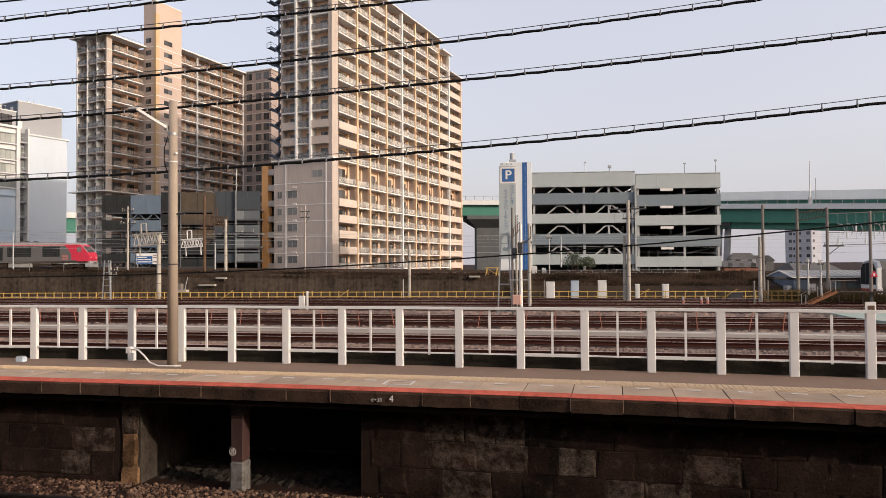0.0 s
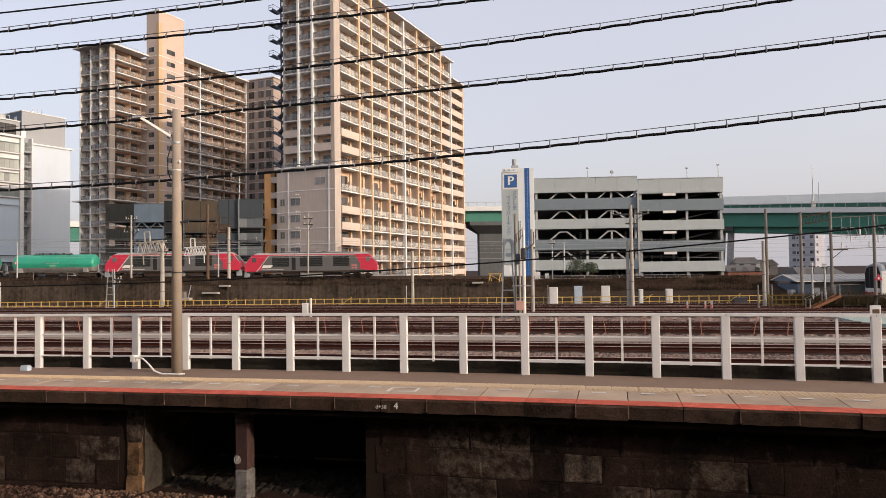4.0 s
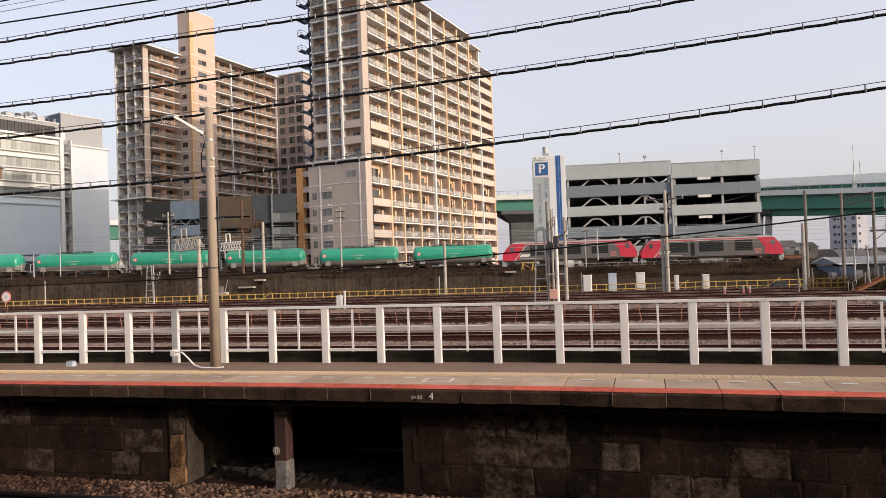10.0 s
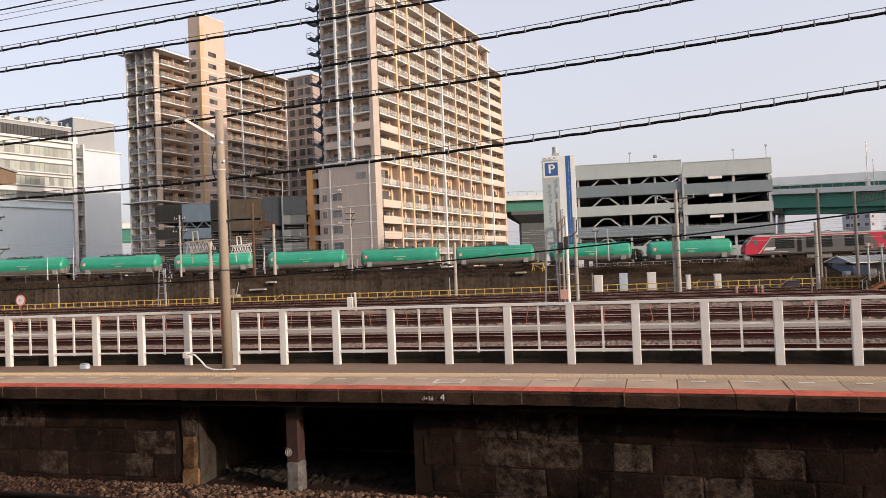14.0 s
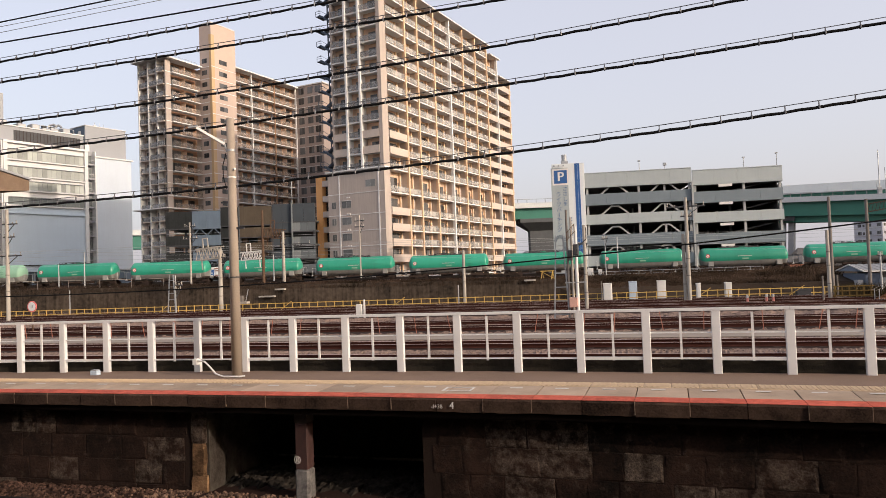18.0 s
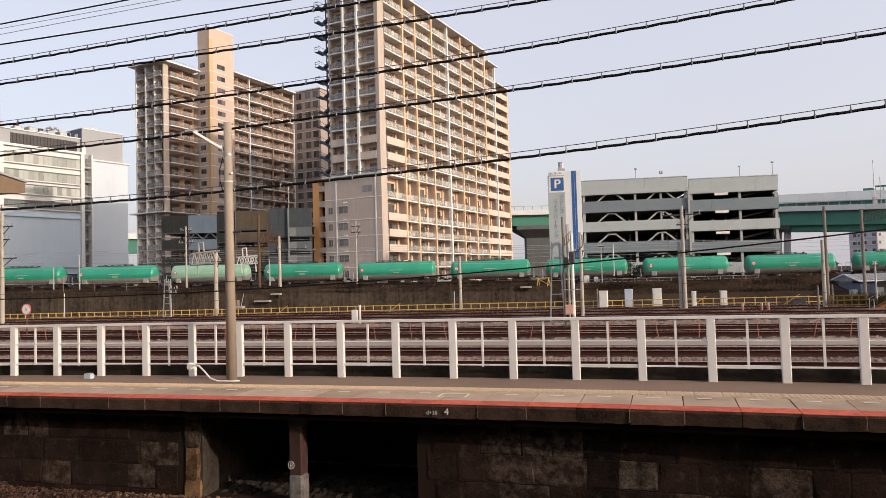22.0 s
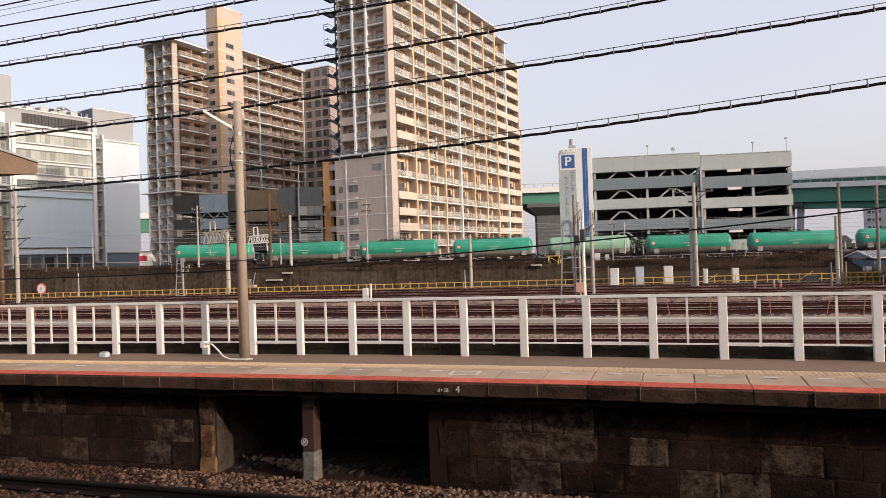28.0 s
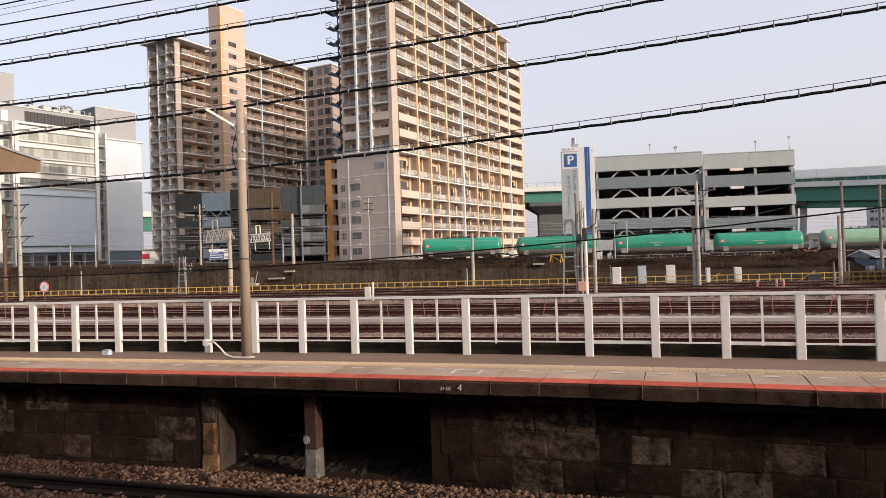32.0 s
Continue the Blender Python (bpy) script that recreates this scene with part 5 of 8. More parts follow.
    part("p_border", Mesh().box(-4.8, -2.4, -0.44, -0.425, 14.1, 16.6), M_WHITE, s)
    for dx in (-0.05, 0.05):
        letters("p_letter", "P", 1.95, pose(-3.57 + dx, -0.47 - 0.004 * (dx > 0), 15.33, 90, 0, 0), M_WHITE, s, "bold white capital P", extrude=0.01)
    for i in range(7):
        part("small_lettering", Mesh().box(-2.28, -2.12, -0.325, -0.30, 8.9 - i * 0.42, 9.2 - i * 0.42), M_TEXTBLUE, s)
    for txt, x, z, dz, sz in (("ささしま", -2.98, 13.45, 0.76, 0.80), ("ライブパーキング", -3.98, 12.65, 0.76, 0.80)):
        for i, ch in enumerate(txt):
            if ch == "ー":
                part("letter", Mesh().box(x - 0.05, x + 0.05, -0.46, -0.43, z - i * dz - 0.29, z - i * dz + 0.29), M_TEXTBLUE, s)
            else:
                letters("letter", ch, sz, pose(x, -0.45, z - i * dz, 90, 0, 0), M_TEXTBLUE, s, extrude=0.01)
    ring_ = Mesh()
    for i in range(20):
        a0, a1 = math.radians(-120 + 280 * i / 20), math.radians(-120 + 280 * (i + 1) / 20)
        ring_.beam((-4.0 + 0.85 * math.cos(a0), -0.46, 5.15 + 1.15 * math.sin(a0)), (-4.0 + 0.85 * math.cos(a1), -0.46, 5.15 + 1.15 * math.sin(a1)), 0.05, 0.5)
    part("emblem", ring_, M_GREYDARK, s, "grey ring-shaped emblem")
    part("roof_unit", Mesh().box(-3.4, -2.3, 0.5, 1.6, 17.36, 17.9, 0.04).tube((-2.9, 1, 17.9), (-2.9, 1, 18.9), 0.4, n=10), M_GALV, s)
    for x in (-4.5, -3.8, -3.1):
        part("sign_lamp", Mesh().box(x - 0.12, x + 0.12, -0.9, -0.6, 16.9, 17.1).tube((x, -0.75, 17.0), (x, -0.3, 17.1), 0.03, n=5), M_GALV, s)
    return t


garage()


# ---- dark multi-storey garage below the towers ----
M_PALECLAD = mat("pale_steel_cladding", (0.15, 0.162, 0.168), 0.7, vary=0.1, scale=0.4, streak=0.06)
M_MIDCLAD = mat("mid_grey_cladding", (0.085, 0.098, 0.108), 0.75, vary=0.1, scale=0.4, streak=0.06)
M_NAVYCLAD = mat("navy_cladding", (0.034, 0.043, 0.053), 0.8, vary=0.1, scale=0.4)


def dark_garage():
    t = thing("dark_garage", pose(-83.3, 108.8, 0, 0, 0, 16.5), "dark clad open parking structure with blue and brown panels", "parking garage")
    low = ((14.25, 3.1), (9.8, 1.7), (6.7, 1.5), (3.9, 1.4), (1.1, 1.2))
    mid = ((14.8, 3.4), (10.9, 1.7), (8.1, 1.5), (5.4, 1.5), (2.8, 1.3))
    high = ((15.05, 3.3), (11.6, 1.65), (8.9, 1.5), (6.5, 1.6), (3.8, 1.4))
    bays = [(0.0, 4.9, M_DARKCLAD, low, 0.0), (4.9, 10.1, M_BLUECLAD, low, -0.12), (10.1, 13.5, M_DARKCLAD, mid, 0.0), (13.5, 19.4, M_BROWNCLAD, mid, 0.0), (19.4, 23.2, M_NAVYCLAD, high, 0.35), (23.2, 27.4, M_NAVYCLAD, high, 0.0)]
    for i, (x0, x1, clad, bands, front) in enumerate(bays):
        for k, (z, h) in enumerate(bands):
            n = 3 if i == 5 and k else 2
            for j in range(n):
                m_ = clad
                if i == 5 and k:
                    m_ = M_PALECLAD if j == 0 else M_MIDCLAD
                elif i == 3 and k > 2:
                    m_ = M_DARKCLAD
                part("panel", Mesh().box(x0 + (x1 - x0) * j / n + 0.02, x0 + (x1 - x0) * (j + 1) / n - 0.02, front, front + 0.2, z - h, z), m_, t)
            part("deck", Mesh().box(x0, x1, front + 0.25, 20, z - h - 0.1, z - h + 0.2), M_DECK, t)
            part("deck_edge", Mesh().box(x0, x1, front - 0.05, front + 0.22, z - h - 0.22, z - h - 0.02), M_DARKSTEEL if i != 1 else M_BLUECLAD, t)
            if k:
                part("guard_wire", Mesh().tube((x0, front + 0.1, z + 0.35), (x1, front + 0.1, z + 0.35), 0.03, n=5), M_GALV, t)
    for x, z in ((0.2, 13.0), (4.9, 14.0), (10.1, 14.4), (13.5, 14.7), (19.4, 14.6), (27.2, 14.8)):
        for y in (0.45, 10, 19):
            part("column", Mesh().box(x - 0.2, x + 0.2, y - 0.2, y + 0.2, -1, z - 0.3), M_DARKSTEEL, t)
    part("corner_post", Mesh().box(23.05, 23.3, -0.16, 0.1, -1, 15.15), M_PALECLAD, t, "pale steel corner post")
    part("corner_post", Mesh().box(13.42, 13.58, -0.12, 0.1, -1, 14.9), M_MIDCLAD, t)
    for z in (9.82, 6.72, 3.92, 1.12):
        for xc in (6.2, 8.8):
            part("brace", Mesh().beam((xc - 1.25, 0.1, z), (xc, 0.1, z + 1.25), 0.14, 0.14).beam((xc + 1.25, 0.1, z), (xc, 0.1, z + 1.25), 0.14, 0.14), M_BLUECLAD, t, "blue-grey knee brace")
    for z in (8.3, 5.7):
        part("stored_crate", Mesh().box(13.5, 14.6, 1.0, 2.0, z, z + 0.9), M_RUST, t)
        part("stored_crate", Mesh().box(16.6, 18.4, 0.8, 1.8, z, z + 0.7), M_RUST, t)
    part("back_wall", Mesh().box(0, 27.4, 20, 20.3, -1, 13.6), M_DECK, t)
    part("lamp_mast", Mesh().tube((23.2, 0.4, 15.1), (23.2, 0.4, 19.2), 0.07, n=6).box(23.05, 23.35, 0.2, 0.6, 19.2, 19.4), M_GALV, t)
    return t


dark_garage()


# ---- white office block ----
M_OFFICEGLASS = mat("office_window_glass", (0.15, 0.17, 0.168), 0.2, vary=0.08, scale=0.3, bump=0.0, per=0.1)


M_OFFICEPANE = mat("curtained_office_glass", (0.35, 0.37, 0.345), 0.25, vary=0.15, scale=0.25, bump=0.0, per=0.3)
# white shaft panel, tinted blue for the shadow on its lower part
M_SHAFT = mat("shade_blue_shaft_panel", (0.51, 0.57, 0.65), 0.5, vary=0.04, scale=0.2, streak=0.03)


def office():
    """The front runs along +x from the far corner towards the station; its face is +y."""
    far = 1.66
    m = Matrix.Translation((-104.9 * far, 125.3 * far, 1.6 - 1.6 * far)) @ pose(0, 0, 0, 0, 0, -108) @ Matrix.Diagonal((far, far, far, 1.0))
    t = thing("office_block", m, "white panelled office block with ribbon windows and a shade-blue base", "office building")
    part("shaft", Mesh().box(-0.6, 7.2, -18, 0, 4.35, 27.7), M_SHAFT, t, "plain white end shaft")
    part("shaft_cap", Mesh().box(-1.0, 7.4, -18.2, 0.25, 27.7, 28.0), M_OFFICE, t)
    part("shaft_joint", Mesh().box(-0.6, 7.2, 0.002, 0.06, 4.4, 4.62), M_OFFICEGREY, t)
    part("shaft_foot", Mesh().box(-0.6, 7.2, -18, -0.25, -1, 4.34), M_BLUECLAD, t, "navy clad foot of the shaft")
    # recessed stair bays with galleries beside the window front
    for x0, x1 in ((7.21, 9.1), (25.12, 27.6)):
        part("gap_wall", Mesh().box(x0, x1, -18, -1.2, -1, 29.0), M_OFFICEGREY, t)
        part("gap_pier", Mesh().box(x0, x0 + 0.28, -1.19, 0.2, -1, 28.9), M_OFFICE, t)
        w = x1 - x0
        for k in range(9):
            z = 2.4 + 2.95 * k
            bay = part("gap_floor", Mesh().box(x0 + 0.29, x1, -1.19, -0.1, z, z + 0.3), M_OFFICEGREY, t, "grey open gallery")
            part("gap_door", Mesh().box(x0 + w * 0.55, x0 + w * 0.92, -1.19, -1.1, z + 0.31, z + 2.2), M_WHITE, bay, "white gallery door")
            part("gap_window", Mesh().box(x0 + w * 0.2, x0 + w * 0.45, -1.19, -1.14, z + 0.6, z + 2.3), M_OFFICEGLASS, bay)
            part("gap_railing", Mesh().box(x0 + 0.3, x1, -0.16, -0.11, z + 1.05, z + 1.12).box(x0 + 0.3, x1, -0.15, -0.12, z + 0.7, z + 0.74), M_GALV, bay)
    part("roof_stair", Mesh().box(8.0, 8.9, -3.2, -0.9, 29.0, 30.6), M_OFFICE, t)
    part("roof_stair", Mesh().box(25.6, 26.7, -3.2, -0.9, 29.0, 31.0), M_OFFICE, t)
    for x in (9.11, 24.4, 27.61):
        part("frame_post", Mesh().box(x, x + 0.69, -20, 0.45, 4.4, 29.0), M_OFFICE, t)
    for x0, x1 in ((9.81, 24.39), (28.31, 40)):
        part("block", Mesh().box(x0, x1, -30, 0, 16.72, 28.6), M_OFFICE, t, "white upper floors")
        part("frame_top", Mesh().box(x0 - 0.7, x1 + 0.7, -20, 0.5, 28.61, 29.05), M_OFFICE, t)
        part("base", Mesh().box(x0, x1, -30, 0.1, 5.6, 16.7), M_OFFICEBASE, t, "ribbed cladding, blue-grey with shade in its colour")
        part("base_band", Mesh().box(x0, x1, 0.11, 0.42, 15.35, 15.65), M_OFFICEBASE, t)
        part("base_edge", Mesh().box(x0, x1, 0.11, 0.3, 5.5, 5.68), M_DARKSTEEL, t)
        part("lower_band", Mesh().box(x0, x1, -30, 0.02, 4.4, 5.59), M_OFFICEBASE, t)
        part("plinth", Mesh().box(x0, x1, -30, -0.6, -1, 4.39), M_BLUECLAD, t, "navy clad ground floor")
        for i in range(round((x1 - x0) / 2.5)):
            part("plinth_window", Mesh().box(x0 + 0.2 + 2.5 * i, x0 + 1.9 + 2.5 * i, -0.59, -0.55, 1.6, 3.8), M_GLASS, t)
            part("plinth_mullion", Mesh().box(x0 + 2.1 + 2.5 * i, x0 + 2.25 + 2.5 * i, -0.59, -0.45, -1, 4.3), M_OFFICEGREY, t)
        for z, h in ((25.65, 1.8), (22.5, 1.75), (19.9, 1.65), (17.05, 1.4)):
            b = part("window_band", Mesh().box(x0 + 0.05, x1 - 0.05, 0.01, 0.06, z, z + h), M_OFFICEGREY, t)
            n = round((x1 - x0) / 0.9)
            d = (x1 - x0 - 0.2) / n
            for i in range(n):
                # the lowest band gets darker glass, for the shadow that lies there
                part("pane", Mesh().box(x0 + 0.13 + d * i, x0 + 0.07 + d * (i + 1), 0.061, 0.10, z + 0.06, z + h - 0.06), M_OFFICEPANE if z > 18 else M_OFFICEGLASS, b)
            part("sill", Mesh().box(x0, x1, 0.01, 0.42, z - 0.28, z - 0.05), M_OFFICE, t)
            part("head", Mesh().box(x0, x1, 0.01, 0.30, z + h + 0.03, z + h + 0.14), M_OFFICEGREY, t)
    part("parapet", Mesh().box(9.15, 40, -26, -1.0, 29.06, 32.0), M_OFFICEGREY, t)
    part("parapet_cap", Mesh().box(9.1, 40, -1.2, -0.8, 32.01, 32.2), M_OFFICE, t)
    part("louvre_band", Mesh().box(10.0, 22.6, -0.99, -0.9, 29.35, 31.35), M_DARKSTEEL, t, "dark louvred plant screen")
    for i in range(20):
        part("louvre_fin", Mesh().box(10.0 + 0.64 * i, 10.06 + 0.64 * i, -0.89, -0.84, 29.35, 31.35), M_UNDER, t)
    part("plant_room", Mesh().box(-0.1, 8.75, -9.0, -1.0, 28.1, 34.3), M_OFFICEGREY, t, "grey rooftop plant room")
    # dark sheet gives the plant room's side face its shade
    part("plant_side", Mesh().box(8.755, 8.82, -8.9, -1.2, 29.0, 34.2), M_BLUECLAD, t, "plant room side, dark blue for shade")
    part("plant_door", Mesh().box(8.825, 8.86, -3.6, -2.6, 31.4, 33.4), M_WHITE, t)
    part("plant_cap", Mesh().box(-0.2, 8.9, -9.1, -0.9, 34.31, 34.45), M_OFFICE, t)
    part("tower_part", Mesh().box(19.4, 42, -40, -12, 29, 40.9), M_OFFICEGREY, t)
    for x in (11.0, 13.4, 15.0, 17.0, 19.6, 23.0):
        m_ = part("roof_machine", Mesh().box(x, x + 1.5, -4.5, -2.5, 32.0, 32.9 + 0.25 * (int(x) % 3), 0.1), M_GALV, t)
        part("fan", Mesh().tube((x + 0.75, -3.5, 33.1), (x + 0.75, -3.5, 33.5), 0.5, n=10), M_DARKSTEEL, m_)
    for x in (13.0, 14.0):
        part("duct", Mesh().pipe([(x, -5, 32.0), (x, -5, 34.0), (x - 0.7, -4.4, 34.3), (x - 1.0, -4.0, 33.8)], 0.22, 8), M_GALV, t)
    for x in (2.5, 3.4, 4.4):
        part("antenna", Mesh().tube((x, -5, 34.4), (x, -5, 36.2), 0.04, n=5), M_GALV, t)
    dish = Mesh().tube((4.6, -5, 34.9), (4.9, -5, 35.0), 0.8, 0.6, n=14).tube((6.2, -5, 34.8), (6.5, -5, 34.9), 0.6, 0.45, n=14)
    part("roof_dish", dish, M_WHITE, t, "pale round aerial dishes")
    for x in (11.0, 29.0):
        part("roof_rail", Mesh().pipe([(x, -1.2, 32.0), (x, -1.2, 33.0), (x + 8, -1.2, 33.0), (x + 8, -1.2, 32.0)], 0.05, 5), M_GALV, t)
    return t


office()


# ---- elevated roads ----
M_PIER = mat("grey_pier_concrete", (0.10, 0.105, 0.112), 0.9, vary=0.12, scale=0.5, streak=0.1)


def road(name, m, L, heights, label, pier_xs, posts=True, wide=1.0):
    """An elevated road: girder from heights[0] to heights[1], parapet up to heights[2]."""
    t = thing(name, m, label, "overpass", "elevated roads")
    zg, zd, zp = heights
    part("girder", Mesh().box(0, L, 0.5, 9, zg, zd).box(0, L, 0.3, 0.5, zg - 0.02, zg + 0.2).box(0, L, 0.3, 0.5, zd - 0.4, zd), M_GREEN, t, "green steel girder")
    part("deck", Mesh().box(0, L, -0.6, 10.2, zd + 0.01, zd + 0.35), M_PALEPARAPET, t)
    n = round(L / 6)
    for i in range(n):
        part("parapet_panel", Mesh().box(L * i / n + 0.02, L * (i + 1) / n - 0.02, -0.62, -0.35, zd, zp), M_PALEPARAPET, t)
    part("far_parapet", Mesh().box(0, L, 10.0, 10.3, zd + 0.36, zp), M_PALEPARAPET, t)
    if posts:
        for i in range(round(L / 2.6)):
            part("rail_post", Mesh().box(2.6 * i, 2.6 * i + 0.16, -0.55, -0.42, zp, zp + 1.0), M_GALV, t)
        part("rail", Mesh().box(0, L, -0.56, -0.41, zp + 1.0, zp + 1.12), M_GALV, t)
    for x in pier_xs:
        h1, h2 = 1.3 * wide, 1.6 * wide + (2.0 if wide > 2 else 0.0)
        p = Mesh().loft([[(x - h1, 2.6, -6.5), (x + h1, 2.6, -6.5), (x + h1, 6.9, -6.5), (x - h1, 6.9, -6.5)], [(x - h1, 2.6, zg - 3.4), (x + h1, 2.6, zg - 3.4), (x + h1, 6.9, zg - 3.4), (x - h1, 6.9, zg - 3.4)],
                         [(x - h2, -0.4, zg - 1.1), (x + h2, -0.4, zg - 1.1), (x + h2, 9.6, zg - 1.1), (x - h2, 9.6, zg - 1.1)], [(x - h2, -0.4, zg - 0.03), (x + h2, -0.4, zg - 0.03), (x + h2, 9.6, zg - 0.03), (x - h2, 9.6, zg - 0.03)]])
        part("pier", p, M_PIER, t, "hammerhead concrete pier")
    return t


low_road = road("elevated_road", pose(2.5, 228.4, 4.5, 0, 3.1, -25), 170, (10.9, 14.7, 16.1), "elevated road on a green girder with pale parapet", (110, 158))
upper = road("upper_road", pose(8.0, 240.0, 4.4, 0, 2.5, -24), 300, (16.6, 17.6, 20.2), "higher elevated road with pale noise barrier", (110, 170), posts=False)
ramp = road("ramp_road", pose(-40.0, 193.0, 0, 0, 0, 17), 50, (15.5, 18.5, 19.9), "elevated ramp road on a dark green girder", (16.3, 44.0), wide=3.7)
road("far_road", pose(-225.0, 241.0, 0, 0, 0, 39.6), 40, (16.0, 22.0, 24.4), "distant elevated road on a green girder", (), posts=False)
for sx in (38.6, 41.0):
    part("pier", Mesh().box(sx - 0.7, sx + 0.7, 3.0, 5.0, -6.5, 10.88), M_OFFICEGREY, low_road, "slim grey pier")
part("pier_head", Mesh().box(37.2, 42.4, 0.6, 8.8, 9.6, 10.87), M_DARKSTEEL, low_road)
part("inner_girder", Mesh().box(0, 170, 1.6, 8.4, 9.2, 10.88), M_GREEN, low_road, "dark green inner box girder")
mast = thing("road_lamp", pose(60.2, 202.0, 0), "slim grey road lamp on the elevated road", "street lamp")
part("lamp_pole", Mesh().tube((0, 0, 14.9), (0, 0, 28.6), 0.16, 0.09, n=8), M_GALV, mast)
part("lamp_box", Mesh().box(-0.5, 0.5, -0.3, 0.3, 17.2, 19.0, 0.05), M_GALV, mast)
part("side_mast", Mesh().tube((1.4, 0, 14.9), (1.4, 0, 24.0), 0.08, n=6), M_GALV, mast)

truck = thing("car_transporter", pose(90, 205, 0), "green car transporter truck on the upper road", "truck")
frame_ = Mesh().box(-8.2, 5.2, -1.2, 1.2, 0.7, 1.1)
part("chassis", frame_, M_UNDER, truck)
lat = Mesh()
for s_ in (-1.2, 1.2):
    lat.beam((-8.2, s_, 3.7), (5.0, s_, 3.7), 0.15, 0.2).beam((-8.2, s_, 2.3), (5.0, s_, 2.3), 0.12, 0.16)
    for i in range(8):
        x = -8.1 + i * 1.86
        lat.beam((x, s_, 1.1), (x, s_, 3.7), 0.12, 0.12).beam((x, s_, 1.1), (min(5, x + 1.8), s_, 2.3), 0.1, 0.1)
part("transporter_frame", lat, M_GREEN, truck, "dark green lattice car deck")
part("upper_deck", Mesh().box(-8.2, 5.2, -1.15, 1.15, 3.55, 3.68), M_GREEN, truck)
part("lower_deck", Mesh().box(-8.2, 5.2, -1.15, 1.15, 1.12, 1.24), M_GREEN, truck)
part("cab", Mesh().box(-10.8, -8.4, -1.2, 1.2, 0.5, 3.2, 0.12), M_GREEN, truck)
part("cab_window", Mesh().box(-10.84, -10.78, -1.0, 1.0, 1.9, 2.9), M_GLASS, truck)
for x in (-9.6, -4.0, 2.0, 3.4):
    for s_ in (-1.15, 0.85):
        part("wheel", Mesh().tube((x, s_, 0.5), (x, s_ + 0.3, 0.5), 0.5, n=14), M_DARKSTEEL, truck)

car = thing("passenger_car", pose(150, 190, 0), "dark passenger car passing along the upper road", "car")
part("body", Mesh().loft([[(-2.2, -0.85, 0.3), (2.2, -0.85, 0.3), (2.2, 0.85, 0.3), (-2.2, 0.85, 0.3)], [(-2.2, -0.85, 0.9), (2.25, -0.85, 0.95), (2.25, 0.85, 0.95), (-2.2, 0.85, 0.9)]]), M_DARKSTEEL, car)
part("cabin", Mesh().loft([[(-1.5, -0.8, 0.91), (2.1, -0.8, 0.96), (2.1, 0.8, 0.96), (-1.5, 0.8, 0.91)], [(-0.7, -0.65, 1.6), (1.7, -0.65, 1.62), (1.7, 0.65, 1.62), (-0.7, 0.65, 1.6)]]), M_GLASS, car)
part("roof", Mesh().box(-0.7, 1.7, -0.66, 0.66, 1.625, 1.68, 0.02), M_DARKSTEEL, car)
for x in (-1.4, 1.4):
    for s_ in (-0.86, 0.66):
        part("wheel", Mesh().tube((x, s_, 0.33), (x, s_ + 0.2, 0.33), 0.33, n=14), M_UNDER, car)

# ---- tall pole on the far platform ----
lamp_pole = thing("platform_pole", pose(-6.46, 10.16, 0), "tall weathered concrete pole with a slim strip lamp", "utility pole")
part("pole", Mesh().tube((0, 0, 0), (0.0, 0, 4.28), 0.086, 0.064, n=28), mat("pole_concrete", (0.31, 0.255, 0.205), 0.85, vary=0.13, scale=2, grain=0.06, fine=40, streak=0.08), lamp_pole, "weathered buff concrete pole", smooth=True)

part("band", Mesh().tube((0, 0, 3.72), (0, 0, 3.76), 0.072, n=16), M_GALV, lamp_pole)
part("band", Mesh().tube((0, 0, 3.28), (0, 0, 3.30), 0.073, n=16), M_WHITE, lamp_pole)
part("band", Mesh().tube((0, 0, 1.62), (0, 0, 1.64), 0.084, n=16), M_DARKSTEEL, lamp_pole)
part("lamp_arm", Mesh().tube((-0.06, -0.03, 3.72), (-0.10, -0.06, 3.92), 0.016, n=8), M_GALV, lamp_pole)
part("strip_lamp", Mesh().beam((-0.07, -0.08, 3.84), (-0.42, -0.34, 4.10), 0.055, 0.04), M_WHITE, lamp_pole, "slim white strip lamp")
part("lamp_hood", Mesh().beam((-0.40, -0.32, 4.12), (-0.54, -0.38, 4.10), 0.08, 0.025), M_GALV, lamp_pole)
part("wire_loop", Mesh().pipe([(-0.07, -0.04, 3.7), (-0.12, -0.06, 3.5), (-0.12, -0.06, 3.3), (-0.075, -0.04, 3.1)], 0.008, 5), M_BLACK, lamp_pole)
part("insulator", Mesh().tube((0.06, -0.03, 3.42), (0.10, -0.06, 3.42), 0.02, n=10), M_WHITE, lamp_pole, "white porcelain insulator")
part("bracket", Mesh().beam((-0.07, 0, 2.88), (-0.20, -0.02, 2.88), 0.03, 0.03).beam((0.07, 0, 2.44), (0.22, -0.02, 2.44), 0.03, 0.03), M_DARKSTEEL, lamp_pole)
part("conduit", Mesh().pipe([(-0.72, -0.06, 0.26), (-0.55, -0.10, 0.25), (-0.42, -0.14, 0.17), (-0.30, -0.16, 0.06), (-0.16, -0.16, 0.015), (0.14, -0.16, 0.015), (0.22, -0.12, 0.02)], 0.014, 8), M_WHITE, lamp_pole, "white plastic conduit on the ground")
part("junction_box", Mesh().box(-0.80, -0.71, -0.08, 0.02, 0.19, 0.29, 0.01), M_WHITE, lamp_pole)


# ---- suspended cables beside the far platform, parallel to it ----
CABLE_Y = 15.3


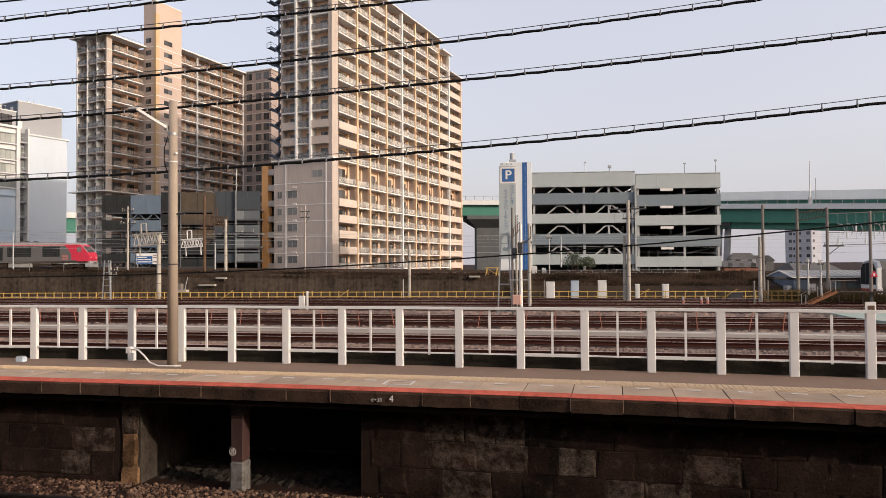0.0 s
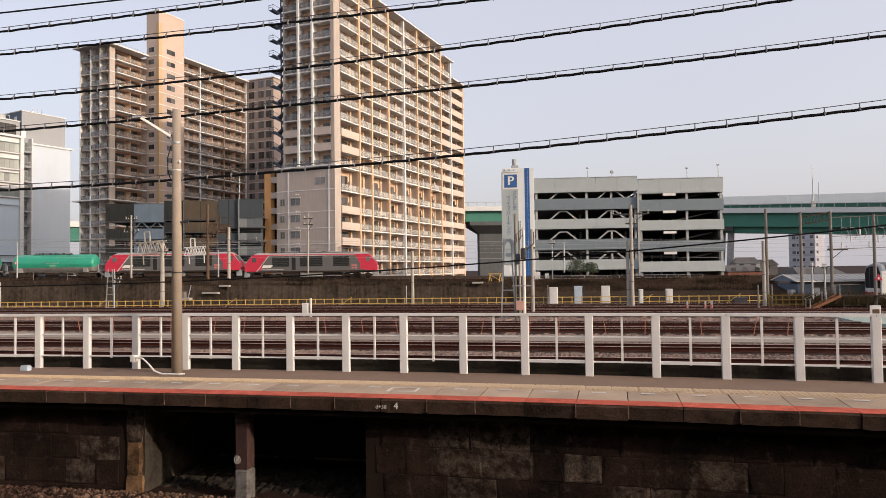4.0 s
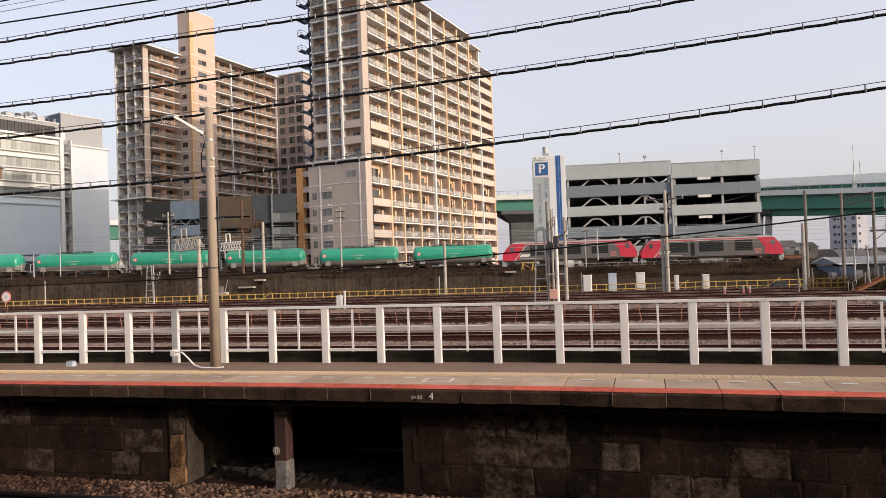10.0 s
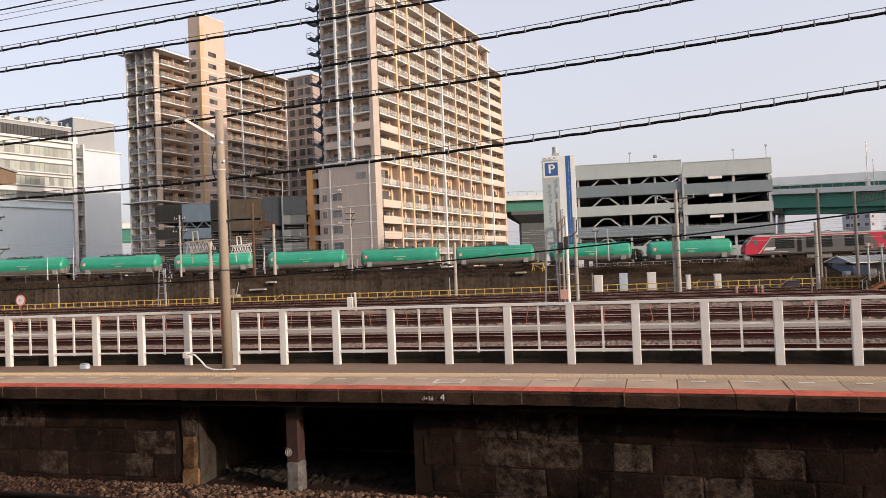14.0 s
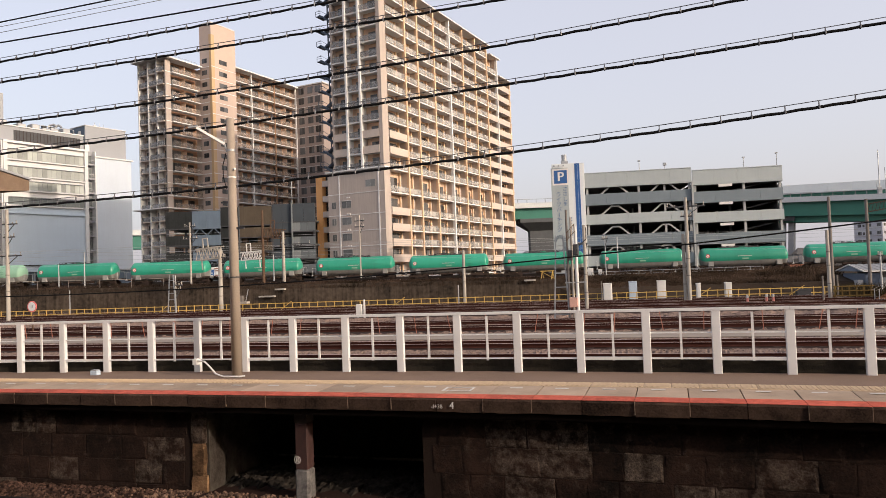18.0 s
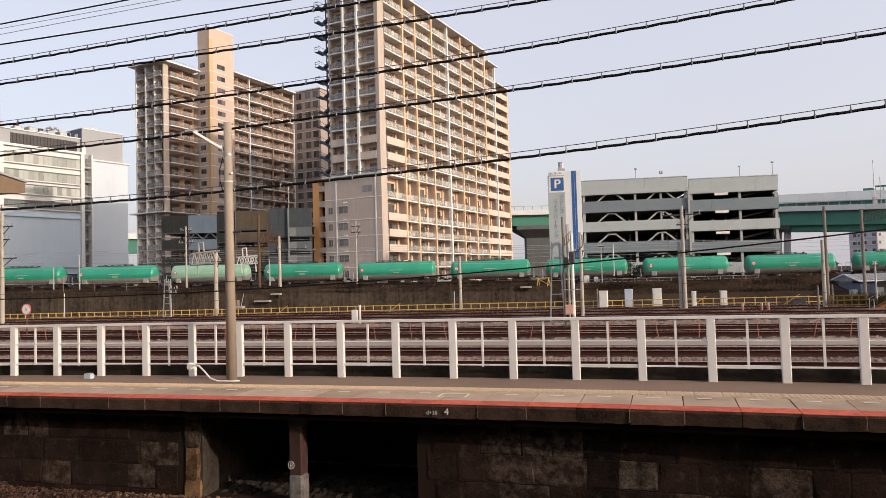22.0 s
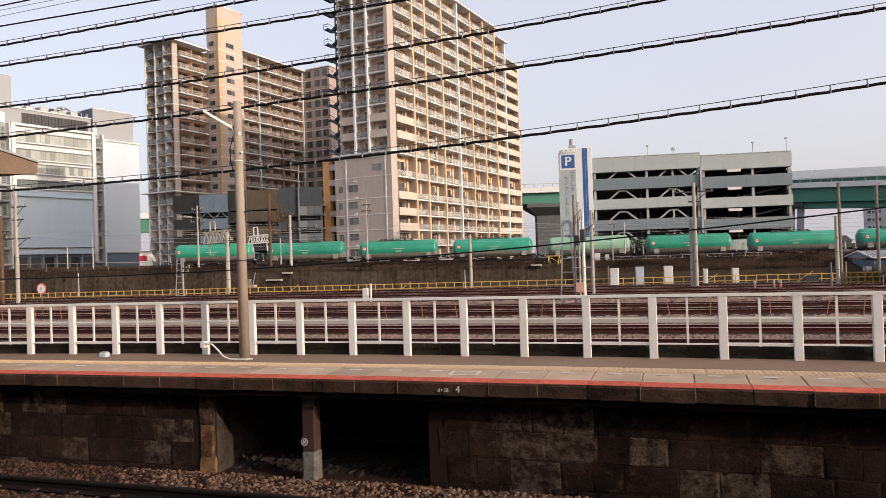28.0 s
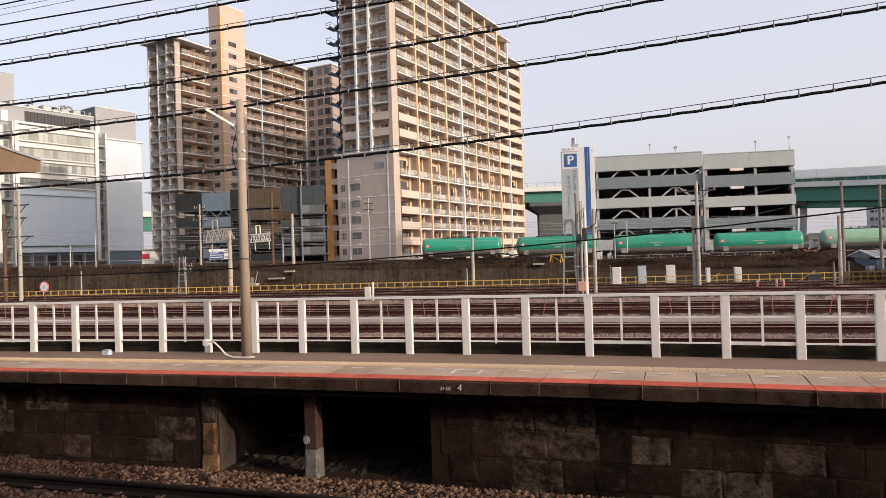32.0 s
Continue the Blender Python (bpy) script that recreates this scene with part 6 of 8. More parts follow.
def cable(y, c2, c1, c0, xa, xb, r, hangers, label, lift=0.125, material=None):
    """A slightly bowed cable along x at a given y, with clips under a thin messenger wire."""
    at = lambda x, dz=0.0: (x, y, c0 + c1 * x + c2 * x * x + dz)
    t = thing("overhead_cable", pose(0, 0, 0), label, "overhead cable", "overhead cables")
    rr = random.Random(int(c0 * 100))

    def strand(dz, rad, n, droop=0.0):
        rings = []
        for i, x in enumerate(xrange(xa, xb, 0.31)):
            x, yy, z = at(x, dz - (droop * (0.6 + 0.8 * rr.random()) if i % 2 else 0.0))
            rings.append([(x, yy + rad * math.cos(a), z + rad * math.sin(a)) for a in [2 * math.pi * i_ / n for i_ in range(n)]])
        return Mesh().loft([q[::-1] for q in rings])
    part("cable", strand(0, r, 8, 0.012 if hangers else 0.0), material or M_BLACK, t)
    if hangers:
        part("messenger_wire", strand(lift, 0.009, 5), M_DARKSTEEL, t)
        m = Mesh().box(-0.016, 0.016, -0.04, 0.04, -0.036, 0.045, 0.01).box(-0.009, 0.009, -0.012, 0.012, 0.045, lift + 0.01).data("clip", M_CLIP)
        x = xa + 0.31
        while x < xb:
            placed("clip", m, t, *at(x))
            x += hangers * rr.uniform(0.93, 1.07)
    return t


CABLES = [(0.00185, 0.0615, 4.344, 0.031), (0.00117, 0.0498, 5.856, 0.031), (0.0017, 0.0637, 6.79, 0.030), (0.00045, 0.0296, 7.733, 0.030), (0.0, 0.0255, 8.372, 0.030)]
for i, (c2, c1, c0, r) in enumerate(CABLES):
    cable(CABLE_Y, c2, c1, c0, -20.4, 8.8, r, 0.62, "black cable hung in clips under a thin messenger wire", 0.125 if i == 0 else 0.10)
cable(CABLE_Y + 0.05, 0.0, 0.006, 8.60, -20.4, 8.8, 0.022, 0, "plain black overhead wire")
cable(CABLE_Y + 0.08, 0.0, 0.0314, 9.335, -20.4, 8.8, 0.009, 0, "thin grey overhead wire", material=M_GALV)
cable(CABLE_Y + 0.1, 0.0, 0.0218, 9.348, -20.4, 8.8, 0.008, 0, "thin grey overhead wire", material=M_GALV)
cable(CABLE_Y + 0.06, 0.0, 0.0270, 9.545, -20.4, 8.8, 0.020, 0, "plain black overhead wire")
# masts that carry the cables at both ends
for x in (-20.5, 8.9):
    m_ = thing("cable_mast", pose(x, CABLE_Y + 0.05, GROUND_Z), "grey steel mast carrying the overhead cables", "utility pole", "cable masts")
    part("mast", Mesh().tube((0, 0, 0), (0, 0, 11.6), 0.15, 0.12, n=12), M_GALV, m_)


def slack_cable():
    t = thing("slack_cable", pose(0, 0, 0), "slack black cable across the yard between poles", "overhead cable", "overhead cables")
    rings = []
    for x in xrange(-46, 26, 1.5):
        z = 2.18 + 0.0703 * x + 0.00114 * x * x
        rings.append([(x, 30 + 0.035 * math.cos(a), z + 0.035 * math.sin(a)) for a in [2 * math.pi * i / 6 for i in range(6)]])
    part("cable", Mesh().loft(rings), M_BLACK, t)
    for x in (-46, 26):
        z = 2.18 + 0.0703 * x + 0.00114 * x * x
        p_ = thing("cable_post", pose(x, 30, GROUND_Z), "grey steel post carrying a slack cable", "utility pole", "cable masts")
        part("post", Mesh().tube((0, 0, 0), (0, 0, z - GROUND_Z + 0.3), 0.1, n=10), M_GALV, p_)


slack_cable()

# ---- yellow guard rail at the foot of the wall ----
guard = thing("guard_rail", pose(0, 0, 0), "yellow painted steel guard rail along the yard", "guard rail")
gpost = Mesh().box(-0.028, 0.028, -0.028, 0.028, 0, 0.75).data("post", M_YELLOW)
gx = xrange(-84, 14, 0.754)
for x in gx:
    placed("post", gpost, guard, x, guard_y(x), GROUND_Z + 0.05)
for a, b in zip(gx[:-1:10], gx[10::10]):
    for z in (0.36, 0.74):
        part("rail", Mesh().beam((a, guard_y(a), GROUND_Z + z), (b, guard_y(b), GROUND_Z + z), 0.05, 0.055), M_YELLOW, guard)
for x in (-40.5, -29.2, -19.4, 4.6, 11.2):
    st = thing("yellow_stay", pose(x, guard_y(x) - 0.6, GROUND_Z), "slanting yellow painted stay rod", "stay", "stays")
    part("rod", Mesh().tube((-0.55, 0, 0.2), (0.55, 0, 0.95), 0.022, n=6), M_YELLOW, st)

# railing along the top of the wall
toprail = thing("wall_railing", pose(0, 0, 0), "thin grey railing along the top of the wall", "railing")
tx = xrange(-110, 12.1, 3.3)
tpost = Mesh().box(-0.02, 0.02, -0.02, 0.02, 0, 0.85).data("post", M_OLDPOLE)
zt = lambda x: wall_top(x) if x < -4.5 else 0.55
ty = lambda x: wall_y2(x) + (0.25 if x < -4.5 else 7.2)
for x in [q for q in tx if q < -41]:
    placed("post", tpost, toprail, x, ty(x), zt(x) - 0.05)
for a, b in zip(tx[:-1], tx[1:]):
    if b < -40.9:
        part("rail", Mesh().beam((a, ty(a), zt(a) + 0.82), (b, ty(b), zt(b) + 0.82), 0.03, 0.035), M_CONC, toprail)


# ---- poles and masts ----
def insulators(parent, x, y, z, n=1, mat_=None):
    for i in range(n):
        part("insulator", Mesh().tube((x, y, z + i * 0.14), (x, y, z + 0.10 + i * 0.14), 0.055, 0.04, n=8), mat_ or M_CONC, parent)


def yard_pole(x, y, h, r=0.14, material=None, label="grey concrete catenary pole", arms=(), bands=(), z0=None):
    """A tapered pole; arms: (height, reach left, reach right); bands: heights of painted rings."""
    t = thing("yard_pole", pose(x, y, GROUND_Z if z0 is None else z0), label, "utility pole", "poles of the yard")
    part("pole", Mesh().tube((0, 0, -0.1), (0, 0, h), r, r * 0.8, n=12), material or M_CONC, t)
    for z, a, b in arms:
        part("crossarm", Mesh().box(-a, b, -0.05, 0.05, z, z + 0.10), M_DARKSTEEL, t)
        part("strut", Mesh().beam((0, 0.0, z - 0.7), (b * 0.7 if b else -a * 0.7, 0, z), 0.05, 0.05), M_DARKSTEEL, t)
        for xx in ([-a + 0.1] if a else []) + ([b - 0.1] if b else []):
            insulators(t, xx, 0, z + 0.10, 2)
            insulators(t, xx * 0.6, 0, z + 0.10, 1)
    for z in bands:
        part("band", Mesh().tube((0, 0, z), (0, 0, z + 0.06), r * 1.03, n=12), M_OLDPOLE, t)
    return t


yard_pole(-51.6, 46.8, 9.6, 0.17, arms=((8.3, 0.5, 1.1), (7.2, 0.4, 0.8), (5.6, 1.2, 1.5)), bands=(4.0, 2.6))
yard_pole(-52.6, 46.2, 7.6, 0.16, M_RUST, "rust-stained steel pole with arms", arms=((6.2, 0.3, 0.9),), bands=(2.0,))
yard_pole(-35.7, 53.9, 5.7, 0.20, arms=((4.9, 0.6, 0.6),), bands=(1.5, 2.3, 3.1))
yard_pole(-14.2, 56.7, 4.7, 0.14, bands=(2.0,))
yard_pole(-14.35, 55.2, 1.8, 0.05, M_GALV, "short galvanised post by a pole")
yard_pole(-3.45, 46.9, 5.7, 0.125, arms=((4.4, 0.7, 0.2),), bands=(1.2, 2.4))
yard_pole(3.35, 52.4, 7.6, 0.145, arms=((6.9, 1.35, 1.3), (6.2, 0.4, 0.4)), bands=(2.0, 3.2))
yard_pole(3.08, 52.6, 5.0, 0.13, bands=(1.4, 2.6))
yard_pole(13.14, 55.0, 7.25, 0.12, M_OLDPOLE, "weathered brown steel pole", bands=(4.0,))
yard_pole(12.05, 51.3, 4.75, 0.13, bands=(1.2, 2.4, 3.3))
yard_pole(16.9, 60.0, 7.3, 0.13, M_OLDPOLE, "weathered brown steel pole")
yard_pole(19.1, 60.0, 7.3, 0.13, M_OLDPOLE, "weathered brown steel pole", arms=((4.2, 0.3, 1.2),))
yard_pole(15.3, 52.0, 3.2, 0.07, M_GALV, "slim pale lamp post before the shed", arms=((2.9, 0.2, 0.2),))
yard_pole(16.1, 52.0, 3.1, 0.07, M_GALV, "slim pale lamp post before the shed", arms=((2.8, 0.2, 0.2),))
yard_pole(18.5, 50.0, 6.3, 0.11, M_OLDPOLE, "weathered brown steel pole")
for x, y, h in ((-62.3, 63.0, 2.6), (-58.8, 63.0, 3.8), (-36.4, 64.5, 2.6), (-1.9, 66.0, 2.8)):
    yard_pole(x, y, h, 0.07, M_GALV, "slim pale post behind the wall", z0=1.35)
yard_pole(-45.6, 63.5, 6.4, 0.10, arms=((5.9, 0.7, 0.7), (4.6, 0.9, 0.9)), z0=1.35)
yard_pole(-37.75, 64.8, 8.2, 0.16, M_RUST, "rust-brown steel pole behind the wall", z0=0.5)
yard_pole(-35.4, 64.8, 5.3, 0.17, arms=((3.9, 0.3, 3.1),), bands=(1.6, 2.8, 4.0), z0=1.0)
yard_pole(-26.85, 64.8, 6.2, 0.08, arms=((5.6, 0.5, 0.5), (5.0, 0.5, 0.5)), z0=1.3)


def lattice(name, m, L, h, d, bays, label, material):
    """A light lattice beam of four chords and zigzag lacing."""
    t = thing(name, m, label, "lattice beam", "lattice beams")
    for y in (-d / 2, d / 2):
        for z in (0, h):
            part("chord", Mesh().beam((0, y, z), (L, y, z), 0.09, 0.09), material, t)
        for i in range(bays):
            part("lacing", Mesh().beam((L * i / bays, y, 0), (L * (i + 0.5) / bays, y, h), 0.06, 0.06).beam((L * (i + 0.5) / bays, y, h), (L * (i + 1) / bays, y, 0), 0.06, 0.06), material, t)
    for i in (0, 1):
        part("hoop", Mesh().beam((L * (0.25 + 0.2 * i), 0, h), (L * (0.25 + 0.2 * i), 0, h + 0.9), 0.09, 0.09), material, t)
    part("hoop_top", Mesh().beam((L * 0.25, 0, h + 0.9), (L * 0.45, 0, h + 0.9), 0.09, 0.09), material, t)
    for x in (0.15, 0.85):
        part("hanger", Mesh().beam((L * x, 0, -0.9), (L * x, 0, 0), 0.08, 0.08), material, t)
    return t


lattice("signal_lattice", pose(-38.0, 54.0, 3.35, 0, -4, 0), 2.5, 1.0, 0.6, 4, "grey painted lattice arm on a yard pole", M_CONC)
lattice("signal_lattice", pose(-40.1, 64.6, 3.5, 0, -3, 0), 2.4, 0.8, 0.5, 4, "white painted lattice arm beside a rusty pole", M_WHITE)
lattice("rusty_lattice", pose(-37.6, 65.0, 5.8, 0, 6, 0), 2.2, 0.95, 0.6, 4, "rust-brown lattice arm between poles", M_RUST)
bd = thing("banner_board", pose(-83.3 + 6.0 * 0.9588 + 0.3 * 0.284, 108.8 + 6.0 * 0.284 - 0.3 * 0.9588, -1.0, 0, 0, 16.5), "blue and white notice board on the dark garage", "sign")
part("board", Mesh().box(0, 4.2, 0, 0.08, 3.0, 4.9), M_SIGNWHITE, bd)
part("blue_field", Mesh().box(0.05, 2.75, -0.02, 0.0, 3.05, 4.4), M_BLUE, bd)
for z_, w_ in ((4.12, 1.6), (3.72, 2.3), (3.32, 2.4)):
    part("lettering_bar", Mesh().box(0.2, 0.2 + w_, -0.03, -0.021, z_, z_ + 0.16), M_WHITE, bd)
for z_, w_ in ((4.5, 1.1), (4.1, 1.2), (3.3, 1.2)):
    part("red_bar", Mesh().box(2.85, 2.85 + w_, -0.03, -0.001, z_, z_ + 0.18), M_BRICKRED, bd)
for x in (0.1, 4.0):
    part("leg", Mesh().box(x, x + 0.1, 0.08, 0.18, -0.4, 3.0), M_GALV, bd)


def frame_ladder(x, y, h, material, label):
    t = thing("ladder_frame", pose(x, y, GROUND_Z), label, "ladder", "ladders")
    for a, b in ((-0.45, -0.22), (0.35, 0.14)):
        part("stile", Mesh().beam((a, 0, 0), (b, 0, h), 0.07, 0.07), material, t)
    for i in range(6):
        z = h * (i + 0.6) / 6.4
        w = 0.45 - 0.27 * z / h
        part("rung", Mesh().beam((-w, 0, z), (w * 0.8, 0, z), 0.05, 0.05), material, t)
    return t


frame_ladder(-38.4, 50.8, 3.5, M_GALV, "grey tapered ladder frame")
frame_ladder(-4.02, 37.4, 4.7, M_GALV, "grey tapered ladder against the signal mast")
yard_pole(-37.9, 50.6, 3.5, 0.06, M_GALV, "slim pale lineside post", arms=((2.6, 0.05, 0.7), (2.2, 0.05, 0.6)))
yard_pole(-51.3, 53.1, 2.5, 0.06, M_GALV, "slim pale lineside post")

# signal mast cluster
sm = thing("signal_mast", pose(-3.18, 37.1, GROUND_Z), "white signal mast with black lamps and a pale back board", "railway signal")
part("mast", Mesh().tube((0, 0, 0), (0, 0, 5.1), 0.09, 0.08, n=10), M_WHITE, sm)
part("mast", Mesh().tube((-0.45, 0.1, 0), (-0.45, 0.1, 6.0), 0.06, n=10), M_OLDPOLE, sm)
part("mast", Mesh().tube((-0.25, 0.3, 0), (-0.25, 0.3, 5.6), 0.06, n=10), M_CONC, sm)
part("signal_head", Mesh().box(-0.15, 0.15, -0.2, 0.05, 3.55, 4.15, 0.05), M_DARKSTEEL, sm, "black signal head")
part("signal_head", Mesh().box(-0.42, -0.18, -0.18, 0.05, 3.3, 3.85, 0.05), M_DARKSTEEL, sm)
for z in (3.7, 3.98):
    part("hood", Mesh().tube((0.0, -0.2, z), (0.0, -0.4, z), 0.09, n=10), M_DARKSTEEL, sm)
part("bracket", Mesh().beam((0.1, 0, 4.0), (0.55, 0, 4.4), 0.05, 0.05).beam((0.55, 0, 4.4), (0.55, 0, 5.0), 0.05, 0.05), M_DARKSTEEL, sm)
lower_bar = part("rusty_bracket", Mesh().beam((-0.47, -0.1, 4.35), (-0.02, -0.1, 4.82), 0.03, 0.03), M_RUST, sm, "rusty lattice bracket")
part("bracket_bar", Mesh().beam((-0.47, -0.1, 4.75), (-0.02, -0.1, 5.22), 0.03, 0.03), M_RUST, lower_bar)
for i in range(5):
    part("bracket_slat", Mesh().beam((-0.45 + i * 0.1, -0.1, 4.35 + i * 0.11), (-0.45 + i * 0.1, -0.1, 4.75 + i * 0.11), 0.025, 0.025), M_RUST, lower_bar)
part("pink_box", Mesh().box(-0.45, 0.0, -0.15, 0.2, 0.85, 1.35, 0.03), mat("faded_red_box", (0.55, 0.32, 0.26), 0.7), sm, "faded pink equipment box")
for s_ in (-0.4, 0.1):
    part("platform_bar", Mesh().beam((-0.6, s_, 2.15), (0.5, s_, 2.15), 0.05, 0.05), M_GALV, sm)


# ---- trackside boxes ----
def cabinet(x, y, w, h, material, label):
    t = thing("trackside_cabinet", pose(x, y, GROUND_Z), label, "equipment cabinet", "trackside cabinets")
    part("body", Mesh().box(-w / 2, w / 2, -0.3, 0.3, 0.12, h, 0.03), material, t)
    part("hood", Mesh().box(-w / 2 - 0.02, w / 2 + 0.02, -0.34, 0.34, h, h + 0.05, 0.02), material, t)
    part("door", Mesh().box(-w / 2 + 0.06, w / 2 - 0.06, -0.325, -0.30, 0.2, h - 0.1), material, t)
    part("plinth", Mesh().box(-w / 2 + 0.05, w / 2 - 0.05, -0.25, 0.25, -0.1, 0.12), M_CONC, t)
    return t


M_PALEBLUE = mat("pale_blue_enamel", (0.45, 0.53, 0.62), 0.5, vary=0.05)
cabinet(-2.5, 56.4, 0.66, 1.5, M_WHITE, "white steel trackside cabinet")
cabinet(-0.6, 59.6, 0.66, 1.5, M_PALEBLUE, "pale blue steel trackside cabinet")
cabinet(1.65, 60.0, 0.7, 1.5, M_WHITE, "white steel trackside cabinet")
cabinet(4.25, 56.6, 0.3, 1.3, M_WHITE, "slim white trackside cabinet")
cabinet(6.75, 60.0, 0.5, 1.2, M_WHITE, "white steel trackside cabinet")
cabinet(11.7, 57.5, 1.0, 0.6, M_DARKSTEEL, "low dark steel trackside box")
for x, y in ((-2.9, 55.2), (11.4, 50.2), (12.5, 51.2)):
    yard_pole(x, y, 1.75, 0.06, M_OLDPOLE, "short weathered marker post")
for x, y in ((6.7, 49.3), (7.9, 49.6), (8.3, 49.6)):
    c = thing("marker_post", pose(x, y, GROUND_Z), "short white post with a red foot", "marker post", "marker posts")
    part("post", Mesh().tube((0, 0, 0.50), (0, 0, 0.70), 0.075, n=10), M_GALV, c)
    part("foot", Mesh().tube((0, 0, 0), (0, 0, 0.5), 0.08, n=10), M_FADEDRED, c)
rs = thing("round_sign", pose(-36.4, 34.7, GROUND_Z), "round white speed sign with a red rim on a post", "sign")
part("post", Mesh().tube((0, 0.03, -0.1), (0, 0.03, 1.6), 0.035, n=8), M_RUST, rs)
M_FACE = mat("bright_sign_white", (0.86, 0.85, 0.84), 0.5, vary=0.04)
part("rim", Mesh().tube((0, -0.02, 1.75), (0, 0.02, 1.75), 0.35, n=24), mat("sign_red", (0.62, 0.14, 0.13), 0.5, vary=0.08), rs)
part("face", Mesh().tube((0, -0.03, 1.75), (0, -0.021, 1.75), 0.28, n=24), M_FACE, rs)
part("mark_bar", Mesh().box(-0.06, -0.02, -0.036, -0.031, 1.65, 1.85).box(0.04, 0.09, -0.036, -0.031, 1.67, 1.83), M_GALV, rs)
sb = thing("switch_box", pose(-17.4, 41.8, GROUND_Z), "small white lineside box on short posts", "equipment box")
part("box", Mesh().box(-0.32, 0.05, -0.1, 0.15, 0.4, 1.05, 0.02), M_WHITE, sb)
part("post", Mesh().box(-0.28, -0.2, 0, 0.08, -0.1, 0.4), M_GALV, sb)
part("post", Mesh().box(0.16, 0.26, 0, 0.1, -0.1, 1.35), M_WHITE, sb)
pb = thing("platform_box", pose(-9.33, 10.2, 0), "small pale grey metal box on the platform", "box")
part("box", Mesh().box(-0.075, 0.075, -0.05, 0.05, 0, 0.075, 0.01), M_PALEBLUE, pb)
part("lid", Mesh().box(-0.06, 0.05, -0.045, 0.045, 0.076, 0.09), M_GALV, pb)
rng = random.Random(31)
M_STAKE = mat("faded_pink_stake", (0.32, 0.12, 0.08), 0.8, vary=0.1)
for i in range(24):
    x = -34.5 + i * 1.86 + rng.uniform(-0.4, 0.4)
    s = thing("stake", pose(x, 30.75 + rng.uniform(-0.2, 0.2), GROUND_Z, 0, rng.uniform(-12, 12), 0), "thin faded red marker stake between tracks", "stake", "marker stakes")
    part("rod", Mesh().tube((0, 0, -0.1), (0, 0, 1.05), 0.017, n=6), M_STAKE, s)

# ---- dry brush on the slope and along the wall top ----
def brush(name, n, box, seed, label, size=(0.5, 1.3)):
    rr = random.Random(seed)
    m = Mesh()
    for _ in range(n):
        x = rr.uniform(box[0], box[1])
        f = rr.random()
        y = wall_y2(x) + box[2] + (box[3] - box[2]) * f
        z = box[4] + (box[5] - box[4]) * f + (wall_top(x) - 1.17 if x < -4.5 else 0.0)
        h = rr.uniform(*size)
        a, l = rr.uniform(0, 6.28), rr.uniform(0.5, 2.2) * h
        w = rr.uniform(0.01, 0.025)
        q = (x + l * math.cos(a), y + l * math.sin(a) * 0.6, z + h * rr.uniform(0.15, 1.0))
        mid = ((x + q[0]) / 2 + rr.uniform(-0.1, 0.1), (y + q[1]) / 2, (z + q[2]) / 2 + h * 0.3)
        m.add([(x - w, y, z - 0.1), (x + w, y, z - 0.1), (mid[0] + w, mid[1], mid[2]), (mid[0] - w, mid[1], mid[2]), q], [(0, 1, 2, 3), (3, 2, 4)])
    return tagged(new(name, m.data(name, M_BRUSH)), label, "dry brush", kind="stuff")


brush("slope_brush", 15000, (-5, 15.2, 0.6, 6.8, -0.42, 0.55), 5, "tangled dry brown brush on the slope", (0.12, 0.45))
brush("crest_brush", 6000, (-5, 16.5, 3.5, 7.2, 0.05, 0.55), 15, "taller tangled dry brush on the crest of the slope", (0.2, 0.62))
brush("wall_top_grass", 16000, (-110, -5, 0.05, 2.5, 1.10, 1.22), 6, "dry brown grass along the wall top", (0.15, 0.42))
brush("hanging_grass", 5000, (-100, -5, -0.06, 0.05, 0.85, 1.16), 8, "dry stalks hanging over the wall's edge", (0.10, 0.30))

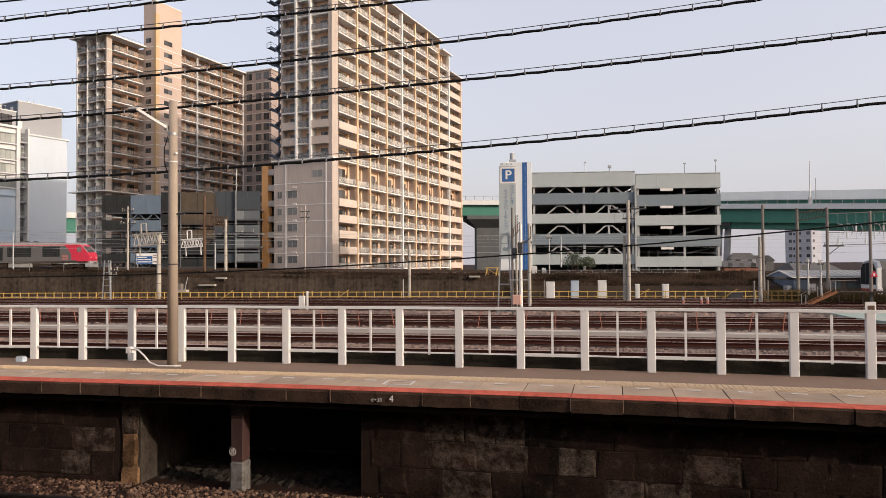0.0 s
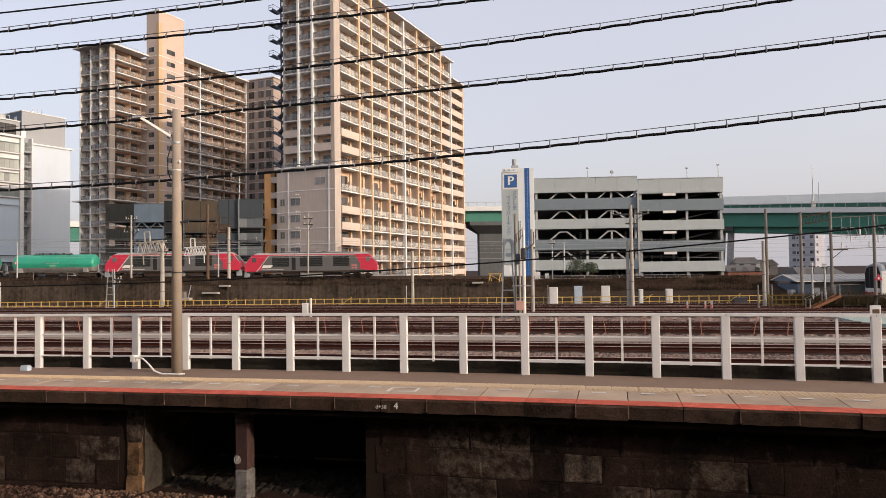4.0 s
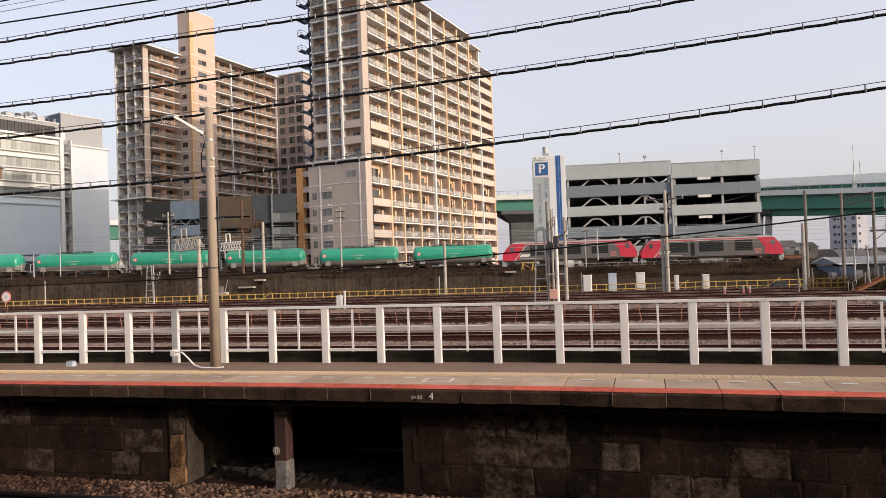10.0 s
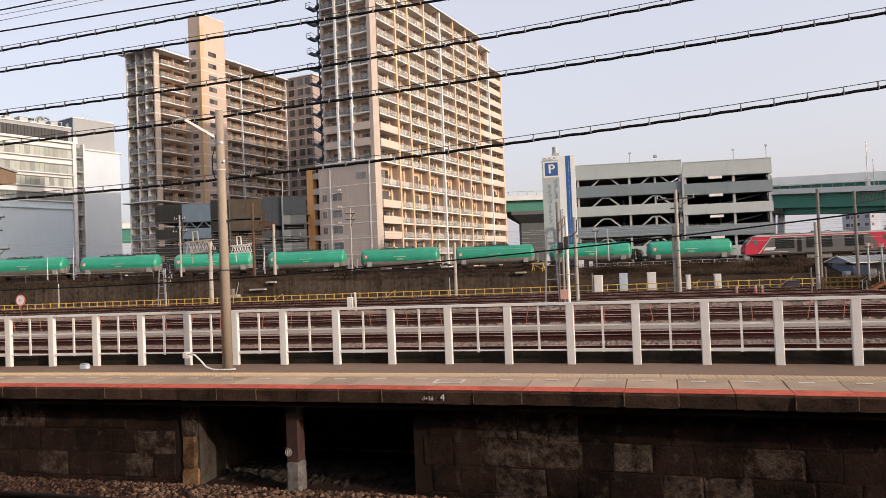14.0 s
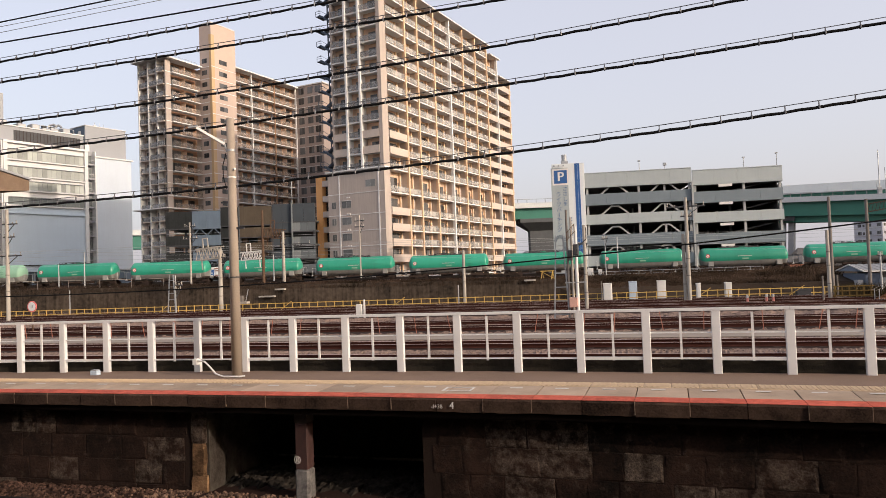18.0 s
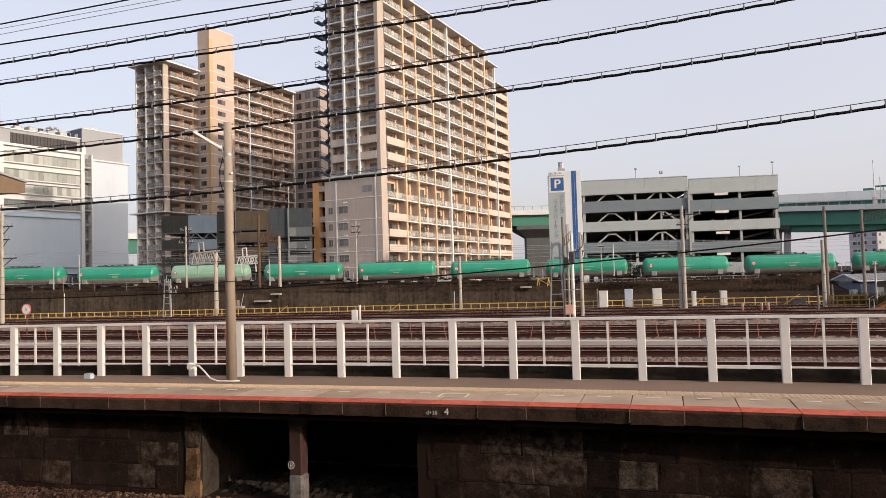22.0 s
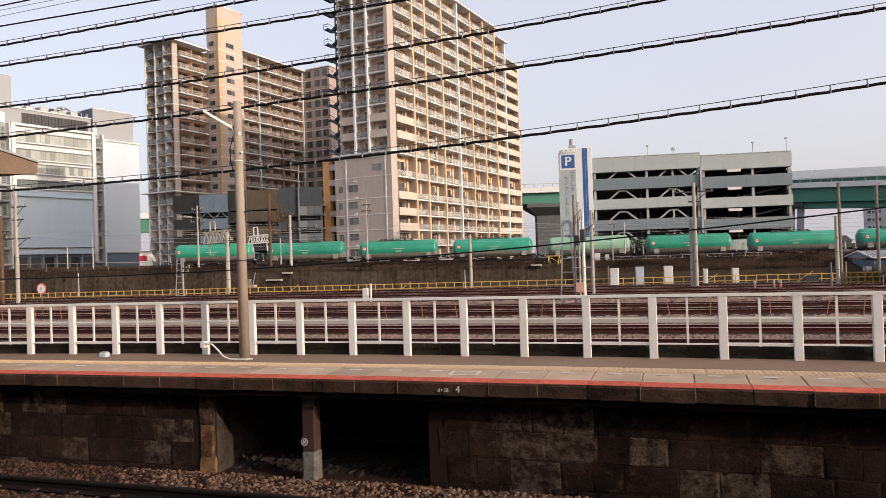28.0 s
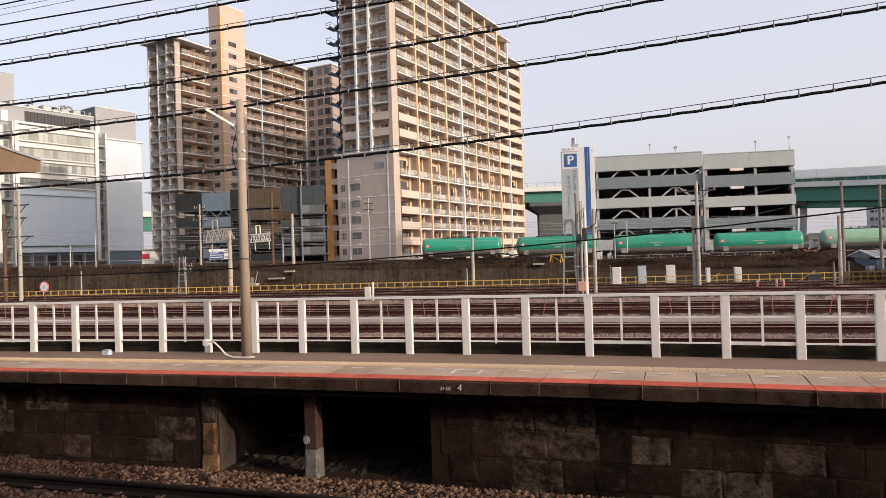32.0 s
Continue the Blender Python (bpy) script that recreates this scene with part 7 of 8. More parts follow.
# ---- service building, footbridge stairs and parked train at the right ----
def shed():
    t = thing("service_shed", pose(17.5, 62.0, GROUND_Z, 0, 0, 8) @ Matrix.Diagonal((1.16, 1.16, 0.96, 1.0)), "low wooden service shed with a grey corrugated roof", "shed")
    M_SHEDWALL = mat("weathered_boards", (0.19, 0.155, 0.13), 0.9, vary=0.15, scale=1.5, streak=0.2)
    M_ROOFING = mat("grey_roof_sheet", (0.20, 0.205, 0.21), 0.6, vary=0.1, scale=1)
    part("wall", Mesh().box(0.6, 6.0, 0, 3.4, 0, 1.75), M_SHEDWALL, t)
    part("blue_wall", Mesh().box(-0.45, 0.58, -0.3, 3.2, 0, 1.6), mat("blue_grey_boards", (0.095, 0.12, 0.165), 0.8, vary=0.1), t, "blue-grey end annex")
    part("annex_box", Mesh().box(-0.95, -0.62, -0.3, 0.3, 0, 1.1), M_OFFICEGREY, t)
    for i in range(16):
        x = -0.6 + i * 0.44
        part("roof_sheet", Mesh().loft([[(x + 0.02, -0.5, 1.86), (x + 0.40, -0.5, 1.86), (x + 0.40, -0.5, 1.91), (x + 0.02, -0.5, 1.91)], [(x + 0.02, 1.7, 2.33), (x + 0.40, 1.7, 2.33), (x + 0.40, 1.7, 2.38), (x + 0.02, 1.7, 2.38)]]), M_ROOFING, t)
    part("roof_back", Mesh().loft([[(-0.6, 1.71, 2.30), (6.4, 1.71, 2.30), (6.4, 1.71, 2.36), (-0.6, 1.71, 2.36)], [(-0.6, 3.9, 1.86), (6.4, 3.9, 1.86), (6.4, 3.9, 1.9), (-0.6, 3.9, 1.9)]]), M_ROOFING, t)
    part("fascia", Mesh().box(-0.6, 6.4, -0.54, -0.48, 1.76, 1.86), M_WHITE, t)
    part("gable", Mesh().add([(-0.62, -0.45, 1.8), (-0.62, 3.85, 1.8), (-0.62, 1.7, 2.30), (-0.5, -0.45, 1.8), (-0.5, 3.85, 1.8), (-0.5, 1.7, 2.30)], [(0, 2, 1), (3, 4, 5), (0, 1, 4, 3), (1, 2, 5, 4), (2, 0, 3, 5)]), mat("blue_grey_gable", (0.18, 0.22, 0.28), 0.8), t)
    for y_ in (-0.55, 3.95):
        part("barge_board", Mesh().beam((-0.66, y_, 1.83), (-0.66, 1.7, 2.37), 0.06, 0.10), M_WHITE, t, "white barge board")
    part("door_panel", Mesh().box(0.75, 1.15, -0.05, -0.01, 0.4, 1.25), M_WHITE, t)
    for i in range(3):
        part("window", Mesh().box(2.0 + i * 1.35, 2.9 + i * 1.35, -0.04, -0.01, 0.85, 1.5), M_OFFICEGLASS, t)
    return t


shed()


def stairs():
    t = thing("access_stair", pose(12.8, 49.5, GROUND_Z) @ Matrix.Diagonal((1.0, 1.0, 0.78, 1.0)), "orange steel access stair with railings", "stairs")
    M_OR = mat("orange_steel", (0.22, 0.085, 0.03), 0.7, vary=0.15, scale=3)
    for i in range(7):
        part("step", Mesh().box(1.6 + i * 0.26, 1.9 + i * 0.26, 0, 0.9, 0.12 + i * 0.17, 0.17 + i * 0.17), M_OR, t)
    for y in (0, 0.9):
        part("stringer", Mesh().beam((1.5, y, 0.05), (3.5, y, 1.35), 0.06, 0.2), M_OR, t)
        part("handrail", Mesh().pipe([(1.4, y, 0.95), (3.4, y, 2.25), (4.6, y, 2.25)], 0.022, 6), M_OLDPOLE, t)
        for x in (1.6, 2.6, 3.4):
            part("rail_post", Mesh().tube((x, y, 0.1 + max(0, (x - 1.5) * 0.65)), (x, y, 1.0 + max(0, (x - 1.5) * 0.65)), 0.025, n=6), M_GALV, t)
    # landing coloured dark to stand in for the shadowed void beneath
    part("landing", Mesh().box(3.45, 8.5, 0, 0.9, 1.25, 1.35), M_UNDER, t, "landing, dark for the shadowed void below")
    M_OCHRE = mat("dull_ochre_timber", (0.13, 0.085, 0.028), 0.85, vary=0.2, scale=2)
    for i in range(6):
        part("guard_post", Mesh().box(-0.6 + i * 0.42, -0.52 + i * 0.42, 1.3, 1.38, 0, 1.35), M_OCHRE, t)
    for z in (0.5, 0.9, 1.28):
        part("guard_board", Mesh().box(-0.7, 1.7, 1.22, 1.295, z, z + 0.09), M_OCHRE, t)
    for x in (3.6, 5.0, 6.5, 8.0):
        part("leg", Mesh().box(x, x + 0.1, 0.1, 0.2, 0, 1.25), M_UNDER, t)
    return t


stairs()


def commuter_train():
    t = thing("commuter_train", pose(22.0, 60.0, GROUND_Z - 0.55, 0, 0, 5), "stationary silver commuter train with a dark front and red stripe", "train")
    m = Mesh()
    sec = [(-1.3, 0.95), (-1.38, 1.6), (-1.38, 3.0), (-1.1, 3.55), (0, 3.75), (1.1, 3.55), (1.38, 3.0), (1.38, 1.6), (1.3, 0.95)]
    m.loft([[(x, y, z) for y, z in sec] for x in (0.35, 20)])
    # silver side coloured near black to hold the shade there
    part("body", m, mat("shaded_silver_body", (0.07, 0.066, 0.064), 0.5, metal=0.3, vary=0.1, streak=0.1), t, "dull silver body")
    nose = lambda x, k, dz: [(x, y * k, 0.95 + (z - 0.95) * dz) for y, z in sec]
    part("front_mask", Mesh().loft([nose(0.36, 1.0, 1.0), nose(0.12, 0.97, 0.985), nose(0.0, 0.90, 0.95)][::-1]), M_GALV, t, "silver rounded nose")
    part("front_window", Mesh().loft([[(-0.025, -1.12, 1.75), (-0.02, 1.12, 1.75), (-0.02, 1.16, 2.9), (-0.02, 0.85, 3.34), (-0.02, 0.0, 3.46), (-0.02, -0.85, 3.34), (-0.02, -1.16, 2.9)], [(0.1, -1.12, 1.75), (0.1, 1.12, 1.75), (0.1, 1.16, 2.9), (0.1, 0.85, 3.34), (0.1, 0.0, 3.46), (0.1, -0.85, 3.34), (0.1, -1.16, 2.9)]]), M_DARKCLAD, t, "black glazed front")
    part("front_pillar", Mesh().box(-0.05, 0.0, -0.42, -0.30, 1.75, 3.3).box(-0.05, 0.0, 0.30, 0.42, 1.75, 3.3), M_DARKSTEEL, t)
    part("front_panel", Mesh().box(-0.03, 0.1, -1.15, 1.15, 1.0, 1.74, 0.02), M_WHITE, t, "white lower front")
    part("red_stripe", Mesh().box(-0.045, 0.1, -1.16, 1.16, 1.22, 1.42), M_LOCORED, t)
    for y in (-0.85, 0.85):
        part("headlight", Mesh().tube((-0.06, y, 1.58), (0.0, y, 1.58), 0.09, n=10), M_WHITE, t)
    part("corner_pillar", Mesh().box(-0.01, 0.4, -1.37, -1.18, 1.0, 3.05, 0.03), M_WHITE, t, "white corner pillar")
    part("skirt", Mesh().box(0.0, 0.5, -1.2, 1.2, 0.45, 0.98), M_UNDER, t)
    for i in range(6):
        part("side_window", Mesh().box(1.6 + i * 3.0, 3.4 + i * 3.0, -1.40, -1.36, 1.95, 2.85), M_GLASS, t)
        part("door", Mesh().box(3.6 + i * 3.0, 4.4 + i * 3.0, -1.395, -1.36, 1.1, 2.95), M_OFFICEGREY, t)
    part("underframe", Mesh().box(0.4, 20, -1.1, 1.1, 0.35, 0.95), M_UNDER, t)
    for x in (2.5, 16):
        for dx in (-1, 1):
            part("wheel", Mesh().tube((x + dx, -0.62, 0.43), (x + dx, 0.62, 0.43), 0.43, n=14), M_UNDER, t)
    return t


commuter_train()
tb = thing("white_notice", pose(11.55, 31.3, GROUND_Z), "white notice board on a post with a dark mark", "sign")
part("board", Mesh().box(-0.2, 0.2, -0.03, 0.03, 0.85, 1.35, 0.01), M_WHITE, tb)
part("mark", Mesh().box(-0.12, 0.14, -0.04, -0.031, 1.0, 1.2), M_RUST, tb)
part("post", Mesh().box(-0.06, 0.06, 0.03, 0.12, -0.1, 1.3), M_WHITE, tb)
setting("green_crossing", Mesh().add([(12.8, 37.2, GROUND_Z + 0.3), (14.4, 31.0, GROUND_Z + 0.3), (30, 31.0, GROUND_Z + 0.3), (13.0, 42.6, GROUND_Z + 0.3), (12.8, 37.2, GROUND_Z - 0.2), (14.4, 31.0, GROUND_Z - 0.2), (30, 31.0, GROUND_Z - 0.2), (13.0, 42.6, GROUND_Z - 0.2)],
        [(0, 1, 2, 3), (4, 5, 1, 0), (5, 6, 2, 1), (6, 7, 3, 2), (7, 4, 0, 3)]), mat("pale_green_deck", (0.27, 0.33, 0.29), 0.8, vary=0.1, scale=0.5), "pale green painted crossing deck", "path")


# ---- distance at the right ----
def grey_flats():
    t = thing("grey_flats", pose(76.9, 258.0, 0, 0, 0, 30), "grey mid-rise block of flats with a white sunlit end", "apartment block")
    M_FLATS = mat("grey_flats_wall", (0.50, 0.50, 0.55), 0.8, vary=0.05, scale=0.3)
    part("wall", Mesh().box(0, 4.4, 0, 11.2, -1, 13.2), M_FLATS, t)
    part("end_wall", Mesh().box(0.05, 4.4, -0.12, -0.004, -1, 13.2), mat("pale_end_wall", (0.42, 0.43, 0.50), 0.8, vary=0.05, scale=0.3), t, "white end wall")
    part("roof_edge", Mesh().box(-0.15, 4.55, -0.2, 11.35, 13.2, 13.5), M_CONC, t)
    kit, slim = window_kit(1.5, 1.1, 2), window_kit(0.8, 0.9, 1)
    for k in range(5):
        z = 0.6 + 2.6 * k
        for y in (1.9, 5.6, 9.6):
            add_window(kit, t, -0.01, y, z, -90)
        add_window(slim, t, -0.01, 7.6, z, -90)
        add_window(slim, t, 0.7, -0.13, z)
        part("string_course", Mesh().box(-0.06, 0.0, 0, 11.2, z - 0.55, z - 0.45), M_CONC, t)
    part("water_tank", Mesh().box(1.2, 3.2, 4, 6.5, 13.5, 14.6, 0.1), M_CONC, t)
    return t


grey_flats()
rng = random.Random(77)
M_ROOFDARK = mat("dark_roof", (0.09, 0.085, 0.085), 0.8, vary=0.1)
M_PALEROOF = mat("weathered_pale_roof", (0.24, 0.215, 0.19), 0.85, vary=0.15)
for i, (x, y, w, h, wall) in enumerate(((36, 190, 9, 0.4, M_BRICKRED), (41, 205, 6, 2.6, M_CREAM), (47, 215, 7, 2.0, M_CONC), (36.5, 130, 8, -0.2, M_ROOFDARK), (58.4, 135, 12, 0.9, M_ROOFDARK), (66, 140, 14, 3.5, M_OFFICEGREY), (36, 230, 6, 6.0, M_OFFICEGREY), (-12, 205, 10, 8, M_OFFICEGREY), (-20, 215, 9, 11, M_CREAM), (-152, 240, 30, 16, M_OFFICEGREY))):
    t = thing("distant_house", pose(x, y, 0, 0, 0, rng.uniform(-12, 16)), "low distant house with a dark roof" if h < 8 else "small distant grey building", "house", "distant houses")
    part("wall", Mesh().box(0, w, 0, 9, -1.4, h), wall, t)
    part("roof", Mesh().loft([[(-0.4, -0.4, h), (w + 0.4, -0.4, h), (w + 0.4, 9.4, h), (-0.4, 9.4, h)], [(0.6, 4.2, h + 1.6), (w - 0.6, 4.2, h + 1.6), (w - 0.6, 4.8, h + 1.6), (0.6, 4.8, h + 1.6)]]) if h < 8 else Mesh().box(-0.2, w + 0.2, -0.2, 9.2, h, h + 0.3), M_ROOFDARK if h < 1.5 else M_PALEROOF if h < 8 else M_CONC, t)
    for k in range(max(1, int(w / 3))):
        part("window", Mesh().box(0.8 + k * 3, 2.0 + k * 3, -0.05, -0.01, h * 0.45, h * 0.45 + 1.2), M_GLASS, t)

# ---- canopy end on the far platform ----
cn = thing("platform_canopy", pose(0, 0, 0), "weathered wooden end of a platform canopy", "canopy")
M_CANOPY = mat("weathered_fascia", (0.17, 0.12, 0.085), 0.85, vary=0.15, scale=3)
part("fascia", Mesh().box(-30, -10.62, 9.92, 10.02, 3.33, 3.50, 0.01), M_CANOPY, cn, "brown weathered fascia board")
part("end_fascia", Mesh().loft([[(-10.61, 10.02, 3.33), (-10.52, 10.02, 3.33), (-10.52, 10.02, 3.51), (-10.61, 10.02, 3.51)], [(-10.61, 8.0, 3.10), (-10.52, 8.0, 3.10), (-10.52, 8.0, 3.84), (-10.61, 8.0, 3.84)]]), M_CANOPY, cn)
part("roof", Mesh().loft([[(-30, 10.05, 3.52), (-10.5, 10.05, 3.52), (-10.5, 10.05, 3.56), (-30, 10.05, 3.56)], [(-30, 8.0, 3.85), (-10.5, 8.0, 3.85), (-10.5, 8.0, 3.89), (-30, 8.0, 3.89)]]), M_GALV, cn)
for x in (-28, -22, -16):
    part("column", Mesh().box(x - 0.1, x + 0.1, 9.3, 9.5, 0, 3.6), M_CANOPY, cn)

# ---- own side: unseen canopy and back wall, added to shade the far platform's wall ----
oc = thing("near_canopy", pose(0, 0, 0), "unseen plain roof behind the camera, added to shade the far wall", "canopy", kind="structure")
part("roof", Mesh().box(-40, 40, -9, 0.6, 4.6, 4.8), M_CONC, oc)
part("back_wall", Mesh().box(-40, 40, -9.3, -9.0, -1.4, 4.8), M_CONC, oc)


# ---- gantry, thin wires, shrub and small things in the distance ----
M_OLDRUST = mat("old_rusty_steel", (0.06, 0.043, 0.034), 0.9, vary=0.2, scale=3)
gt = thing("catenary_gantry", pose(16.9, 60.0, 0), "rust-brown catenary gantry with hanging insulators", "gantry")
for z in (4.9, 5.5):
    part("beam", Mesh().beam((0.1, 0, z), (2.1, 0, z + 0.3), 0.06, 0.08), M_OLDRUST, gt)
for i in range(8):
    part("lacing", Mesh().beam((0.1 + i * 0.25, 0, 4.9 + i * 0.035), (0.25 + i * 0.25, 0, 5.5 + i * 0.035), 0.035, 0.035), M_OLDRUST, gt)
for z, x1 in ((5.4, 7.5), (2.9, 7.5), (3.9, 6.5)):
    part("arm", Mesh().beam((2.2, 0, z), (x1, 0, z + 0.1), 0.045, 0.05), M_OLDPOLE, gt)
for i in range(7):
    x = 3.0 + i * 0.65
    part("dropper", Mesh().tube((x, 0, 5.4), (x, 0, 3.3), 0.012, n=6), M_GALV, gt)
    part("insulator", Mesh().tube((x, 0, 3.0 + 0.5 * (i % 3)), (x, 0, 3.4 + 0.5 * (i % 3)), 0.065, n=8), M_WHITE, gt)
    part("bracket", Mesh().pipe([(x, 0, 4.6), (x + 0.35, 0, 4.5), (x + 0.5, 0, 4.1), (x + 0.3, 0, 3.7)], 0.025, 5), M_GALV, gt)
for i, (dy, z) in enumerate(((-6, 5.2), (-6, 6.0), (-5, 3.9), (4, 6.6), (-9, 4.6), (-9, 5.6))):
    wr = thing("line_wire", pose(0, 0, 0), "thin grey overhead line wire along the freight track", "overhead wire", "thin line wires")
    xs_ = xrange(-118, 70, 6.0)
    rings = []
    for x in xs_:
        zz = z + track_z(x) - 0.8 - 0.25 * math.sin(math.pi * ((x + 118) % 42) / 42)
        rings.append([(x, track_y(x) + dy + 0.02 * math.cos(a), zz + 0.02 * math.sin(a)) for a in (0.8, 2.4, 3.9, 5.5)])
    part("wire", Mesh().loft(rings), M_GALV, wr)
for x in (-118, 50, 70):
    p_ = thing("line_pole", pose(x, track_y(x) - 7.2, track_z(x) - 0.9), "slim grey pole carrying thin line wires", "utility pole", "line poles")
    part("pole", Mesh().tube((0, 0, -0.6), (0, 0, 7.4), 0.10, 0.08, n=8), M_OLDPOLE, p_)
    part("crossarm", Mesh().box(-0.05, 0.05, -2.2, 1.6, 6.0, 6.10), M_DARKSTEEL, p_)


def shrub(x, y, z, r, seed, label):
    t = thing("shrub", pose(x, y, z), label, "shrub", "shrubs")
    rr = random.Random(seed)
    st = Mesh()
    for i in range(7):
        a = i * 0.9
        st.tube((0.1 * math.cos(a), 0.1 * math.sin(a), -0.2), (r * 0.6 * math.cos(a), r * 0.6 * math.sin(a), r * rr.uniform(0.8, 1.5)), 0.04, 0.015, n=5)
    part("stems", st, M_RUST, t)
    lf = Mesh()
    for _ in range(900):
        a, b, d = rr.uniform(0, 6.28), rr.uniform(-0.4, 1.4), r * rr.random() ** 0.4
        p = Vector((d * math.cos(a) * math.cos(b), d * math.sin(a) * math.cos(b), r * 0.8 + d * math.sin(b) * 0.9))
        u = Vector((rr.uniform(-1, 1), rr.uniform(-1, 1), rr.uniform(-1, 1))).normalized() * rr.uniform(0.08, 0.16)
        v = u.orthogonal().normalized() * rr.uniform(0.04, 0.08)
        lf.add([p - u, p + v, p + u, p - v], [(0, 1, 2, 3)])
    part("leaves", lf, M_LEAF, t)
    return t


M_LEAF = mat("dark_green_leaf", (0.030, 0.042, 0.020), 0.8, vary=0.1, scale=2, per=0.3, bump=0.0)
shrub(-1.2, 103.5, 0.4, 1.6, 3, "dark green shrub in front of the garage")
shrub(0.8, 103.8, 0.4, 1.3, 4, "dark green shrub in front of the garage")
brush_bed = Mesh()
rr_ = random.Random(12)
for _ in range(4200):
    x, y = rr_.uniform(13.2, 20.5), rr_.uniform(51.0, 55.0)
    h, a = rr_.uniform(0.3, 1.25), rr_.uniform(0, 6.28)
    q = (x + 0.5 * h * math.cos(a), y + 0.5 * h * math.sin(a), GROUND_Z + h)
    brush_bed.add([(x - 0.03, y, GROUND_Z - 0.05), (x + 0.03, y, GROUND_Z - 0.05), q], [(0, 1, 2)])
tagged(new("yellowed_weeds", brush_bed.data("yellowed_weeds", mat("yellowed_weed", (0.040, 0.030, 0.014), 0.95, vary=0.2, per=0.4))), "tall yellowed weeds beside the service shed", "weeds", kind="stuff")
kv = thing("white_hut", pose(-93.6, 112.0, -1.4, 0, 0, 20), "small white hut with a red band beyond the freight line", "hut")
part("wall", Mesh().box(0, 2.4, 0, 3.2, 0, 5.6), M_WHITE, kv)
part("red_band", Mesh().box(-0.02, 1.4, -0.04, 0.0, 3.9, 4.9), M_LOCORED, kv)
part("roof", Mesh().box(-0.2, 2.6, -0.2, 3.4, 5.6, 5.8), M_CONC, kv)
wb = thing("wall_bracket", pose(-35.9, wall_y2(-35.9), 0), "grey equipment tray hung on the retaining wall", "equipment tray")
part("tray", Mesh().box(-0.75, 0.75, -0.55, -0.02, -0.75, -0.55, 0.02), M_CONC, wb)
part("box", Mesh().box(-0.6, 0.2, -0.5, -0.05, -0.55, 0.0, 0.02), M_OLDPOLE, wb)
for x in (-0.6, 0.6):
    part("stay", Mesh().beam((x, -0.5, -0.55), (x, -0.02, 0.6), 0.05, 0.05), M_GALV, wb)
wt = thing("wall_tray", pose(-33.4, wall_y2(-33.4), 0), "pale slab fixed to the retaining wall", "tray")
part("slab", Mesh().box(-0.8, 0.8, -0.4, -0.02, -0.22, -0.08, 0.02), M_CONC, wt)

# ---- small things on the crest of the wall and the bank ----
tr = thing("yellow_trestle", pose(-7.75, wall_y2(-7.75) + 0.25, wall_top(-7.75)), "yellow painted steel trestle on the wall top", "trestle")
for x in (-0.45, 0.45):
    for s in (-0.18, 0.18):
        part("leg", Mesh().beam((x + 0.10 * (1 if s > 0 else -1), s, 0.0), (x, 0, 0.72), 0.05, 0.05), M_YELLOW, tr)
part("crossbar", Mesh().beam((-0.6, 0, 0.72), (0.6, 0, 0.72), 0.06, 0.08), M_YELLOW, tr)
part("stay", Mesh().beam((-0.45, -0.02, 0.65), (0.45, -0.02, 0.12), 0.04, 0.04), M_YELLOW, tr)
for x, w in ((-9.7, 0.95), (-32.6, 1.0)):
    lg = thing("wall_ledge", pose(x, wall_y2(x) - 0.30, wall_top(x) - (0.05 if x > -20 else 0.42)), "grey concrete ledge fixed to the retaining wall", "ledge", "wall ledges")
    part("plate", Mesh().box(0, w, 0, 0.33, -0.08, 0.06, 0.015), M_CONC, lg)
    for dx in (0.15, w - 0.2):
        part("bracket", Mesh().box(dx, dx + 0.05, 0.06, 0.30, -0.26, -0.08), M_OLDRUST, lg)
ts = thing("warning_triangle", pose(18.6, 49.75, 0), "red triangular warning sign on a pole", "sign")
part("plate", Mesh().loft([[(-0.24, y_, 0.6), (0.24, y_, 0.6), (0.0, y_, 1.02)] for y_ in (0.0, 0.03)]), M_LOCORED, ts)
part("mark", Mesh().box(-0.05, 0.05, -0.012, -0.002, 0.66, 0.82), M_WHITE, ts)
part("clamp", Mesh().box(-0.18, 0.05, 0.03, 0.2, 0.72, 0.80), M_GALV, ts)
for x, w_, h_, tone in ((-4.5, 0.5, 0.85, "white"), (-3.6, 0.34, 0.7, "small white")):
    cb = thing("crest_box", pose(x, wall_y2(x) + 6.6, 0.5), tone + " steel equipment box on the crest of the bank", "equipment box", "crest boxes")
    part("body", Mesh().box(-w_ / 2, w_ / 2, -0.2, 0.2, 0.12, h_, 0.02), M_WHITE, cb)
    part("leg", Mesh().box(-w_ / 2 + 0.03, -w_ / 2 + 0.08, -0.1, 0.1, -0.3, 0.12), M_GALV, cb)
    part("leg", Mesh().box(w_ / 2 - 0.08, w_ / 2 - 0.03, -0.1, 0.1, -0.3, 0.12), M_GALV, cb)
yard_pole(-3.05, 67.2, 4.0, 0.05, M_GALV, "slim grey lamp post on the crest", arms=((3.6, 0.3, 0.3),), z0=0.4)
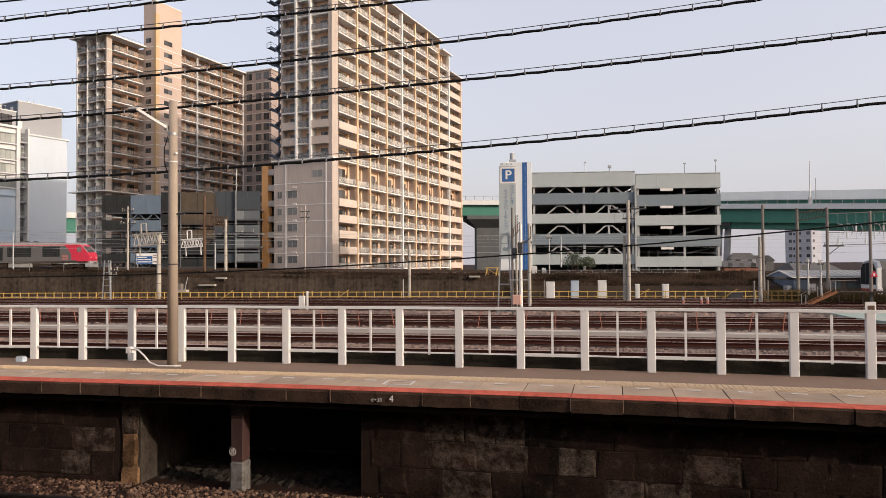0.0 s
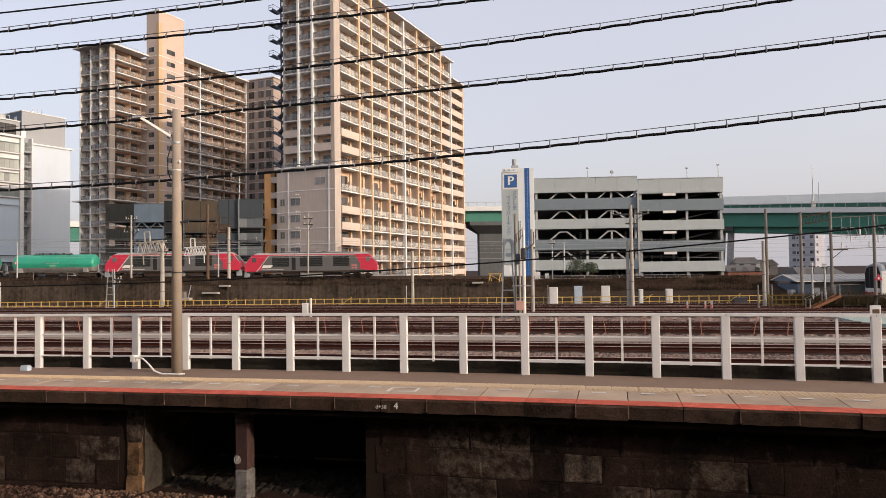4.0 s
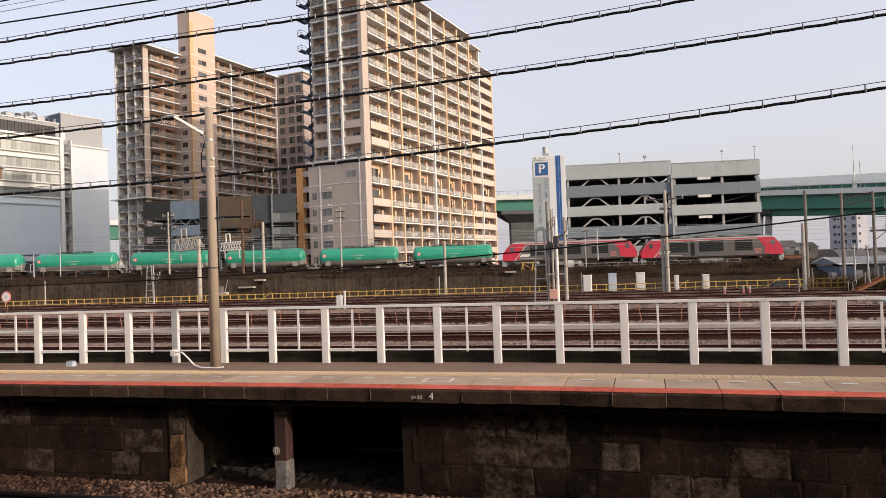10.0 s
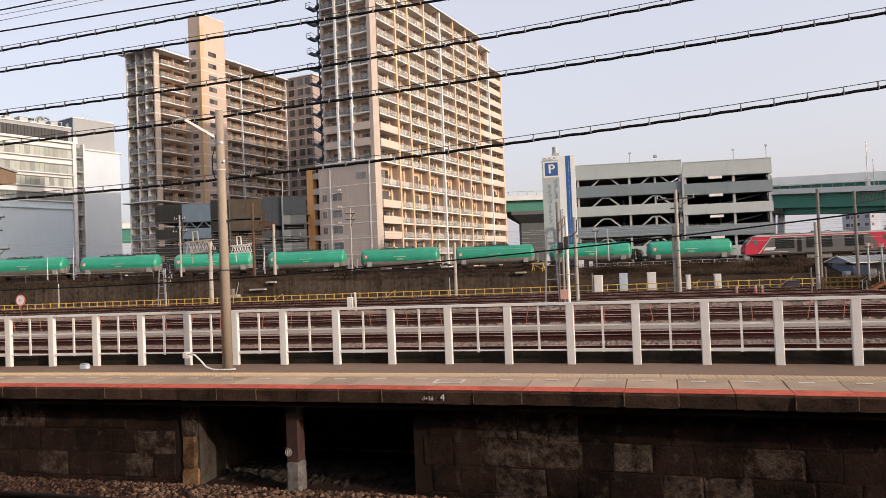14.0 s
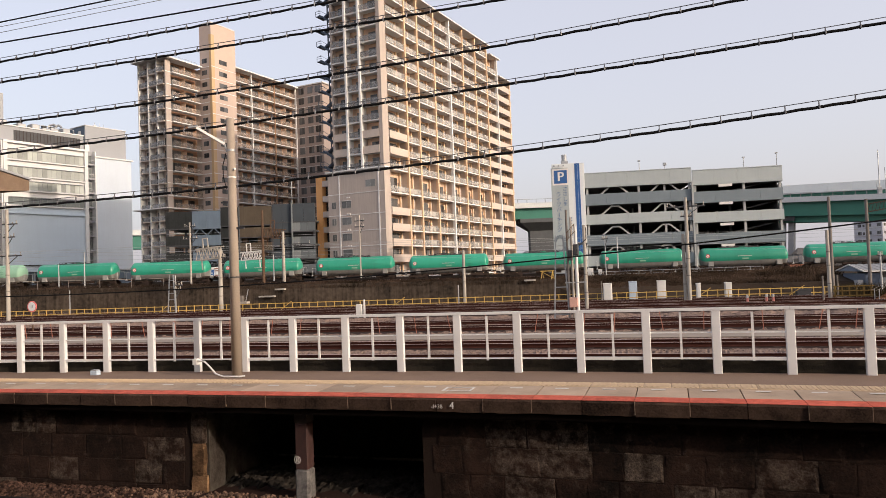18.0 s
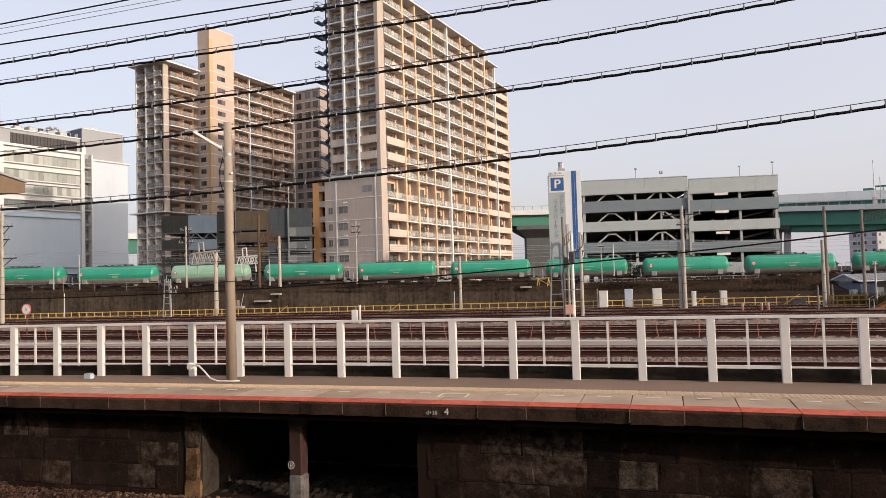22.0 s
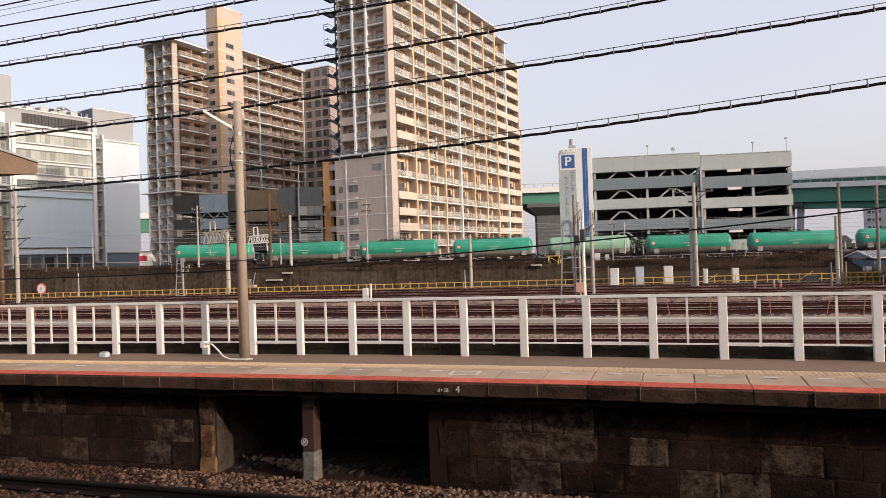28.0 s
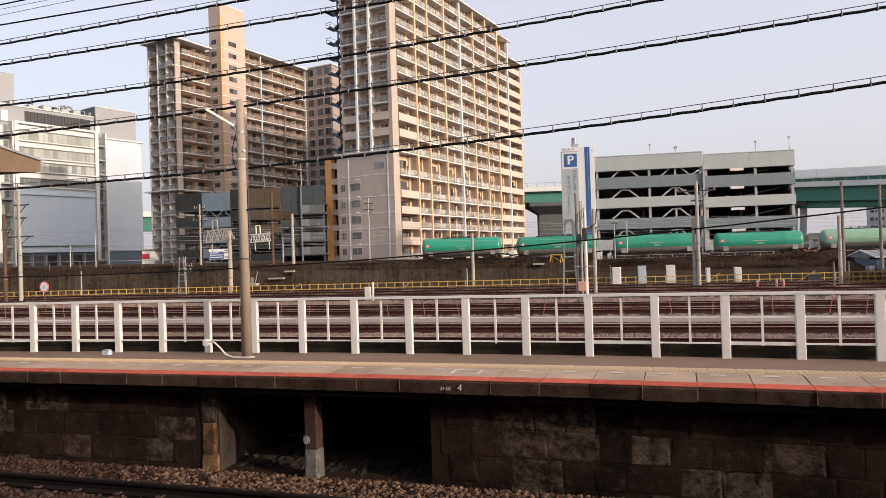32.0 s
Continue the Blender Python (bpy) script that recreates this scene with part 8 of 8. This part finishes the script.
cr = thing("crest_railing", pose(0, 0, 0), "thin grey pipe railing along the crest of the bank", "railing")
cy = lambda x: wall_y2(x) + 6.3
for i in range(15):
    x = -4.4 + i * 1.08
    part("post", Mesh().tube((x, cy(x), 0.36), (x, cy(x), 0.98), 0.028, n=6), M_GALV, cr)
    if i < 14:
        for z in (0.70, 0.96):
            part("rail", Mesh().tube((x, cy(x), z), (x + 1.08, cy(x + 1.08), z), 0.022, n=6), M_GALV, cr)


# ---- what moves ----
def motions():
    times = [i for i in range(33)]
    tt, ss = [t for t, s in TRAIN], [s for t, s in TRAIN]
    sl = np.gradient(ss, tt)

    def place(t):
        """Smooth position of the coupling behind the locomotives."""
        i = max(0, min(len(tt) - 2, int(np.searchsorted(tt, t, side="right")) - 1))
        h = tt[i + 1] - tt[i]
        u = (t - tt[i]) / h
        return (2 * u ** 3 - 3 * u ** 2 + 1) * ss[i] + (u ** 3 - 2 * u ** 2 + u) * h * sl[i] + (3 * u ** 2 - 2 * u ** 3) * ss[i + 1] + (u ** 3 - u ** 2) * h * sl[i + 1]
    walk(second_loco, [(t, on_track(place(t) + 9.72, 6.4)) for t in times])
    walk(first_loco, [(t, on_track(place(t) + 29.07, 6.4)) for t in times])
    for i, w in enumerate(wagons):
        walk(w, [(t, on_track(place(t) - 13.57 * (i + 0.5), 4.4)) for t in times])
    # vehicles on the upper road, from right to left
    a = radians(-24)

    def upper_lane(u):
        return pose(8.0 + u * math.cos(a) + 4 * math.sin(-a), 240.0 + u * math.sin(a) + 4 * math.cos(a), 22.37 - 0.0436 * u, 0, 2.5, -24)
    walk(truck, [(0, upper_lane(191)), (10, upper_lane(191))] + [(t, upper_lane(51 + 18 * (23 - t))) for t in (18, 20, 22, 23, 24, 25)] + [(27, upper_lane(8)), (32, upper_lane(8))])
    walk(car, [(0, upper_lane(210)), (12, upper_lane(210))] + [(t, upper_lane(42.7 + 18 * (25 - t))) for t in (20, 22, 24, 25, 26)] + [(27, upper_lane(22)), (32, upper_lane(22))])


motions()
